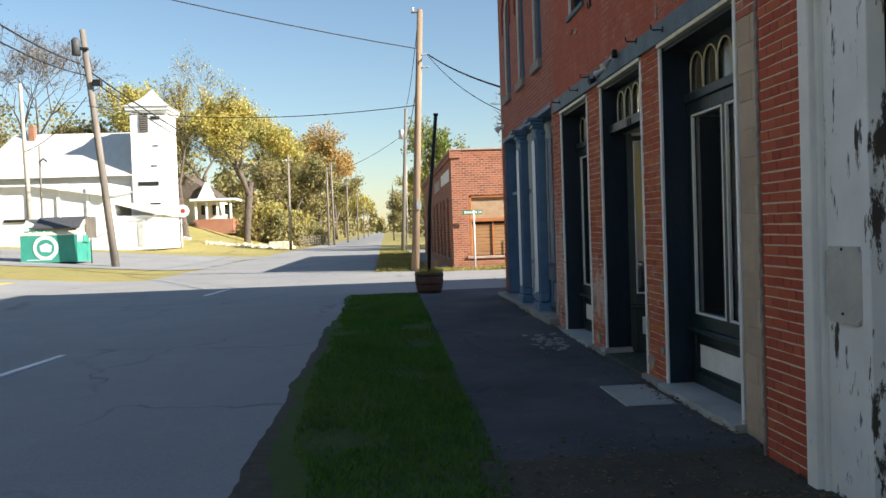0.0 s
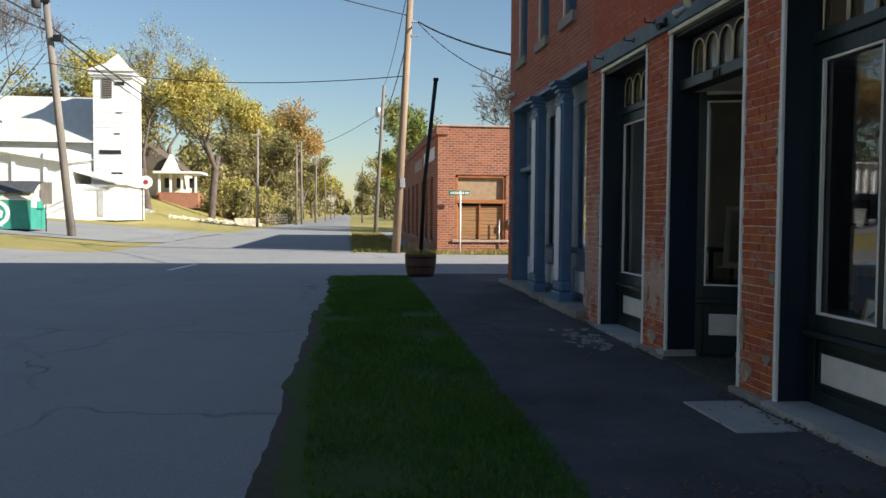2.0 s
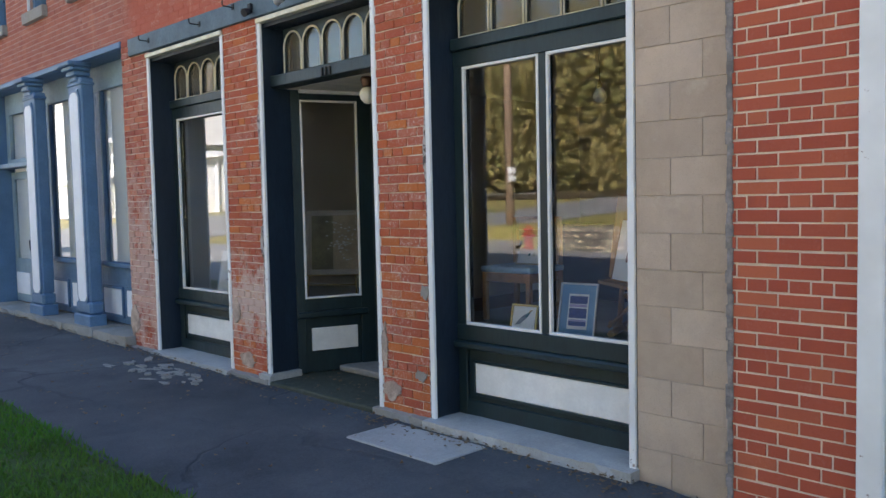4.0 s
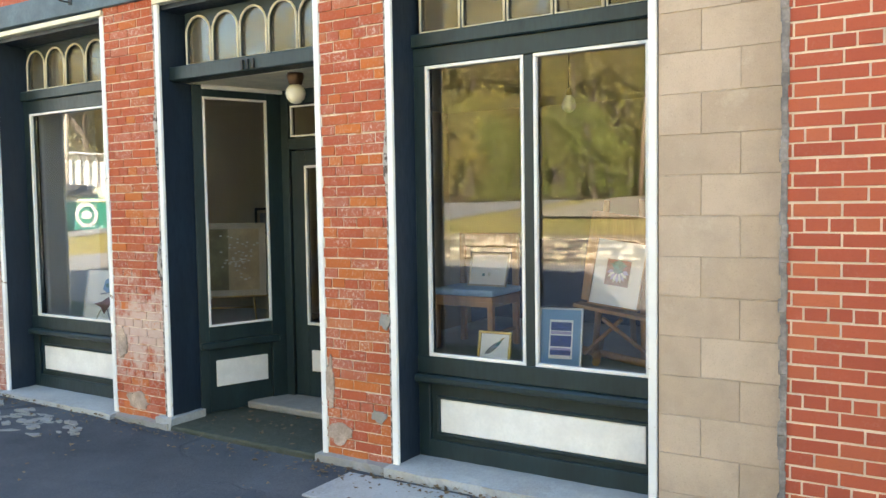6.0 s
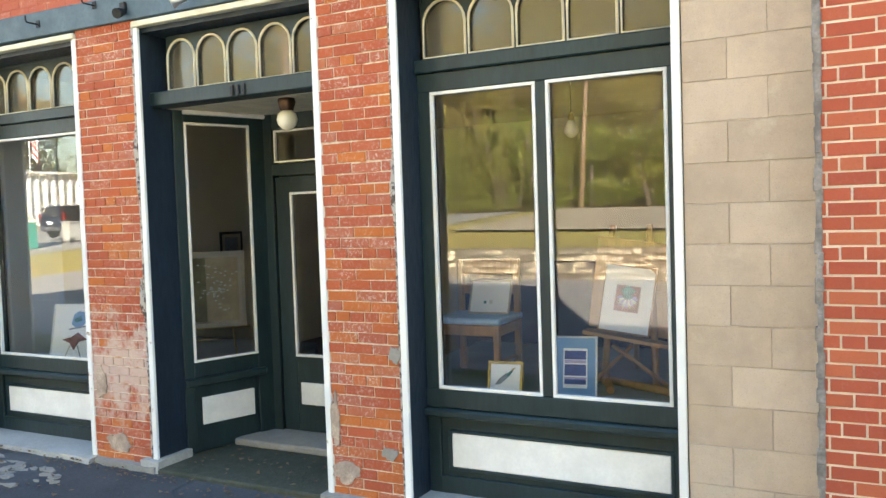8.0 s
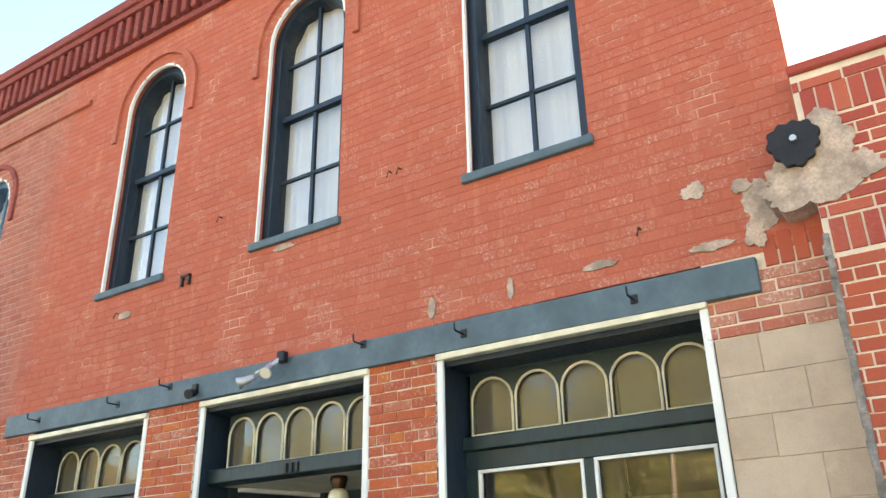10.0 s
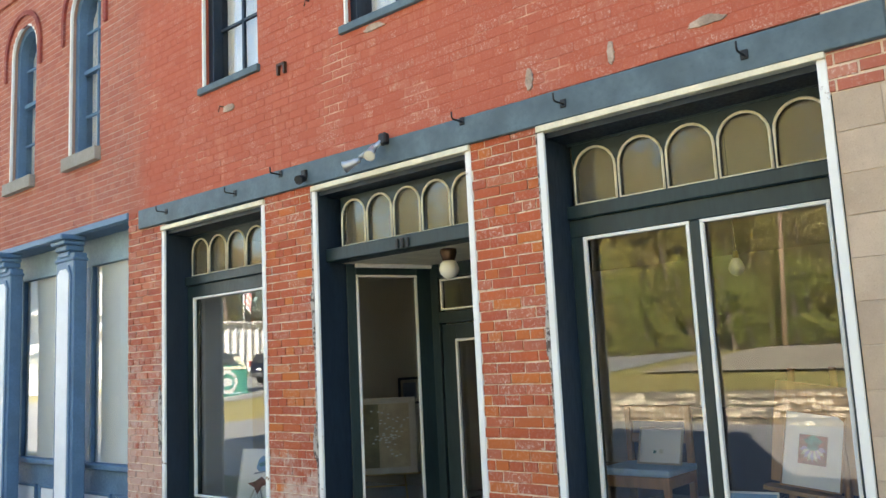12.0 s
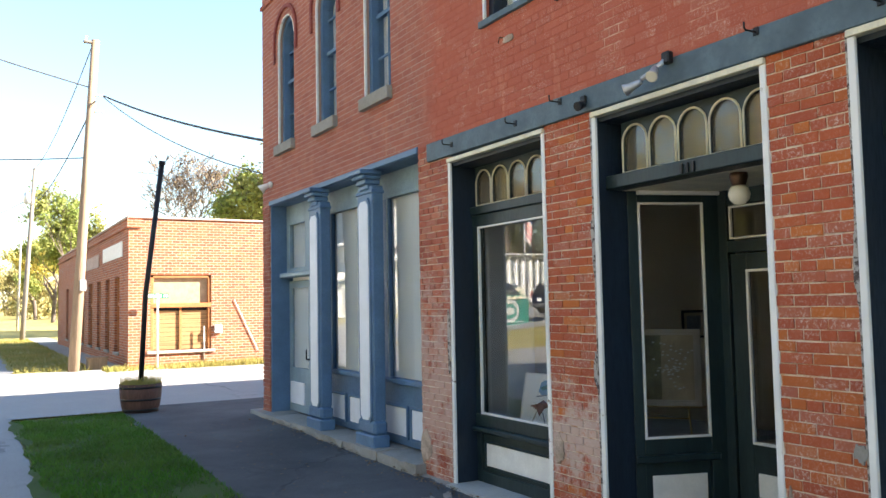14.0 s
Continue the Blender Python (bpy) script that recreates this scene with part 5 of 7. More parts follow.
M_PAPER = plain("white_paper", (0.80, 0.79, 0.75), 0.8, var=0.04)
M_GOLD = plain("worn_gilt", (0.42, 0.30, 0.10), 0.4, 0.5)
M_SKYB = plain("soft_blue_mount", (0.16, 0.30, 0.47), 0.8, var=0.08)
M_SEAT = plain("pale_blue_upholstery", (0.32, 0.48, 0.64), 0.9, var=0.1, scale=20)
M_INDIGO = plain("indigo_ink", (0.06, 0.09, 0.25), 0.8, var=0.4, scale=30, stretch=(1, 1, 8))
M_LILAC = plain("lilac_ink", (0.45, 0.40, 0.60), 0.8, var=0.3, scale=30, stretch=(1, 1, 8))
M_TEAL = plain("teal_ink", (0.06, 0.20, 0.20), 0.8, var=0.5, scale=40)
M_MAROON = plain("maroon_ink", (0.22, 0.09, 0.09), 0.8, var=0.4, scale=40)
M_GREYINK = plain("grey_ink", (0.25, 0.27, 0.30), 0.8, var=0.3, scale=40)
M_TAUPE = plain("taupe_mount", (0.46, 0.40, 0.30), 0.8, var=0.1)
M_LEAFINK = plain("pale_leaf_ink", (0.80, 0.78, 0.60), 0.8, var=0.5, scale=60)

picture("small_picture", (0.42, 6.72, 0.677), 0.225, 0.19, 14, 4, M_GOLD, M_PAPER,
        [([(0.22, 0.24), (0.36, 0.26), (0.56, 0.46), (0.66, 0.66), (0.52, 0.62), (0.34, 0.44)], M_GREYINK), ([(0.52, 0.50), (0.62, 0.52), (0.72, 0.72), (0.62, 0.68)], M_TEAL), ([(0.64, 0.66), (0.80, 0.80), (0.70, 0.78)], M_GOLD)], "small gilt-framed drawing of a feather leaning in the window", 0.018)
picture("blue_picture", (0.42, 6.28, 0.677), 0.265, 0.36, 14, 10, M_STEEL, M_SKYB,
        [(0.25, 0.78, 0.16, 0.80, M_PAPER), (0.28, 0.75, 0.62, 0.76, M_INDIGO), (0.28, 0.75, 0.56, 0.61, M_LILAC), (0.28, 0.75, 0.36, 0.54, M_INDIGO), (0.28, 0.75, 0.22, 0.30, M_INDIGO), (0.28, 0.75, 0.30, 0.335, M_LILAC)],
        "blue-mounted striped seascape print in a silver frame", 0.012)
chair = thing("chair", "light wooden chair with a pale blue padded seat", "chair")
CX, CY, CS = 0.88, 7.09, 1.085
part("seat", box(CX - 0.21, CX + 0.21, CY - 0.24, CY + 0.24, CS - 0.045, CS, 0.018, 3), M_SEAT, chair, "pale blue padded seat")
part("seat_frame", boxes([(CX - 0.20, CX + 0.20, CY - 0.23, CY + 0.23, CS - 0.115, CS - 0.045)], 0.006), M_WOOD, chair)
for sx, sy in ((-1, -1), (-1, 1), (1, -1), (1, 1)):
    part("leg", box(CX + sx * 0.18 - 0.02, CX + sx * 0.18 + 0.02, CY + sy * 0.21 - 0.02, CY + sy * 0.21 + 0.02, 0.676, CS - 0.10 if sx < 0 else CS + 0.36, 0.005), M_WOOD, chair)
part("backrest", boxes([(CX + 0.17, CX + 0.19, CY - 0.21, CY + 0.21, CS + 0.26, CS + 0.36), (CX + 0.17, CX + 0.19, CY - 0.21, CY + 0.21, CS + 0.12, CS + 0.18)], 0.005), M_WOOD, chair)
part("stretcher", box(CX - 0.17, CX + 0.17, CY - 0.215, CY - 0.195, 0.78, 0.80), M_WOOD, chair)
picture("chair_picture", (CX + 0.02, 7.03, CS + 0.003), 0.30, 0.235, 20, 0, M_TAUPE, M_PAPER, [(0.36, 0.42, 0.30, 0.38, M_TEAL), (0.50, 0.58, 0.30, 0.42, M_LEAFINK)], "white print with two tiny sketches standing on a chair", 0.012)

easel = thing("easel", "brown wooden artist's easel in the shop window", "easel")
EX, EY = 0.86, 6.06
part("tray", turned(prism([(-0.28, 0.945), (0.27, 1.022), (0.27, 1.0), (-0.28, 0.923)], "x", -0.10, 0.02), (EX, EY), (0, 1)), M_WOOD, easel)
part("board", turned(prism([(-0.235, 0.965), (0.27, 1.035), (0.19, 1.60), (-0.315, 1.53)], "x", 0.03, 0.045), (EX, EY), (0, 1)), M_WOOD, easel)
for dy in (-0.16, 0.16):
    part("leg", tubes([(EX - 0.02, EY + dy, 0.677), (EX + 0.08, EY + dy * 0.7, 1.66)], 0.022, 6), M_WOOD, easel)
part("leg", tubes([(EX + 0.55, EY + 0.1, 0.677), (EX + 0.10, EY, 1.5)], 0.02, 6), M_WOOD, easel)
part("brace", tubes([(EX - 0.06, EY - 0.24, 0.70), (EX - 0.04, EY + 0.10, 0.93)], 0.014, 6), M_WOOD, easel)
part("brace", tubes([(EX - 0.05, EY + 0.22, 0.70), (EX - 0.03, EY - 0.02, 0.93)], 0.014, 6), M_WOOD, easel)
part("foot", tubes([(EX - 0.28, EY + 0.05, 0.70), (EX + 0.5, EY + 0.32, 0.70)], 0.024, 6), M_WOOD, easel)
part("foot", tubes([(EX - 0.25, EY - 0.35, 0.70), (EX + 0.1, EY + 0.30, 0.70)], 0.024, 6), M_WOOD, easel)
petals = [(0.27, 0.73, 0.32, 0.70, M_MAROON)]
for k in range(9):
    t = math.radians(195 + k * 19)
    c, s_ = math.cos(t), math.sin(t)
    tip, base_, w_ = 0.22, 0.05, 0.035
    petals.append(([(0.5 + base_ * c, 0.55 + base_ * s_ * 0.8), (0.5 + 0.15 * c - w_ * s_, 0.55 + 0.13 * s_ + w_ * c), (0.5 + tip * c, 0.55 + tip * s_ * 0.9), (0.5 + 0.15 * c + w_ * s_, 0.55 + 0.13 * s_ - w_ * c)], M_PAPER if k % 2 else M_LILAC))
petals.append(([(0.5 + 0.12 * math.cos(t) * (1 + 0.25 * math.sin(5 * t)), 0.60 + 0.10 * math.sin(t)) for t in [2 * math.pi * q / 18 for q in range(18)]], M_TEAL))
for k in range(5):
    t = math.radians(20 + k * 35)
    petals.append(([(0.5 + 0.03 * math.cos(t + 1.5), 0.62 + 0.03 * math.sin(t + 1.5)), (0.5 + 0.19 * math.cos(t), 0.60 + 0.09 * math.sin(t)), (0.5 + 0.03 * math.cos(t - 1.5), 0.62 + 0.03 * math.sin(t - 1.5))], M_TEAL))
picture("easel_picture", (EX - 0.065, EY + 0.03, 1.005), 0.315, 0.42, 9, 8, M_WOOD, M_PAPER, petals, "white-mounted maroon and teal flower print on an easel", 0.010, tilt=8)

picture("bay_picture", (0.48, 10.66, 0.622), 0.42, 0.50, 14, 16, M_PAPER, M_PAPER,
        [([(0.42, 0.66), (0.46, 0.82), (0.56, 0.88), (0.70, 0.86), (0.76, 0.70), (0.66, 0.62), (0.52, 0.60)], M_SKYB), ([(0.38, 0.56), (0.82, 0.62), (0.82, 0.64), (0.38, 0.585)], M_GREYINK), ([(0.46, 0.74), (0.62, 0.80), (0.66, 0.72), (0.52, 0.68)], M_TEAL), ([(0.24, 0.40), (0.44, 0.44), (0.58, 0.52), (0.80, 0.40), (0.62, 0.36), (0.52, 0.22), (0.42, 0.34)], M_MAROON), ([(0.42, 0.30), (0.44, 0.30), (0.34, 0.08), (0.32, 0.08)], M_TAUPE), ([(0.58, 0.30), (0.60, 0.30), (0.70, 0.10), (0.68, 0.10)], M_GREYINK)], "white print with teal and maroon sketches in the window", 0.012)
stand = thing("bay_table", "small dark wooden table behind the glass", "table")
part("top", box(0.85, 1.35, 10.55, 11.15, 1.00, 1.035, 0.006), M_BRONZE, stand)
for dx, dy in ((0.88, 10.58), (0.88, 11.12), (1.32, 10.58), (1.32, 11.12)):
    part("leg", box(dx - 0.018, dx + 0.018, dy - 0.018, dy + 0.018, 0.62, 1.0), M_BRONZE, stand)
M_HALLTAN = plain("tan_print_ground", (0.40, 0.32, 0.19), 0.8, var=0.2)
# olive tone of the print's left half: a reflection on it, put into colour
M_HALLREFL = plain("print_ground_reflection_dark", (0.20, 0.17, 0.08), 0.8, var=0.3)
sr = random.Random(17)
sprigs = []
for _ in range(54):
    u, v = 0.60 + 0.17 * sr.gauss(0, 0.6), 0.52 + 0.24 * sr.gauss(0, 0.6)
    u, v = min(0.86, max(0.34, u)), min(0.86, max(0.14, v))
    sprigs.append((u, u + 0.035, v, v + 0.014, M_LEAFINK))
picture("hall_picture", (1.09, 9.68, 0.872), 0.60, 0.64, 6, 42, M_TAUPE, M_TAUPE, [(0.10, 0.46, 0.08, 0.92, M_HALLREFL), (0.46, 0.90, 0.08, 0.92, M_HALLTAN)] + sprigs, "large taupe-framed print of pale leaves on a stand", 0.04)
hall = thing("picture_stand", "thin brass folding picture stand", "picture stand")
for dy in (-0.2, 0.2):
    part("leg", tubes([(1.10 - dy * 0.8, 9.76 + dy, 0.62), (1.13 - dy * 0.75, 9.79 + dy * 0.9, 0.88)], 0.008, 6), M_GOLD, hall)
part("bar", tubes([(1.28, 9.58, 0.76), (0.96, 9.94, 0.76)], 0.007, 6), M_GOLD, hall)
part("shelf", tubes([(1.33, 9.46, 0.865), (0.88, 9.97, 0.865)], 0.012, 6), M_GOLD, hall)
picture("wall_picture", (3.42, 11.50, 1.30), 0.38, 0.33, 0, 90, M_BLACK, M_TAUPE, [(0.2, 0.8, 0.2, 0.8, M_GREYINK)], "small dark-framed picture on the plaster wall", 0.03)
# added board: its pale tone imitates the reveal's reflection over a pale room
part("reflection_board", box(0.34, 0.95, 11.30, 11.335, 0.62, 2.95, 0.004), M_SIDEB, disp2, "pale grey-blue board standing in for the reveal's reflection")
bulb = thing("hanging_bulb", "round opal pendant lamp on a cord", "pendant lamp")
part("globe", lathe([(0.002, -0.05), (0.026, -0.042), (0.044, -0.02), (0.048, 0.0), (0.038, 0.03), (0.02, 0.06)], (0.95, 6.43, 2.275), 18), M_LAMPGLASS, bulb)
part("cap", lathe([(0.018, 0.0), (0.02, 0.02), (0.014, 0.05)], (0.95, 6.43, 2.33), 12), M_GOLD, bulb)
part("cord", tubes([(0.95, 6.43, 2.375), (0.95, 6.43, 3.14)], 0.003, 6), M_BLACK, bulb)


# ---- the corner: planter, post, street sign, poles ----
BY = 18.62
planter = thing("barrel_planter", "half whiskey barrel planter with dark hoops", "planter")
prof = [(0.265, 0.0), (0.30, 0.12), (0.322, 0.28), (0.33, 0.46), (0.305, 0.46), (0.29, 0.38)]
gz = high(-1.55, BY)
part("barrel_body", lathe(prof, (-1.55, BY, gz + 0.012), 22), M_BARREL, planter)
for z, r in ((0.05, 0.284), (0.21, 0.316), (0.40, 0.330)):
    part("hoop", lathe([(r - 0.02, 0), (r, 0.002), (r + 0.002, 0.035), (r - 0.02, 0.037)], (-1.55, BY, gz + z), 22), M_BLACK, planter)
part("soil", lathe([(0.288, 0.0), (0.288, 0.02), (0.02, 0.05)], (-1.55, BY, gz + 0.38), 16), M_DIRT, planter)
rs = np.random.RandomState(4)
verts, faces = [], []
for _ in range(700):
    a, r = rs.uniform(0, 6.28), 0.31 * math.sqrt(rs.rand())
    x, y = -1.55 + r * math.cos(a), BY + r * math.sin(a)
    h, lx, ly = rs.uniform(0.05, 0.2), rs.normal(0, 0.05), rs.normal(0, 0.05)
    n = len(verts)
    verts += [(x - 0.007, y, gz + 0.39), (x + 0.007, y, gz + 0.39), (x + lx, y + ly, gz + 0.42 + h)]
    faces.append((n, n + 1, n + 2))
tagged(sheet("planter_grass", verts, faces, M_DRYBLADE), "straggly yellow-green grass growing in a barrel", "plants", kind="stuff")
post = thing("iron_post", "leaning rust-black iron post in a barrel planter", "post")
part("shaft", tubes([(-1.56, BY, gz + 0.2), (-1.50, BY - 0.1, 2.0), (-1.30, BY - 0.35, 4.12)], 0.042, 10), M_BLACK, post)
part("cap", tubes([(-1.30, BY - 0.35, 4.10), (-1.297, BY - 0.353, 4.16)], 0.055, 10), M_BLACK, post)

sign = thing("street_sign", "green street name blade on a white post", "street sign")
M_GREEN = plain("sign_green", (0.02, 0.19, 0.10), 0.45, var=0.08, bump=0.03)
part("post", tubes([(0.62, 28.62, high(0.6, 28.6) - 0.02), (0.62, 28.62, 2.20)], 0.03, 8), M_WHITE, sign)
blade = part("blade", box(0.22, 0.92, 28.60, 28.62, 2.06, 2.21, 0.003), M_GREEN, sign, "green blade with pale bars for lettering")
for k in range(9):
    part("letter", box(0.29 + k * 0.066 + (0.03 if k > 6 else 0), 0.29 + k * 0.066 + 0.042 + (0.03 if k > 6 else 0), 28.594, 28.60, 2.095, 2.175), M_WHITE, blade)


M_TAN_POLE = plain("bleached_pole_wood", (0.42, 0.37, 0.30), 0.9, var=0.15, scale=3, stretch=(1, 1, 0.1))


def utility_pole(base, top, r, material, label, arm=None):
    p = thing("utility_pole", label, "utility pole", "utility poles")
    b, t = Vector(base), Vector(top)
    part("shaft", tubes([b - Vector((0, 0, 0.1)), b.lerp(t, 0.5), t], [r, r * 0.85, r * 0.7], 10), material, p)
    if arm:
        q = b.lerp(t, arm)
        part("crossarm", box(q.x - 0.55, q.x + 0.35, q.y - 0.14, q.y - 0.05, q.z - 0.06, q.z + 0.06, 0.01), material, p)
        for dx in (-0.5, -0.15, 0.3):
            part("insulator", lathe([(0.03, 0), (0.045, 0.05), (0.02, 0.1), (0.03, 0.14)], (q.x + dx, q.y - 0.1, q.z + 0.06), 8), M_PALE, p)
    return p


up = utility_pole((-1.50, 29.0, high(-1.5, 29)), (-1.02, 29.0, 9.35), 0.15, M_POLE, "tall tan wooden utility pole, slightly leaning", None)
part("top_arm", box(-1.33, -0.93, 28.93, 29.07, 9.25, 9.31, 0.01), M_POLEG, up)
part("insulator", lathe([(0.03, 0), (0.045, 0.05), (0.02, 0.1), (0.03, 0.14)], (-1.27, 29.0, 9.31), 8), M_PALE, up)
for z in (7.75, 7.3):
    part("bracket", box(-1.06, -0.78, 28.9, 28.98, z, z + 0.05, 0.005), M_STEEL, up)
part("meter_box", box(-1.38, -1.22, 28.76, 28.86, 2.3, 2.6, 0.01), M_STEEL, up)
lp = utility_pole((-15.4, 40.0, high(-15.4, 40)), (-16.5, 40.0, 11.6), 0.19, M_POLEG, "old grey utility pole leaning over the corner", None)
part("transformer", lathe([(0.02, -0.42), (0.20, -0.40), (0.21, 0.3), (0.12, 0.42)], (-16.75, 39.8, 10.75), 14), M_LID, lp, "grey transformer can")
part("bracket", box(-16.65, -16.2, 39.75, 39.9, 10.6, 10.72, 0.01), M_BLACK, lp)
part("splice_box", box(-16.05, -15.65, 39.7, 39.95, 8.9, 9.2, 0.03), M_BLACK, lp)
utility_pole((-23.4, 50.0, high(-23.4, 50)), (-23.7, 50.0, 11.0), 0.15, M_TAN_POLE, "pale grey pole behind a recycling bin", None)
mast = utility_pole((-23.0, 50.6, high(-23, 50.6)), (-23.0, 50.6, 7.4), 0.07, M_POLEG, "thin service mast with fittings", None)
part("fitting", tubes([(-23.0, 50.5, 6.4), (-22.7, 50.4, 6.6), (-22.5, 50.4, 6.4)], 0.05, 6), M_BLACK, mast)
for k, (x, y, h, dx) in enumerate(((-11.9, 82, 9.4, 0.05), (-9.4, 101, 9.6, 0.0), (-9.0, 105, 10.4, -0.1), (-8.2, 126, 9.5, 0.1), (-7.9, 165, 9.5, 0), (-7.9, 210, 9.5, 0.2), (-8.0, 270, 9.5, 0))):
    utility_pole((x, y, high(x, y)), (x + dx, y, high(x, y) + h), 0.15, M_POLEG, "brown utility pole along the far street", 0.93 if k in (0, 3, 4) else None)
rp = utility_pole((-1.3, 58, high(-1.3, 58)), (-0.75, 58, 10.2), 0.15, M_POLEG, "grey utility pole beside the lawn", None)
part("transformer", lathe([(0.02, -0.35), (0.18, -0.33), (0.18, 0.25), (0.1, 0.33)], (-1.15, 57.8, 8.4), 12), M_STEEL, rp, "small transformer can")
utility_pole((-0.2, 88, high(0, 88)), (0.0, 88, 8.6), 0.12, M_TAN_POLE, "pale pole beside the street", None)
utility_pole((-1.0, 140, high(0, 140)), (-1.0, 140, 9.6), 0.14, M_POLEG, "grey utility pole beside the street", None)


def cable(a, b, sag, r=0.018, name="cable"):
    a, b = Vector(a), Vector(b)
    pts = [a.lerp(b, k / 14) - Vector((0, 0, sag * 4 * (k / 14) * (1 - k / 14))) for k in range(15)]
    solid(name, tubes(pts, r, 5), M_WIRE, "thin black overhead cable", "cable", "overhead cables")


cable((-0.8, 28.95, 7.78), (0.6, 17.08, 4.35), 0.15, 0.025)
cable((-0.8, 28.95, 7.74), (0.75, 17.08, 3.75), 0.35, 0.012)
cable((-1.2, 29, 8.0), (-22, 16, 10.8), 0.5, 0.02)
cable((-1.2, 29, 6.0), (-16.4, 40, 8.0), 0.5, 0.016)
cable((-1.05, 29, 9.35), (-0.8, 58, 10.1), 0.5, 0.015)
cable((-1.1, 29, 7.4), (-0.9, 58, 8.0), 0.5, 0.02)
cable((-0.8, 58, 8.5), (-9.4, 101, 9.2), 0.6, 0.02)
cable((-16.65, 40, 10.0), (-9.5, -5, 9.4), 1.5, 0.035)
cable((-16.6, 40, 9.5), (-9.7, -5, 8.7), 1.5, 0.03)
cable((-16.6, 40, 9.9), (-11.9, 82, 7.2), 0.9, 0.04)
cable((-16.55, 40, 9.5), (-11.9, 82, 6.6), 0.9, 0.03)
cable((-11.9, 82, 8.6), (-8.2, 126, 8.8), 0.8, 0.025)
cable((-8.2, 126, 8.6), (-7.9, 210, 8.6), 1.0, 0.03)
cable((-16.45, 40, 8.4), (-23.6, 50, 7.0), 0.4, 0.02)

# ---- brick corner shop ----
n = Nodes("far_brick")
sep = n.t.nodes.new("ShaderNodeSeparateXYZ")
n.put(sep.inputs[0], n.pos)
com = n.t.nodes.new("ShaderNodeCombineXYZ")
n.put(com.inputs[0], n.math("ADD", sep.outputs[0], sep.outputs[1]))
n.put(com.inputs[1], sep.outputs[2])
bt = n.t.nodes.new("ShaderNodeTexBrick")
n.put(bt.inputs["Vector"], com.outputs[0])
for key, v in (("Scale", 1.0), ("Brick Width", 0.215), ("Row Height", 0.078), ("Mortar Size", 0.010), ("Color1", (0.42, 0.13, 0.055, 1)), ("Color2", (0.20, 0.062, 0.036, 1)), ("Mortar", (0.36, 0.27, 0.21, 1)), ("Bias", -0.1)):
    bt.inputs[key].default_value = v
col = n.mix(n.ramp(n.noise(0.8, 5), 0.45, 0.75, 0, 0.3), bt.outputs["Color"], (0.26, 0.085, 0.05))
n.bump(n.math("ADD", bt.outputs["Fac"], n.noise(40)), 0.3, 0.01)
M_FARBRICK = n.out(col, 0.9, 0, 0.2)
M_DARKWIN = plain("dark_glass", (0.03, 0.03, 0.032), 0.15, var=0.2)
M_TIMBER = plain("orange_timber", (0.40, 0.15, 0.05), 0.7, var=0.2, scale=3, stretch=(1, 1, 6))
M_BOARDW = plain("window_boards", (0.36, 0.19, 0.08), 0.7, var=0.25, scale=3, stretch=(0.4, 1, 9))
M_TAN = plain("tan_board", (0.40, 0.27, 0.16), 0.8, var=0.15)
M_PINK = plain("faded_sign", (0.45, 0.32, 0.26), 0.8, var=0.15)
B0, BX1, BY1, BH = -0.10, 12.0, 50.0, 4.36
shop = thing("corner_shop", "single-storey brick corner shop with boarded window", "building")
bm = bmesh.new()
wx0, wx1, wz0, wz1 = 0.50, 2.22, 0.58, 2.75
for r in ((B0, wx0, 29.0, 29.3, 0, BH), (wx1, BX1, 29.0, 29.3, 0, BH), (wx0, wx1, 29.0, 29.3, 0, wz0), (wx0, wx1, 29.0, 29.3, wz1, BH)):
    bx(bm, *r)
ys = [29.3]
wins = [(30.6, 31.5), (32.6, 33.5), (34.6, 35.5), (36.8, 37.9), (39.2, 40.2), (42, 43), (45, 46)]
for a, b in wins:
    bx(bm, B0, B0 + 0.3, ys[-1], a, 0, BH)
    bx(bm, B0, B0 + 0.3, a, b, 0, 0.5)
    bx(bm, B0, B0 + 0.3, a, b, 2.75, BH)
    ys.append(b)
bx(bm, B0, B0 + 0.3, ys[-1], BY1, 0, BH)
bx(bm, B0, BX1, BY1 - 0.3, BY1, 0, BH)
bx(bm, BX1 - 0.3, BX1, 29, BY1, 0, BH)
part("wall", bm, M_FARBRICK, shop)
part("roof", box(B0 + 0.1, BX1, 29.1, BY1, BH - 0.5, BH - 0.4), M_CONC, shop)
part("coping", boxes([(B0 - 0.05, BX1, 28.95, 29.35, BH, BH + 0.06), (B0 - 0.05, B0 + 0.35, 29.35, BY1, BH, BH + 0.06)], 0.01), M_PINK, shop)
part("corbel", boxes([(B0 - 0.06, B0 + 0.35, 28.94, 29.0, BH - 0.28, BH - 0.02), (B0 - 0.06, B0, 29.0, BY1, BH - 0.28, BH - 0.18)], 0.01), M_FARBRICK, shop)
for a, b in wins:
    w = part("window", box(B0 + 0.14, B0 + 0.18, a, b, 0.5, 2.75), M_DARKWIN, shop, "tall dark window")
    part("frame", boxes([(B0 + 0.08, B0 + 0.16, a, a + 0.09, 0.5, 2.75), (B0 + 0.08, B0 + 0.16, b - 0.09, b, 0.5, 2.75), (B0 + 0.08, B0 + 0.16, a, b, 1.9, 2.0)]), M_TIMBER, w)
    part("sill", box(B0 - 0.05, B0 + 0.2, a - 0.05, b + 0.05, 0.42, 0.5, 0.01), M_CONC, w)
sg = part("sign_panel", box(B0 - 0.03, B0, 30.0, 34.0, 3.32, 3.78, 0.01), M_WHITE, shop, "blank white sign panel")
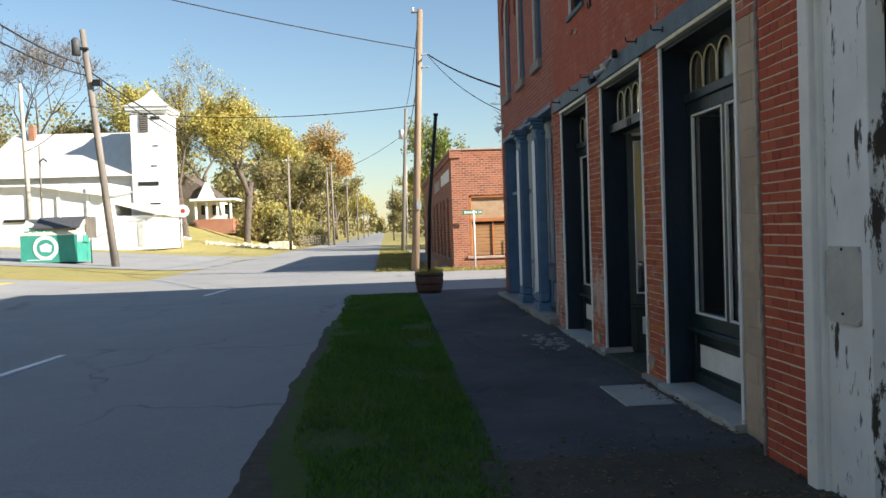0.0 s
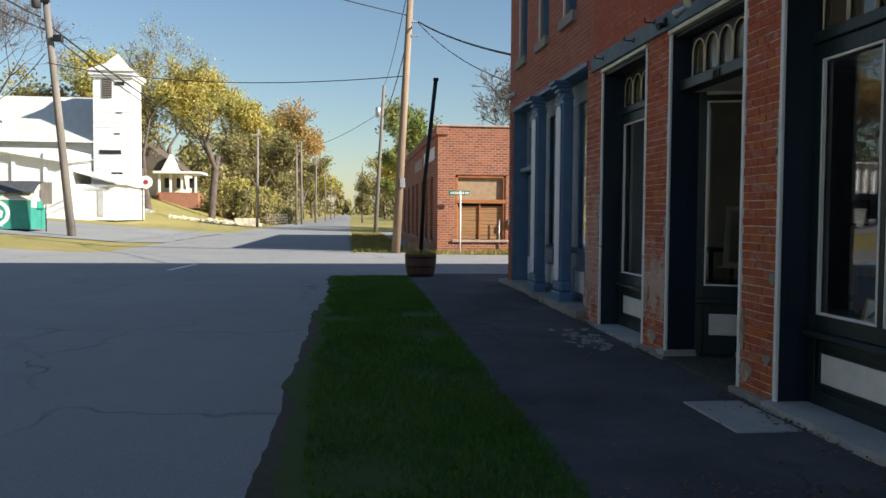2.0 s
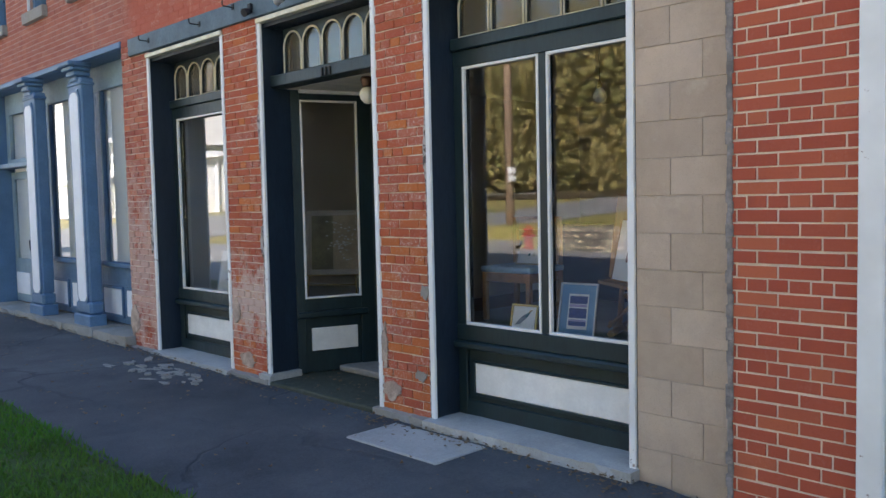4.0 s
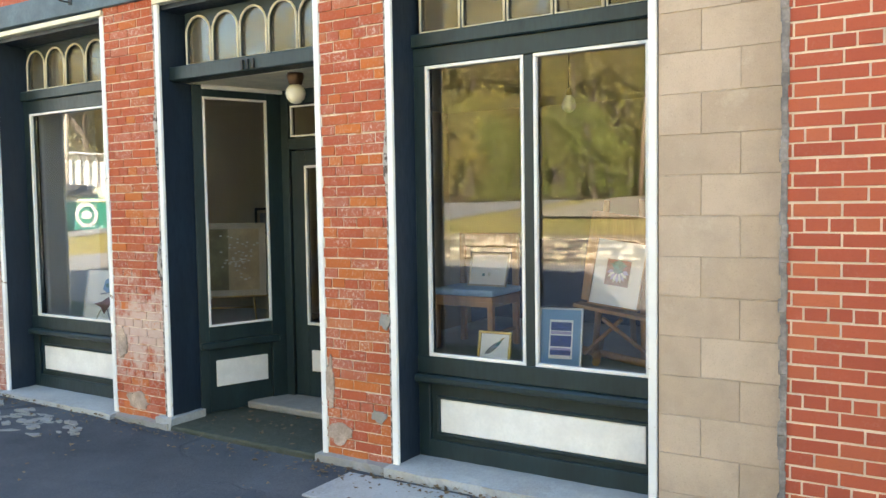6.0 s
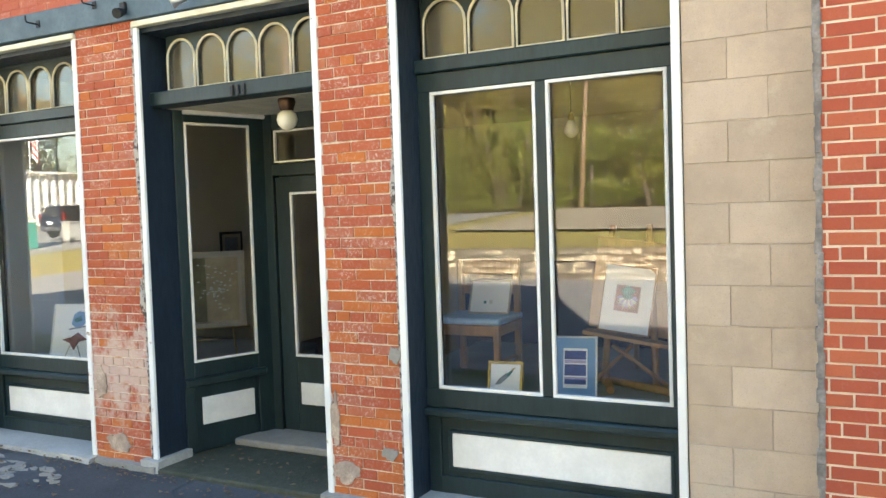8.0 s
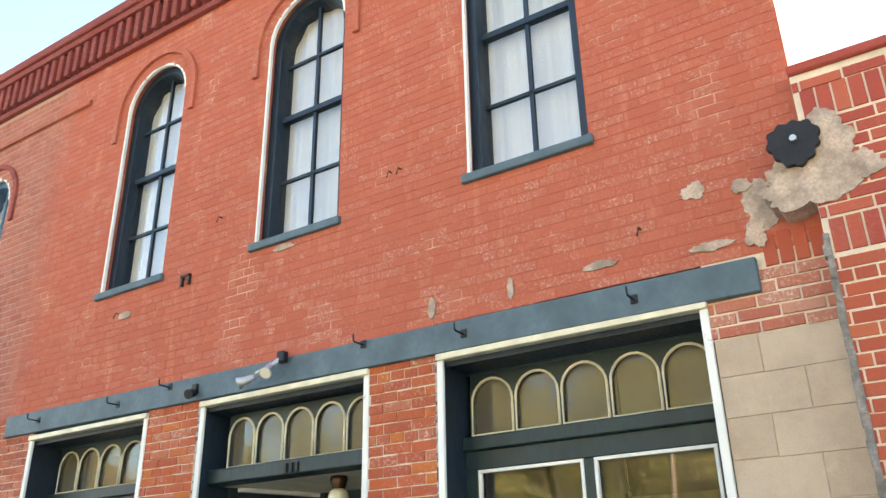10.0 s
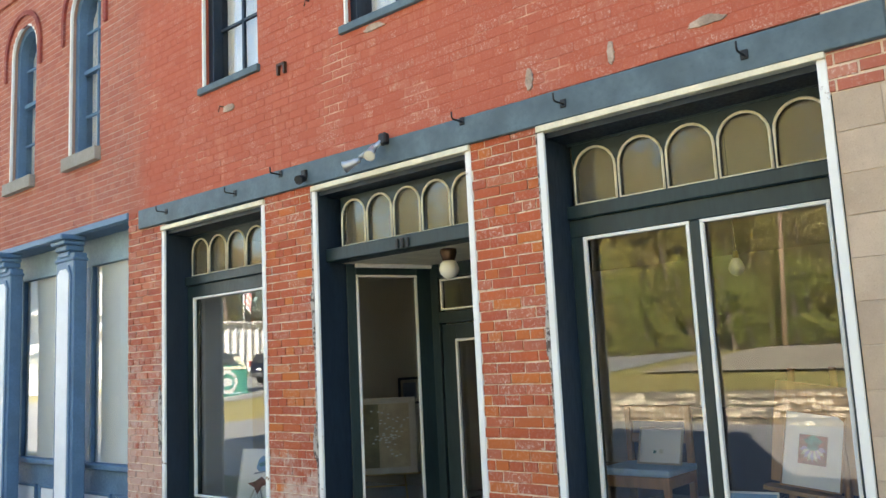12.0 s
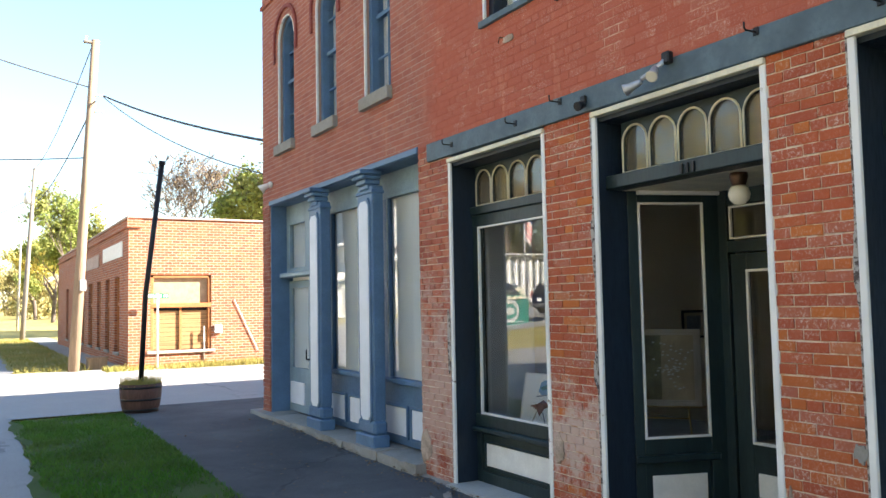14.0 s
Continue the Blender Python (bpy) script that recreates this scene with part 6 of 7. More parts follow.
part("sign_panel", box(B0 - 0.03, B0, 35.0, 38.4, 3.25, 3.7, 0.01), M_PINK, shop, "faded pink sign panel")
bw = part("window", box(wx0, wx1, 29.2, 29.24, wz0, wz1), M_DARKWIN, shop, "wide boarded shop window")
part("frame", boxes([(wx0, wx0 + 0.09, 29.03, 29.2, wz0, wz1), (wx1 - 0.09, wx1, 29.03, 29.2, wz0, wz1), (wx0, wx1, 29.03, 29.2, wz1 - 0.09, wz1), (wx0, wx1, 29.0, 29.2, 1.80, 1.93)], 0.01), M_TIMBER, bw)
part("sill", box(wx0 - 0.1, wx1 + 0.1, 28.93, 29.2, wz0 - 0.09, wz0, 0.01), M_PINK, bw)
for k in range(9):
    z = wz0 + 0.02 + k * 0.125
    part("board", box(wx0 + 0.09, wx1 - 0.09, 29.13, 29.16, z, z + 0.115), M_BOARDW, bw)
part("upper_board", box(wx0 + 0.09, wx1 - 0.09, 29.14, 29.17, 1.93, wz1 - 0.09), M_TAN, bw)
part("mullion", box(1.32, 1.38, 29.08, 29.14, wz0, 1.82), M_TIMBER, bw)
part("meter", box(2.30, 2.52, 28.9, 29.0, 1.03, 1.28, 0.02), M_PALE, shop, "pale meter box")
part("conduit", tubes([(2.9, 28.97, 2.0), (3.6, 28.97, 0.5)], 0.011, 6), M_PALE, shop)
part("conduit", tubes([(2.0, 28.97, 1.25), (2.0, 28.97, 0.15)], 0.02, 6), M_STEEL, shop)
blades("grass_far", -0.8, 7.5, 27.9, 28.95, 5000, 0.16, M_DRYBLADE, "dry yellow grass and weeds by the corner shop", 5, 0.8)
blades("grass_verge", -2.9, -0.95, 29.3, 60, 7000, 0.12, M_DRYBLADE, "rough yellowing grass verge", 6, 0.7)
box_p = thing("small_planter", "low wooden flower box beside a pole", "planter")
part("crate", box(-1.05, -0.55, 29.6, 30.1, high(-0.8, 30) - 0.01, high(-0.8, 30) + 0.33, 0.02), M_POLE, box_p)
part("rim", box(-1.08, -0.52, 29.57, 30.13, high(-0.8, 30) + 0.30, high(-0.8, 30) + 0.35, 0.01), M_POLE, box_p)

# ---- white church and its sheds ----
M_CHURCH = plain("white_clapboard", (0.78, 0.77, 0.74), 0.7, var=0.08, scale=1.2, fine=12, bump=0.5, dist=0.02, stretch=(0.6, 0.6, 5))
M_ROOFW = plain("pale_metal_roof", (0.66, 0.64, 0.58), 0.45, 0.1, var=0.06, scale=0.8, stretch=(3, 1, 1))
M_METALW = plain("white_sheet_metal", (0.80, 0.80, 0.79), 0.45, 0.0, var=0.05, scale=0.8)
church = thing("church", "white clapboard church with a square bell tower", "church")
cy = 75.0
part("tower", box(-24.9, -21.75, cy, cy + 3.4, 0.9, 13.2), M_CHURCH, church, "square bell tower with peeling boards")
part("tower_cornice", boxes([(-25.25, -21.4, cy - 0.35, cy + 3.75, 13.1, 13.45), (-25.1, -21.55, cy - 0.2, cy + 3.6, 12.9, 13.1)], 0.04), M_CHURCH, church)
bm = bmesh.new()
q = [bm.verts.new(v) for v in ((-25.4, cy - 0.5, 13.45), (-21.25, cy - 0.5, 13.45), (-21.25, cy + 3.9, 13.45), (-25.4, cy + 3.9, 13.45), (-24.1, cy + 0.8, 14.3), (-22.55, cy + 0.8, 14.3), (-22.55, cy + 2.6, 14.3), (-24.1, cy + 2.6, 14.3), (-23.3, cy + 1.7, 15.3))]
for f in ((0, 1, 5, 4), (1, 2, 6, 5), (2, 3, 7, 6), (3, 0, 4, 7), (4, 5, 8), (5, 6, 8), (6, 7, 8), (7, 4, 8), (3, 2, 1, 0)):
    bm.faces.new([q[i] for i in f])
part("tower_roof", bm, M_ROOFW, church, "pyramid metal roof with flared eaves")
for k in range(26):
    z = 1.2 + k * 0.44
    if k % 3 != 1:
        part("clapboard", box(-24.93, -21.72, cy - 0.03, cy + 3.43, z, z + 0.03), M_CHURCH, church)
lou = part("louver", box(-24.1, -23.35, cy - 0.06, cy + 0.02, 11.2, 12.8), M_DARKWIN, church, "grey belfry louvers")
for k in range(8):
    part("slat", box(-24.08, -23.37, cy - 0.12, cy - 0.04, 11.25 + k * 0.19, 11.35 + k * 0.19), M_POLEG, lou)
for r in ((-23.1, -22.3, 12.3, 12.6), (-24.4, -22.6, 6.4, 6.75), (-23.4, -22.5, 4.7, 4.85), (-23.2, -22.7, 8.1, 8.2), (-23.0, -22.5, 9.9, 9.98)):
    part("window", box(r[0], r[1], cy - 0.05, cy + 0.02, r[2], r[3]), M_DARKWIN, church, "dark slit window")
part("nave_wall", box(-38.5, -24.9, 75.6, 85, 0.9, 7.5), M_CHURCH, church)
bm = bmesh.new()
q = [bm.verts.new(v) for v in ((-39.2, 74.9, 7.35), (-24.9, 74.9, 7.35), (-24.9, 80.4, 11.9), (-37.2, 80.4, 11.9), (-39.2, 85.9, 7.35), (-24.9, 85.9, 7.35))]
for f in ((0, 1, 2, 3), (3, 2, 5, 4), (0, 3, 4), (1, 5, 2), (0, 4, 5, 1)):
    bm.faces.new([q[i] for i in f])
part("nave_roof", bm, M_ROOFW, church, "broad pale metal roof")
for r in ((-29.2, -28.0, 6.1, 6.8), (-33.5, -32.4, 5.6, 6.8)):
    part("window", box(r[0], r[1], 75.5, 75.62, r[2], r[3]), M_DARKWIN, church)
part("chimney", box(-35.6, -35.1, 79.5, 80.1, 11.0, 12.6), M_FARBRICK, church)

shed = thing("metal_shed", "white ribbed sheet-metal shed in front of the church", "shed")
part("wall", box(-47, -23.6, 64.0, 70, 0.8, 6.0), M_METALW, shed)
for k in range(32):
    x = -47 + k * 0.73
    if k < 21 or k % 3 == 0:
        part("rib", box(x, x + 0.24, 63.86, 64.0, 0.9, 5.7, 0.03), M_METALW, shed)
bm = bmesh.new()
q = [bm.verts.new(v) for v in ((-47.4, 63.5, 5.85), (-29.0, 63.5, 5.85), (-23.2, 63.5, 4.9), (-23.2, 70.5, 5.6), (-29.0, 70.5, 6.5), (-47.4, 70.5, 6.5))]
bm.faces.new(q[:2] + [q[4], q[5]]), bm.faces.new(q[1:5])
bmesh.ops.solidify(bm, geom=bm.faces[:], thickness=0.12)
part("roof", bm, M_ROOFW, shed)
part("vent", box(-31.2, -29.6, 63.85, 64.0, 3.2, 3.4), M_DARKWIN, shed)
annex = thing("lean_to", "low white metal lean-to below the bell tower", "shed")
part("wall", box(-23.6, -20.7, 66.0, 75.0, 0.8, 3.5), M_METALW, annex)
bm = prism([(-24.2, 4.6), (-20.4, 3.5), (-20.4, 3.62), (-24.2, 4.75)], "y", 65.6, 75.0)
part("roof", bm, M_ROOFW, annex)
part("door", box(-21.9, -21.5, 65.93, 66.0, 1.1, 3.1), M_PLATE, annex, "narrow grey door")
part("sign_strip", box(-23.0, -21.2, 65.94, 66.0, 3.05, 3.25), M_PLATE, annex)

# ---- recycling bin, cart, car ----
M_BINGREEN = plain("faded_green_paint", (0.05, 0.30, 0.22), 0.55, var=0.12, scale=2)
bn = thing("recycling_bin", "green and cream house-shaped paper recycling bin", "recycling bin")
b0, b1, f0, f1, zb = -20.3, -17.6, 41.2, 43.2, high(-19.5, 42)
side_pts = [(f0, zb), (f1, zb), (f1, zb + 2.15), (f0 + 0.85, zb + 2.15), (f0, zb + 1.35)]
part("body", prism(side_pts, "x", b0, b1), M_BINGREEN, bn)
part("band", prism([(f0 - 0.012, zb + 1.33), (f0 + 0.84, zb + 2.12), (f0 + 0.82, zb + 2.16), (f0 - 0.02, zb + 1.37)], "x", b0, b1), M_CREAM, bn, "cream sloping front")
part("lid", prism([(f0 + 0.05, zb + 1.72), (f0 + 0.95, zb + 2.24), (f1 + 0.1, zb + 2.22), (f1 + 0.1, zb + 2.16), (f0 + 0.9, zb + 2.17), (f0 + 0.05, zb + 1.66)], "x", b0 + 0.6, b1 + 0.1), M_LID, bn)
part("side_panel", prism([(f0 + 0.06, zb + 1.0), (f1 - 0.04, zb + 1.0), (f1 - 0.04, zb + 2.1), (f0 + 0.88, zb + 2.1), (f0 + 0.06, zb + 1.33)], "x", b1, b1 + 0.015), M_CREAM, bn, "cream gable panel")
part("hatch", box(b1 + 0.012, b1 + 0.03, f0 + 1.0, f0 + 1.35, zb + 1.45, zb + 1.85, 0.01), M_LID, bn, "dark square hatch")
cx_, cz_ = -19.1, zb + 0.72
part("badge", prism([(cx_ + 0.60 * math.cos(t), cz_ + 0.60 * math.sin(t)) for t in [2 * math.pi * k / 28 for k in range(28)]], "y", f0 - 0.02, f0), M_WHITE, bn, "round white badge")
part("badge_centre", prism([(cx_ + 0.42 * math.cos(t), cz_ + 0.42 * math.sin(t)) for t in [2 * math.pi * k / 28 for k in range(28)]], "y", f0 - 0.03, f0 - 0.02), M_BINGREEN, bn)
part("badge_shape", prism([(cx_ - 0.22, cz_ - 0.18), (cx_ + 0.25, cz_ - 0.22), (cx_ + 0.30, cz_ + 0.1), (cx_ + 0.05, cz_ + 0.24), (cx_ - 0.28, cz_ + 0.1)], "y", f0 - 0.04, f0 - 0.03), M_WHITE, bn)
for z, a, b in ((1.52, 0.15, 1.25), (1.70, 0.3, 1.4)):
    for k in range(4):
        w0 = b0 + a + k * (b - a) / 3.2
        yb = f0 + (z - 1.35) * 1.06 - 0.05
        part("letter", box(w0, w0 + 0.22, yb - 0.02, yb, zb + z - 0.05, zb + z + 0.05), M_BINGREEN, bn)
part("bar", box(b0 + 0.3, b0 + 1.5, f0 - 0.01, f0, zb + 0.12, zb + 0.16), M_PALE, bn)
part("chute", box(b1, b1 + 0.12, f0 + 0.7, f0 + 1.3, zb + 0.95, zb + 1.3, 0.02), M_BINGREEN, bn)
board = thing("notice_board", "small dark notice board on a post", "sign")
part("post", tubes([(-17.35, 42.4, high(-17.35, 42.4) - 0.05), (-17.35, 42.4, 2.75)], 0.03, 6), M_BRONZE, board)
part("panel", box(-17.68, -17.05, 42.34, 42.37, 1.75, 2.8, 0.01), M_POLEG, board)
cart = thing("trash_cart", "grey wheeled trash cart with lid", "trash cart")
zc = high(-23.2, 42.6)
part("body", prism([(-23.5, zc + 0.1), (-22.95, zc + 0.1), (-22.85, zc + 1.0), (-23.6, zc + 1.0)], "y", 42.3, 42.9), M_PLATE, cart)
part("lid", box(-23.68, -22.75, 42.22, 42.98, zc + 1.0, zc + 1.09, 0.03), M_PLATE, cart)
for y in (42.28, 42.92):
    part("wheel", tubes([(-22.95, y - 0.03, zc + 0.13), (-22.95, y + 0.03, zc + 0.13)], 0.13, 14), M_BLACK, cart)
M_CARPAINT = plain("dark_blue_car_paint", (0.012, 0.018, 0.035), 0.18, 0.3, var=0.05, bump=0.02)
M_RED = plain("red_lens", (0.33, 0.035, 0.025), 0.25, var=0.05)


def suv(at, turn, label):
    c = tagged(new("car"), label, "car")
    prof = [(-2.3, 0.35), (2.3, 0.35), (2.35, 0.85), (2.2, 1.02), (1.25, 1.08), (0.75, 1.68), (-1.9, 1.74), (-2.25, 1.15), (-2.35, 0.7)]
    bm = prism([(x, z) for x, z in prof], "y", -0.9, 0.9)
    bmesh.ops.bevel(bm, geom=bm.edges[:], offset=0.08, segments=2, affect="EDGES")
    part("body", bm, M_CARPAINT, c)
    for s in (-1, 1):
        part("window", prism([(1.05, 1.12), (0.68, 1.60), (-0.45, 1.63), (-0.45, 1.12)], "y", s * 0.905, s * 0.915), M_DARKWIN, c)
        part("window", prism([(-0.55, 1.12), (-0.55, 1.63), (-1.8, 1.65), (-2.05, 1.15)], "y", s * 0.905, s * 0.915), M_DARKWIN, c)
        part("roof_rail", tubes([(0.4, s * 0.75, 1.76), (-1.7, s * 0.75, 1.80)], 0.025, 6), M_BLACK, c)
        part("tail_light", box(-2.36, -2.2, s * 0.88 - 0.06, s * 0.88 + 0.06, 0.95, 1.35, 0.02), M_RED, c)
        part("headlight", box(2.22, 2.36, s * 0.7 - 0.15, s * 0.7 + 0.15, 0.72, 0.9, 0.02), M_PALE, c)
        for x in (-1.45, 1.45):
            w = part("wheel", tubes([(x, s * 0.72, 0.37), (x, s * 0.93, 0.37)], 0.37, 20), M_BLACK, c)
            part("rim", tubes([(x, s * 0.93, 0.37), (x, s * 0.945, 0.37)], 0.22, 16), M_STEEL, w)
    part("rear_window", prism([(-2.05, 1.62), (-2.28, 1.2), (-2.3, 1.2), (-2.08, 1.64)], "y", -0.7, 0.7), M_DARKWIN, c)
    part("bumper", box(-2.42, -2.25, -0.85, 0.85, 0.4, 0.62, 0.04), M_LID, c)
    part("number_plate", box(-2.44, -2.41, -0.2, 0.2, 0.75, 0.9), M_PALE, c)
    c.matrix_world = pose(*at, 0, 0, turn)
    return c


suv((-26.1, 45.4, high(-26, 45.4) + 0.02), 172, "dark blue sport utility car parked by the lot")
flagp = thing("flag_pole", "thin steel flagpole by the lot", "flagpole")
part("pole", tubes([(-26.7, 51, high(-27, 51)), (-26.7, 51, 9.2)], 0.05, 8), M_STEEL, flagp)
part("finial", lathe([(0.01, -0.08), (0.08, 0), (0.01, 0.08)], (-26.7, 51, 9.26), 8), M_GOLD, flagp)
flag = thing("flag", "limp red and white striped flag with dark blue corner", "flag")
M_FRED, M_FBLUE = plain("flag_red", (0.5, 0.03, 0.04), 0.85), plain("flag_blue", (0.03, 0.05, 0.2), 0.85)
for k in range(9):
    bm = bmesh.new()
    cols = []
    for i in range(9):
        u = i / 8
        x, y = -26.75 - 0.75 * u, 51 + 0.16 * math.sin(u * 7 + k * 0.2)
        z = 8.4 - k * 0.24 - 1.5 * u
        cols.append((bm.verts.new((x, y, z)), bm.verts.new((x, y, z - 0.24))))
    for p, q in zip(cols, cols[1:]):
        bm.faces.new((p[0], q[0], q[1], p[1]))
    part("stripe", bm, M_FBLUE if k < 2 else (M_FRED if k % 2 else M_WHITE), flag)

# ---- the house on the lawn ----
hz = high(-26, 106)
M_PORCHB = M_FARBRICK
house = thing("house", "small white cottage with columned porch on brick base", "house")
part("wall", box(-32, -23.5, 104, 112, hz - 1, hz + 3.2), M_CREAM, house)
bm = prism([(-32.6, hz + 3.1), (-22.9, hz + 3.1), (-27.7, hz + 6.4)], "y", 103.4, 112.6)
part("roof", bm, plain("brown_shingles", (0.13, 0.10, 0.08), 0.9, var=0.2, scale=2), house)
part("gable", prism([(-25.5, hz + 2.9), (-23.3, hz + 2.9), (-24.4, hz + 5.0)], "y", 102.6, 104), M_WHITE, house)
part("porch_base", box(-25.8, -21.0, 101.6, 106, hz - 1.4, hz + 0.4), M_PORCHB, house, "red brick porch base")
part("porch_roof", box(-26.1, -20.6, 101.2, 106.2, hz + 2.6, hz + 2.9, 0.05), M_WHITE, house)
for x in (-25.5, -24.2, -22.9, -21.3):
    part("column", box(x - 0.13, x + 0.13, 101.8, 102.06, hz + 0.4, hz + 2.6, 0.02), M_WHITE, house)
for x in (-25.0, -23.6, -22.1):
    part("window", box(x - 0.3, x + 0.3, 103.9, 104.02, hz + 1.0, hz + 2.2), M_DARKWIN, house)
steps = thing("garden_steps", "long concrete steps climbing the lawn", "steps")
for k in range(9):
    x = -23.2 - k * 0.55
    part("tread", box(x - 0.35, x + 0.35, 86.5 + k * 0.3, 88.0 + k * 0.3, high(x, 87.5) - 0.4, high(x, 87.5) + 0.16 + k * 0.05, 0.02), M_CONC_L, steps)
rsign = thing("round_sign", "round white sign with red centre on a post", "sign")
part("post", tubes([(-20.6, 74, high(-20.6, 74)), (-20.6, 74, 5.2)], 0.06, 6), M_POLEG, rsign)
part("disc", tubes([(-20.3, 73.9, 4.0), (-20.3, 73.84, 4.0)], 0.55, 22), M_WHITE, rsign)
part("centre", tubes([(-20.3, 73.83, 4.0), (-20.3, 73.8, 4.0)], 0.2, 14), M_RED, rsign)
ssign = thing("small_sign", "small white oval sign on a post", "sign")
part("post", tubes([(-20.9, 70, high(-20.9, 70)), (-20.9, 70, 2.8)], 0.04, 6), M_POLEG, ssign)
part("panel", box(-21.2, -20.6, 69.9, 69.95, 2.3, 3.4, 0.02), M_WHITE, ssign)
rocks = thing("rock_wall", "low wall of rough pale boulders along the lawn", "stone wall")
M_ROCK = plain("pale_limestone", (0.66, 0.58, 0.44), 0.9, var=0.25, scale=3, fine=20, bump=0.8, dist=0.02)
rs = random.Random(9)
for k in range(46):
    u = k / 45
    x, y = -20.5 + 8.0 * u + rs.uniform(-0.2, 0.2), 84 + 3 * u + rs.uniform(-0.4, 0.4)
    bm = bmesh.new()
    bmesh.ops.create_icosphere(bm, subdivisions=1, radius=1)
    sx, sy, sz = rs.uniform(0.2, 0.5), rs.uniform(0.2, 0.4), rs.uniform(0.15, 0.35)
    for v in bm.verts:
        v.co = Vector((x + v.co.x * sx * rs.uniform(0.7, 1.2), y + v.co.y * sy, high(x, y) + 0.12 + v.co.z * sz * rs.uniform(0.7, 1.2)))
    part("boulder", bm, M_ROCK, rocks)
part("low_wall", box(-14.6, -12.2, 86.0, 86.5, high(-13, 86) - 0.1, high(-13, 86) + 0.8, 0.05), M_ROCK, rocks)
fence = thing("wire_fence", "grey wire fence along the street", "fence")
for k in range(14):
    y = 88 + k * 2.2
    part("post", tubes([(-11.6 + k * 0.09, y, high(-11.5, y)), (-11.6 + k * 0.09, y, high(-11.5, y) + 1.3)], 0.04, 6), M_POLEG, fence)
for z in (0.3, 0.6, 0.9, 1.25):
    part("wire", tubes([(-11.6, 88, high(-11.5, 88) + z), (-10.4, 116.6, high(-11.5, 116) + z)], 0.02, 5), M_POLEG, fence)

# ---- across the street: stone wall, hydrant, house, pole ----
sw = solid("wall_stone", boxes([(-14.95, -14.50, -34, 18.0, -0.05, 0.80)]), plain("dark_mortar", (0.16, 0.14, 0.11), 0.95, var=0.3), "low dry stone retaining wall across the street", "wall", kind="structure")
rs = random.Random(31)


def unit_stone(name, material):
    """Rubble stones of size 1: uneven outlines with a rounded, proud face."""
    out = []
    for k in range(7):
        rs = random.Random(60 + k)
        n = rs.choice((6, 7, 8))
        rim = []
        for i in range(n):
            t = 2 * math.pi * (i + rs.uniform(-0.25, 0.25)) / n
            c, q = math.cos(t), math.sin(t)
            m = rs.uniform(0.86, 1.12) / max(abs(c), abs(q)) ** 0.6
            rim.append((0.5 + 0.5 * c * m, 0.5 + 0.5 * q * m))
        vs = [(1, y, z) for y, z in rim] + [(-0.4, y, z) for y, z in rim]
        vs += [(-rs.uniform(0.7, 1.0), 0.5 + (y - 0.5) * 0.72, 0.5 + (z - 0.5) * 0.68) for y, z in rim]
        faces = [(o + i, o + (i + 1) % n, o + n + (i + 1) % n, o + n + i) for o in (0, n) for i in range(n)]
        faces.append(tuple(range(2 * n, 3 * n)))
        me = bpy.data.meshes.new(name)
        me.from_pydata(vs, [], faces)
        me.materials.append(material)
        out.append(me)
    return out


stone_shapes = unit_stone("stone", M_ROCK)
M_ROCK2 = plain("grey_limestone", (0.36, 0.31, 0.24), 0.9, var=0.3, scale=3, fine=20, bump=0.8, dist=0.02)
stone_shapes2 = unit_stone("stone", M_ROCK2)
count = 0
for k in range(5):
    y = 17.95
    while y > 2.5 and count < 290:
        w, h = rs.choice((0.17, 0.22, 0.27, 0.34, 0.42)), 0.155
        if rs.random() < 0.85:
            ob = new("stone", rs.choice(stone_shapes if rs.random() < 0.6 else stone_shapes2))
            ob.parent = sw
            ob.rotation_euler = (0, 0, math.pi)
            ob.location = (-14.50 + rs.uniform(-0.01, 0.03), y, k * h + 0.01 + rs.uniform(-0.02, 0.02))
            ob.scale = (rs.uniform(0.04, 0.12), (w - 0.02) * rs.uniform(0.8, 1.0), h - 0.02 + rs.uniform(-0.06, 0.03))
            count += 1
        y -= w
hyd = thing("fire_hydrant", "red cast iron fire hydrant", "fire hydrant")
hx, hy = -14.5, 18.65
part("barrel", lathe([(0.16, 0), (0.16, 0.06), (0.11, 0.08), (0.11, 0.5), (0.14, 0.52), (0.13, 0.6), (0.06, 0.7), (0.03, 0.76)], (hx, hy, high(hx, hy)), 14), M_RED, hyd)
part("outlet", tubes([(hx + 0.08, hy, high(hx, hy) + 0.42), (hx + 0.2, hy, high(hx, hy) + 0.42)], 0.06, 10), M_RED, hyd)
part("outlet", tubes([(hx, hy - 0.2, high(hx, hy) + 0.42), (hx, hy + 0.2, high(hx, hy) + 0.42)], 0.05, 10), M_RED, hyd)
utility_pole((-31.5, 16.35, high(-31.5, 16.35)), (-31.5, 15.95, 8.0), 0.12, M_POLE, "slim tan pole at the wood's edge", None)
near_pole = utility_pole((-15.5, 20.2, high(-15.5, 20.2)), (-15.5, 20.25, 10.5), 0.15, M_POLE, "tan wooden utility pole with meter boxes beside the hydrant", None)
for zz in (2.15, 2.4):
    part("meter_box", box(-15.42, -15.22, 19.86, 20.06, zz, zz + 0.2, 0.02), M_METALW, near_pole)
M_ROOFR = plain("red_brown_roof", (0.26, 0.085, 0.05), 0.9, var=0.15, scale=1.5)
M_GREYW = plain("grey_siding", (0.10, 0.11, 0.12), 0.8, var=0.12, scale=1)
h2 = thing("house", "low grey house with red-brown hipped roof", "house")
h2z = high(-29, 33) - 0.1
part("wall", box(-33, -27.0, 38.2, 42.0, h2z - 0.5, h2z + 2.6), M_GREYW, h2)
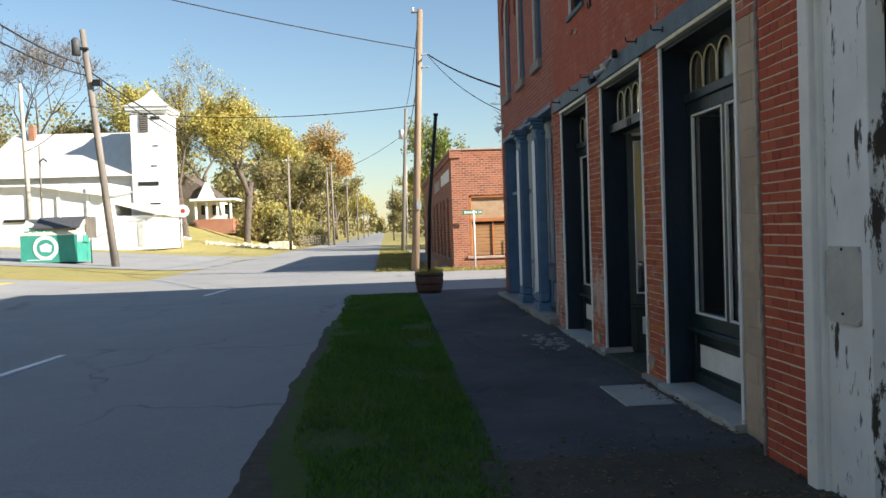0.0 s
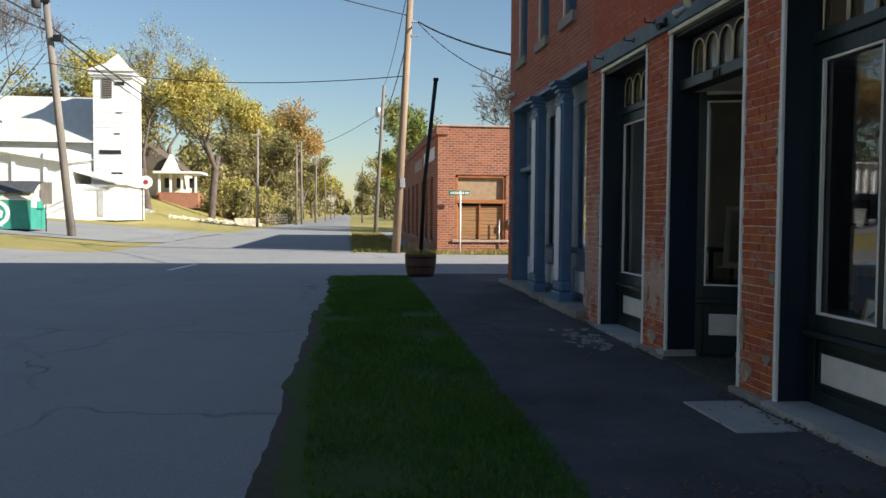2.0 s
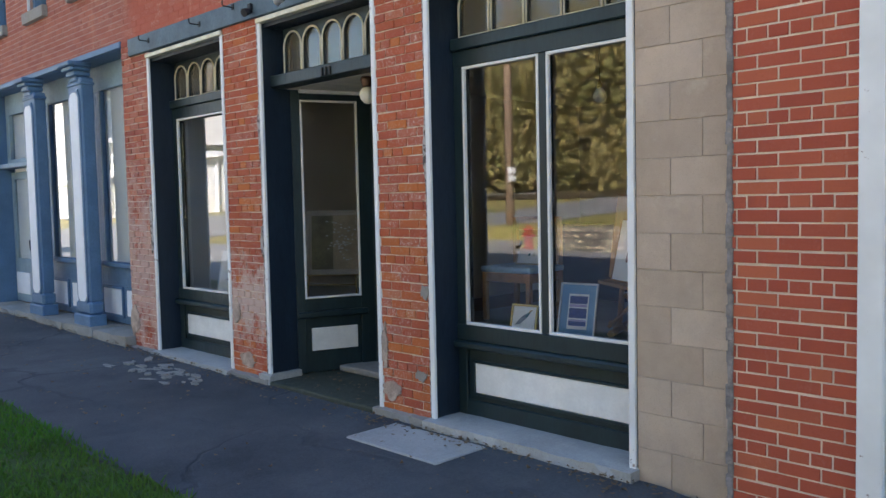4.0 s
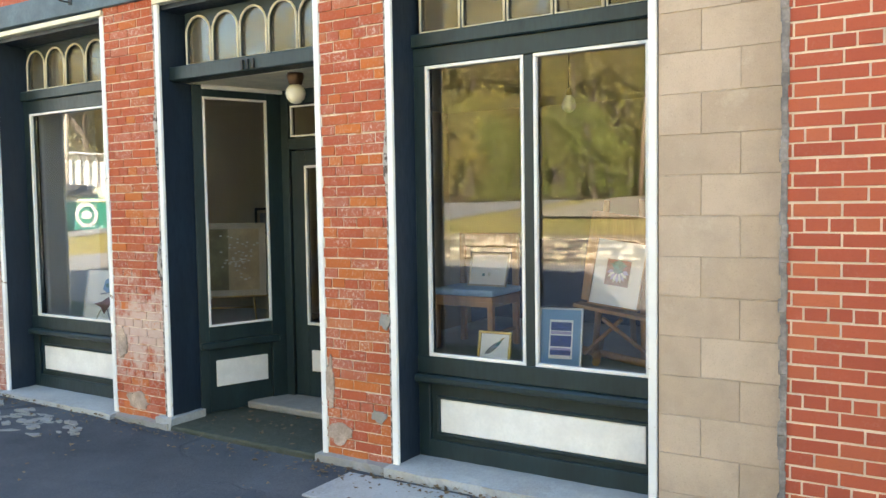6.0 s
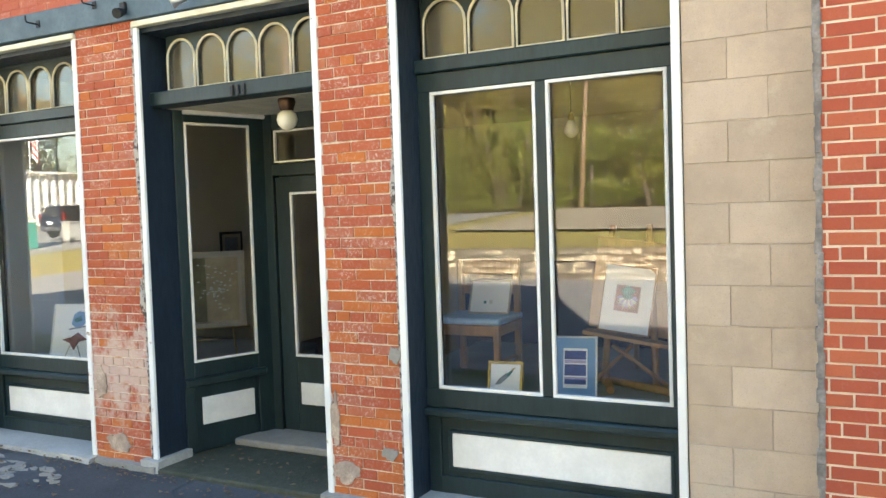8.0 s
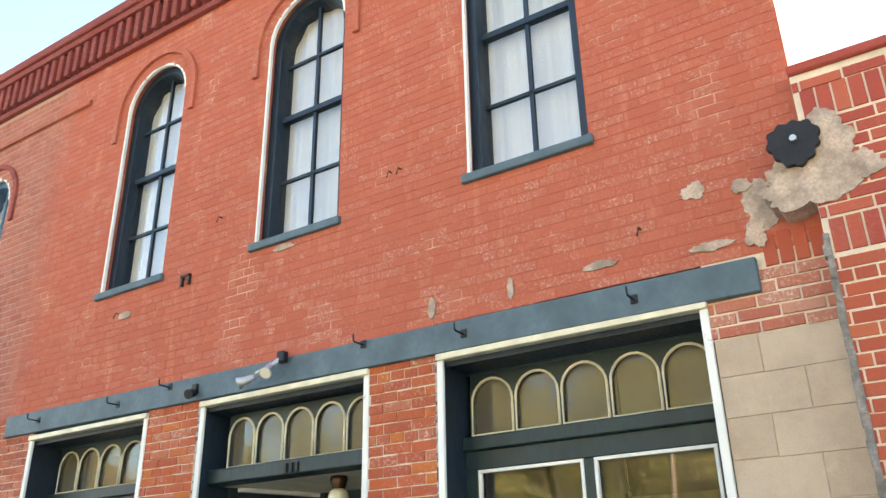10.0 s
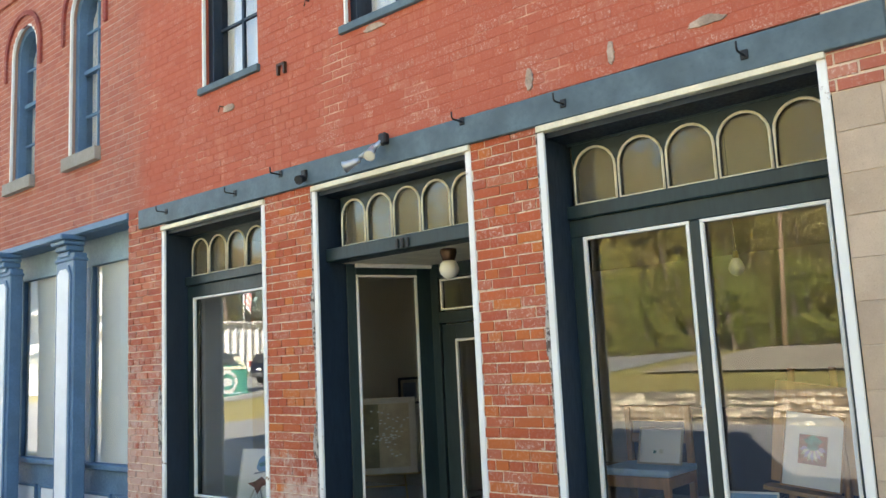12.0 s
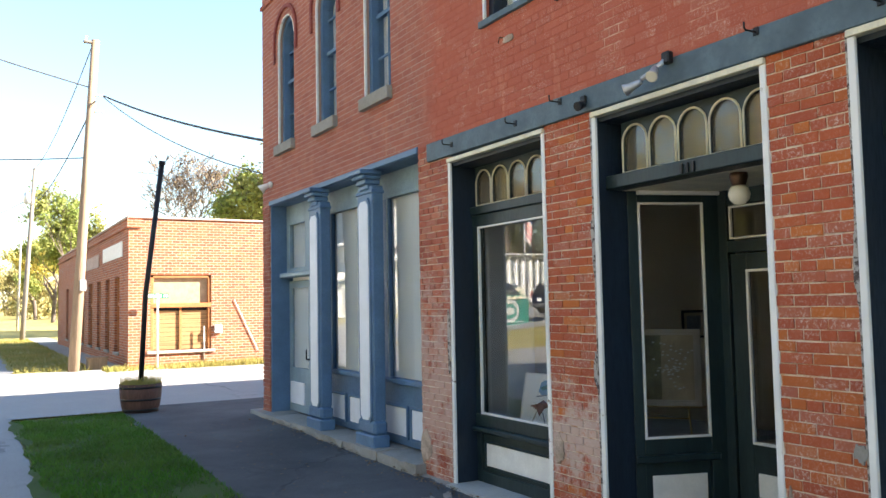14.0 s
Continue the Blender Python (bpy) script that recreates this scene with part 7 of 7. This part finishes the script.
bm = bmesh.new()
q = [bm.verts.new(v) for v in ((-33.7, 37.5, h2z + 2.5), (-26.4, 37.5, h2z + 2.5), (-26.4, 42.6, h2z + 2.5), (-33.7, 42.6, h2z + 2.5), (-31.2, 40.0, h2z + 4.3), (-28.8, 40.0, h2z + 4.3))]
for f in ((0, 1, 5, 4), (1, 2, 5), (2, 3, 4, 5), (3, 0, 4), (3, 2, 1, 0)):
    bm.faces.new([q[i] for i in f])
part("roof", bm, M_ROOFR, h2)
part("window", box(-27.02, -26.96, 39.2, 40.6, h2z + 0.9, h2z + 2.0), M_PALE, h2)
part("porch_light_panel", box(-27.02, -26.94, 41.1, 41.7, h2z + 0.5, h2z + 2.1), M_PALE, h2)
cab = thing("utility_cabinet", "white metal utility cabinet on a post", "cabinet")
part("case", box(-24.6, -23.8, 29.9, 30.9, high(-24.5, 33) + 0.4, high(-24.5, 33) + 1.5, 0.03), M_METALW, cab)
part("leg", box(-24.3, -24.1, 30.3, 30.5, high(-24.5, 33) - 0.05, high(-24.5, 33) + 0.4), M_METALW, cab)


# ---- trees ----
def limb(verts, faces, pts, radii, n):
    base = len(verts)
    for i, p in enumerate(pts):
        d = (pts[min(i + 1, len(pts) - 1)] - pts[max(i - 1, 0)]).normalized()
        a = d.cross(Vector((0.3, 0.1, 1)) if abs(d.z) < 0.9 else Vector((1, 0, 0))).normalized()
        b = d.cross(a)
        for k in range(n):
            t = 2 * math.pi * k / n
            verts.append(tuple(p + (a * math.cos(t) + b * math.sin(t)) * radii[i]))
    for i in range(len(pts) - 1):
        for k in range(n):
            p, q = base + i * n + k, base + i * n + (k + 1) % n
            faces.append((p, q, q + n, p + n))


def grow(rs, verts, faces, tips, p, d, length, r, level, spread, up):
    pts, radii = [p], [r]
    k = 4 if level > 2 else 3
    for i in range(k):
        d = (d + Vector((rs.uniform(-1, 1), rs.uniform(-1, 1), rs.uniform(-0.6, 0.6) + up)) * (0.07 if level > 4 else 0.14)).normalized()
        pts.append(pts[-1] + d * (length / k))
        radii.append(r * (1 - 0.42 * (i + 1) / k))
    limb(verts, faces, pts, radii, 7 if level > 3 else (5 if level > 1 else 3))
    if level <= 3:
        tips += pts[1:] if level < 3 else pts[2:]
    if level == 0:
        return
    for _ in range(rs.choice((2, 3, 3)) if level > 1 else 3):
        side = Vector((rs.uniform(-1, 1), rs.uniform(-1, 1), rs.uniform(-0.35, 0.55)))
        nd = (d * (1 - spread * 0.45) + side * spread).normalized()
        j = rs.choice((len(pts) - 1, len(pts) - 1, len(pts) - 2))
        grow(rs, verts, faces, tips, pts[j], nd, length * rs.uniform(0.62, 0.85), max(0.022, radii[j] * 0.74), level - 1, spread, up)


def leaf_cloud(rs, centres, count, size, sigma):
    """Small leaf quads scattered round the twigs."""
    c = np.array([tuple(t) for t in centres])
    p = c[rs.randint(0, len(c), count)] + rs.normal(0, sigma, (count, 3))
    s = (size * rs.uniform(0.55, 1.25, count))[:, None]
    a, b = rs.normal(0, 1, (count, 3)), rs.normal(0, 1, (count, 3))
    a /= np.linalg.norm(a, axis=1)[:, None]
    b -= a * (a * b).sum(1)[:, None]
    b /= np.linalg.norm(b, axis=1)[:, None]
    verts = np.stack([p - a * s, p - b * s * 0.6, p + a * s, p + b * s * 0.6], 1).reshape(-1, 3)
    return verts.tolist(), np.arange(count * 4).reshape(-1, 4).tolist()


def tree(seed, x, y, tall, crown, leaves, leaf_mat, size, label, name="tree", levels=5, spread=0.72, trunk=0.32, low=0.24):
    rs, rn = random.Random(seed), np.random.RandomState(seed)
    z = high(x, y)
    verts, faces, tips = [], [], []
    L = tall * low
    p = Vector((x, y, z - 0.15))
    grow(rs, verts, faces, tips, p, Vector((rs.uniform(-0.05, 0.05), 0, 1)), L, tall * 0.018 + trunk * 0.3, levels, spread, 0.25)
    v = np.array(verts)
    # fit the grown shape to its height and width
    top, rad = v[:, 2].max() - z, np.percentile(np.hypot(v[:, 0] - x, v[:, 1] - y), 97)
    kz, kr = tall / top, crown / max(rad, 0.1)

    def fit(q):
        h = min(1.0, max(0.0, (q[2] - z) / (top * 0.3)))
        k = 1 + (kr - 1) * h
        return (x + (q[0] - x) * k, y + (q[1] - y) * k, z - 0.15 + (q[2] - z + 0.15) * kz)
    t = thing(name, label, "tree", "street trees")
    sheet("trunk", [fit(q) for q in verts], faces, M_BARK, t, True)
    if leaves:
        lv, lf = leaf_cloud(rn, [fit(q) for q in tips], int(leaves * 1.7), size * 0.66, crown * 0.075)
        sheet("crown", lv, lf, leaf_mat, t)
    return t


M_LEAF_T = leafy("tan_leaves", (0.30, 0.22, 0.13), (0.36, 0.24, 0.14), (0.26, 0.20, 0.12))
YT, BT = "tall tree with thinning yellow autumn leaves", "large nearly bare tree with fine twigs"
tree(1, -42.5, 96, 22, 9.5, 1500, M_LEAF_T, 0.15, BT, levels=7)
tree(2, -52, 92, 17, 8, 4500, M_LEAF_D, 0.28, "broad tree with dull olive leaves")
tree(3, -36, 116, 18, 5, 3500, M_LEAF_Y, 0.30, YT)
tree(4, -24.0, 90, 21.0, 7.5, 2200, M_LEAF_Y, 0.19, "forked, half-bare tree with yellow leaves", levels=7, low=0.26)
tree(5, -18.6, 97, 17.5, 6.0, 8000, M_LEAF_Y, 0.25, YT)
tree(6, -22, 118, 17, 7, 7000, M_LEAF_Y, 0.3, YT)
tree(7, -14.5, 112, 12, 5, 5000, M_LEAF_D, 0.28, "rounded roadside tree with olive leaves")
tree(8, -16.5, 135, 17, 6, 4500, M_LEAF_D, 0.3, "roadside tree with thin tan foliage")
tree(9, -13.5, 142, 20, 5.5, 5000, M_LEAF_O, 0.3, "tall tree with orange autumn leaves")
tree(10, -14.5, 165, 19, 7, 5000, M_LEAF_O, 0.34, "tall tree with rusty orange leaves")
tree(11, -13, 128, 9, 4.5, 4500, M_LEAF_D, 0.26, "low roadside tree with olive leaves")
tree(12, -14, 195, 15, 7, 4500, M_LEAF_D, 0.38, "roadside tree with dull leaves")
tree(13, -14, 240, 15, 8, 4500, M_LEAF_Y, 0.42, YT)
tree(14, -14, 300, 15, 9, 5000, M_LEAF_D, 0.5, "distant roadside tree with dull leaves")
tree(15, 5.0, 104, 11.5, 4.5, 6000, M_LEAF_G, 0.28, "green leafy tree beside the street")
tree(16, 3.4, 76, 12.0, 3.4, 3200, M_LEAF_G, 0.22, "airy green tree behind the corner shop", levels=6)
tree(17, 10.0, 66, 13.5, 4.5, 1200, M_LEAF_T, 0.13, BT, levels=7)
tree(18, 14.0, 62, 11.5, 4.5, 6500, M_LEAF_G, 0.24, "green bushy tree behind the corner shop")
tree(19, 18.0, 58, 15, 5, 3500, M_LEAF_D, 0.2, "tall half-bare tree behind the corner shop", levels=6)
tree(20, 6.5, 135, 12, 5.5, 5000, M_LEAF_Y, 0.3, "yellow-green tree beside the street")
tree(21, 7, 180, 13, 7, 6000, M_LEAF_G, 0.36, "green street tree far down the road")
tree(22, 7, 240, 13, 8, 5000, M_LEAF_D, 0.42, "distant street tree with dull leaves")
tree(23, 7, 320, 13, 9, 4000, M_LEAF_D, 0.5, "distant street tree with dull leaves")
tree(24, 7.8, 82, 9, 4, 8000, M_LEAF_G, 0.24, "low green tree beside the lawn")
tree(25, 2.3, 62, 3.0, 1.6, 2500, M_LEAF_O, 0.12, "rusty rounded shrub beside the shop", "shrub", levels=4, trunk=0.05, low=0.2)
tree(26, 23, 70, 13, 6, 8000, M_LEAF_G, 0.3, "green tree behind the corner shop")
tree(27, -47, 125, 15, 9, 5000, M_LEAF_D, 0.4, "broad tree with dull olive leaves")
tree(28, -30, 132, 17, 8, 8000, M_LEAF_D, 0.4, "broad tree with dull olive leaves")
tree(29, -60, 105, 17, 9, 9000, M_LEAF_O, 0.36, "rusty autumn tree behind the sheds")


def thicket(name, seed, x0, x1, y0, y1, tall, count, leaf_mat, size, label, trunks=40):
    """A wood or hedge that nobody could count: stems and a ragged mass of leaves."""
    rn, rs = np.random.RandomState(seed), random.Random(seed)
    verts, faces, tips = [], [], []
    for _ in range(trunks):
        x, y = rs.uniform(x0, x1), rs.uniform(y0, y1)
        h = tall * rs.uniform(0.55, 1.1)
        z = high(x, y) - 0.2
        p = Vector((x, y, z))
        q = p + Vector((rs.uniform(-0.8, 0.8), rs.uniform(-0.8, 0.8), h * 0.8))
        limb(verts, faces, [p, p.lerp(q, 0.5), q], [0.16, 0.11, 0.05], 5)
        for _ in range(22):
            t = rs.uniform(0.12, 1.2)
            w = h * 0.24 * (1.25 - t * 0.6)
            tips.append(p.lerp(q, t) + Vector((rs.uniform(-w, w), rs.uniform(-w, w), 0)))
    ob = tagged(sheet(name + "_stems", verts, faces, M_BARK), "thin brown tree stems in the wood", "trees", kind="stuff")
    lv, lf = leaf_cloud(rn, tips, count, size, tall * 0.05 if size > 0.2 else 0.16 + tall * 0.012)
    tagged(sheet(name, lv, lf, leaf_mat), label, "woods", kind="stuff")


thicket("wood_front", 40, -37, -33, -22, 26, 5.0, 60000, M_LEAF_G, 0.11, "green and yellow brush at the wood's edge", 110)
thicket("wood_middle", 41, -46, -36, -26, 30, 11, 90000, M_LEAF_D, 0.14, "dense olive autumn woods on a slope", 110)
thicket("wood_yellow", 42, -48, -36, -26, 30, 10, 30000, M_LEAF_Y, 0.13, "yellowing leaves in the hillside woods", 40)
thicket("wood_back", 43, -66, -48, -34, 40, 20, 80000, M_LEAF_D, 0.28, "olive-brown woods on the hill", 60)
thicket("wood_ridge", 50, -88, -66, -50, 60, 26, 36000, M_LEAF_D, 0.75, "olive-brown woods on the ridge", 60)
thicket("wood_house", 44, -60, -42, 38, 62, 15, 40000, M_LEAF_D, 0.34, "dark woods behind the low house", 60)
thicket("far_hedge", 45, -22, -13, 100, 132, 4.5, 12000, M_LEAF_D, 0.24, "brushy undergrowth along the far street", 50)
thicket("far_wood", 46, -40, -15, 150, 330, 13, 22000, M_LEAF_D, 0.6, "distant autumn woods along the street", 70)
thicket("far_wood_east", 47, 8, 40, 110, 330, 11, 18000, M_LEAF_D, 0.6, "distant woods beyond the street", 60)
thicket("horizon_wood", 48, -60, 60, 420, 700, 14, 9000, M_LEAF_D, 1.4, "hazy wooded horizon", 60)
thicket("yellow_brush", 51, -18.5, -13.5, 104, 116, 5.5, 8000, M_LEAF_Y, 0.16, "yellow autumn foliage low behind the cottage", 26)
thicket("left_grove", 52, -66, -44, 98, 118, 14, 20000, M_LEAF_D, 0.24, "olive and rusty grove behind the sheds", 30)
thicket("lawn_shrubs", 53, -13.5, -11.0, 104, 125, 3.0, 5000, M_LEAF_D, 0.16, "low shrubs beside the far street", 24)
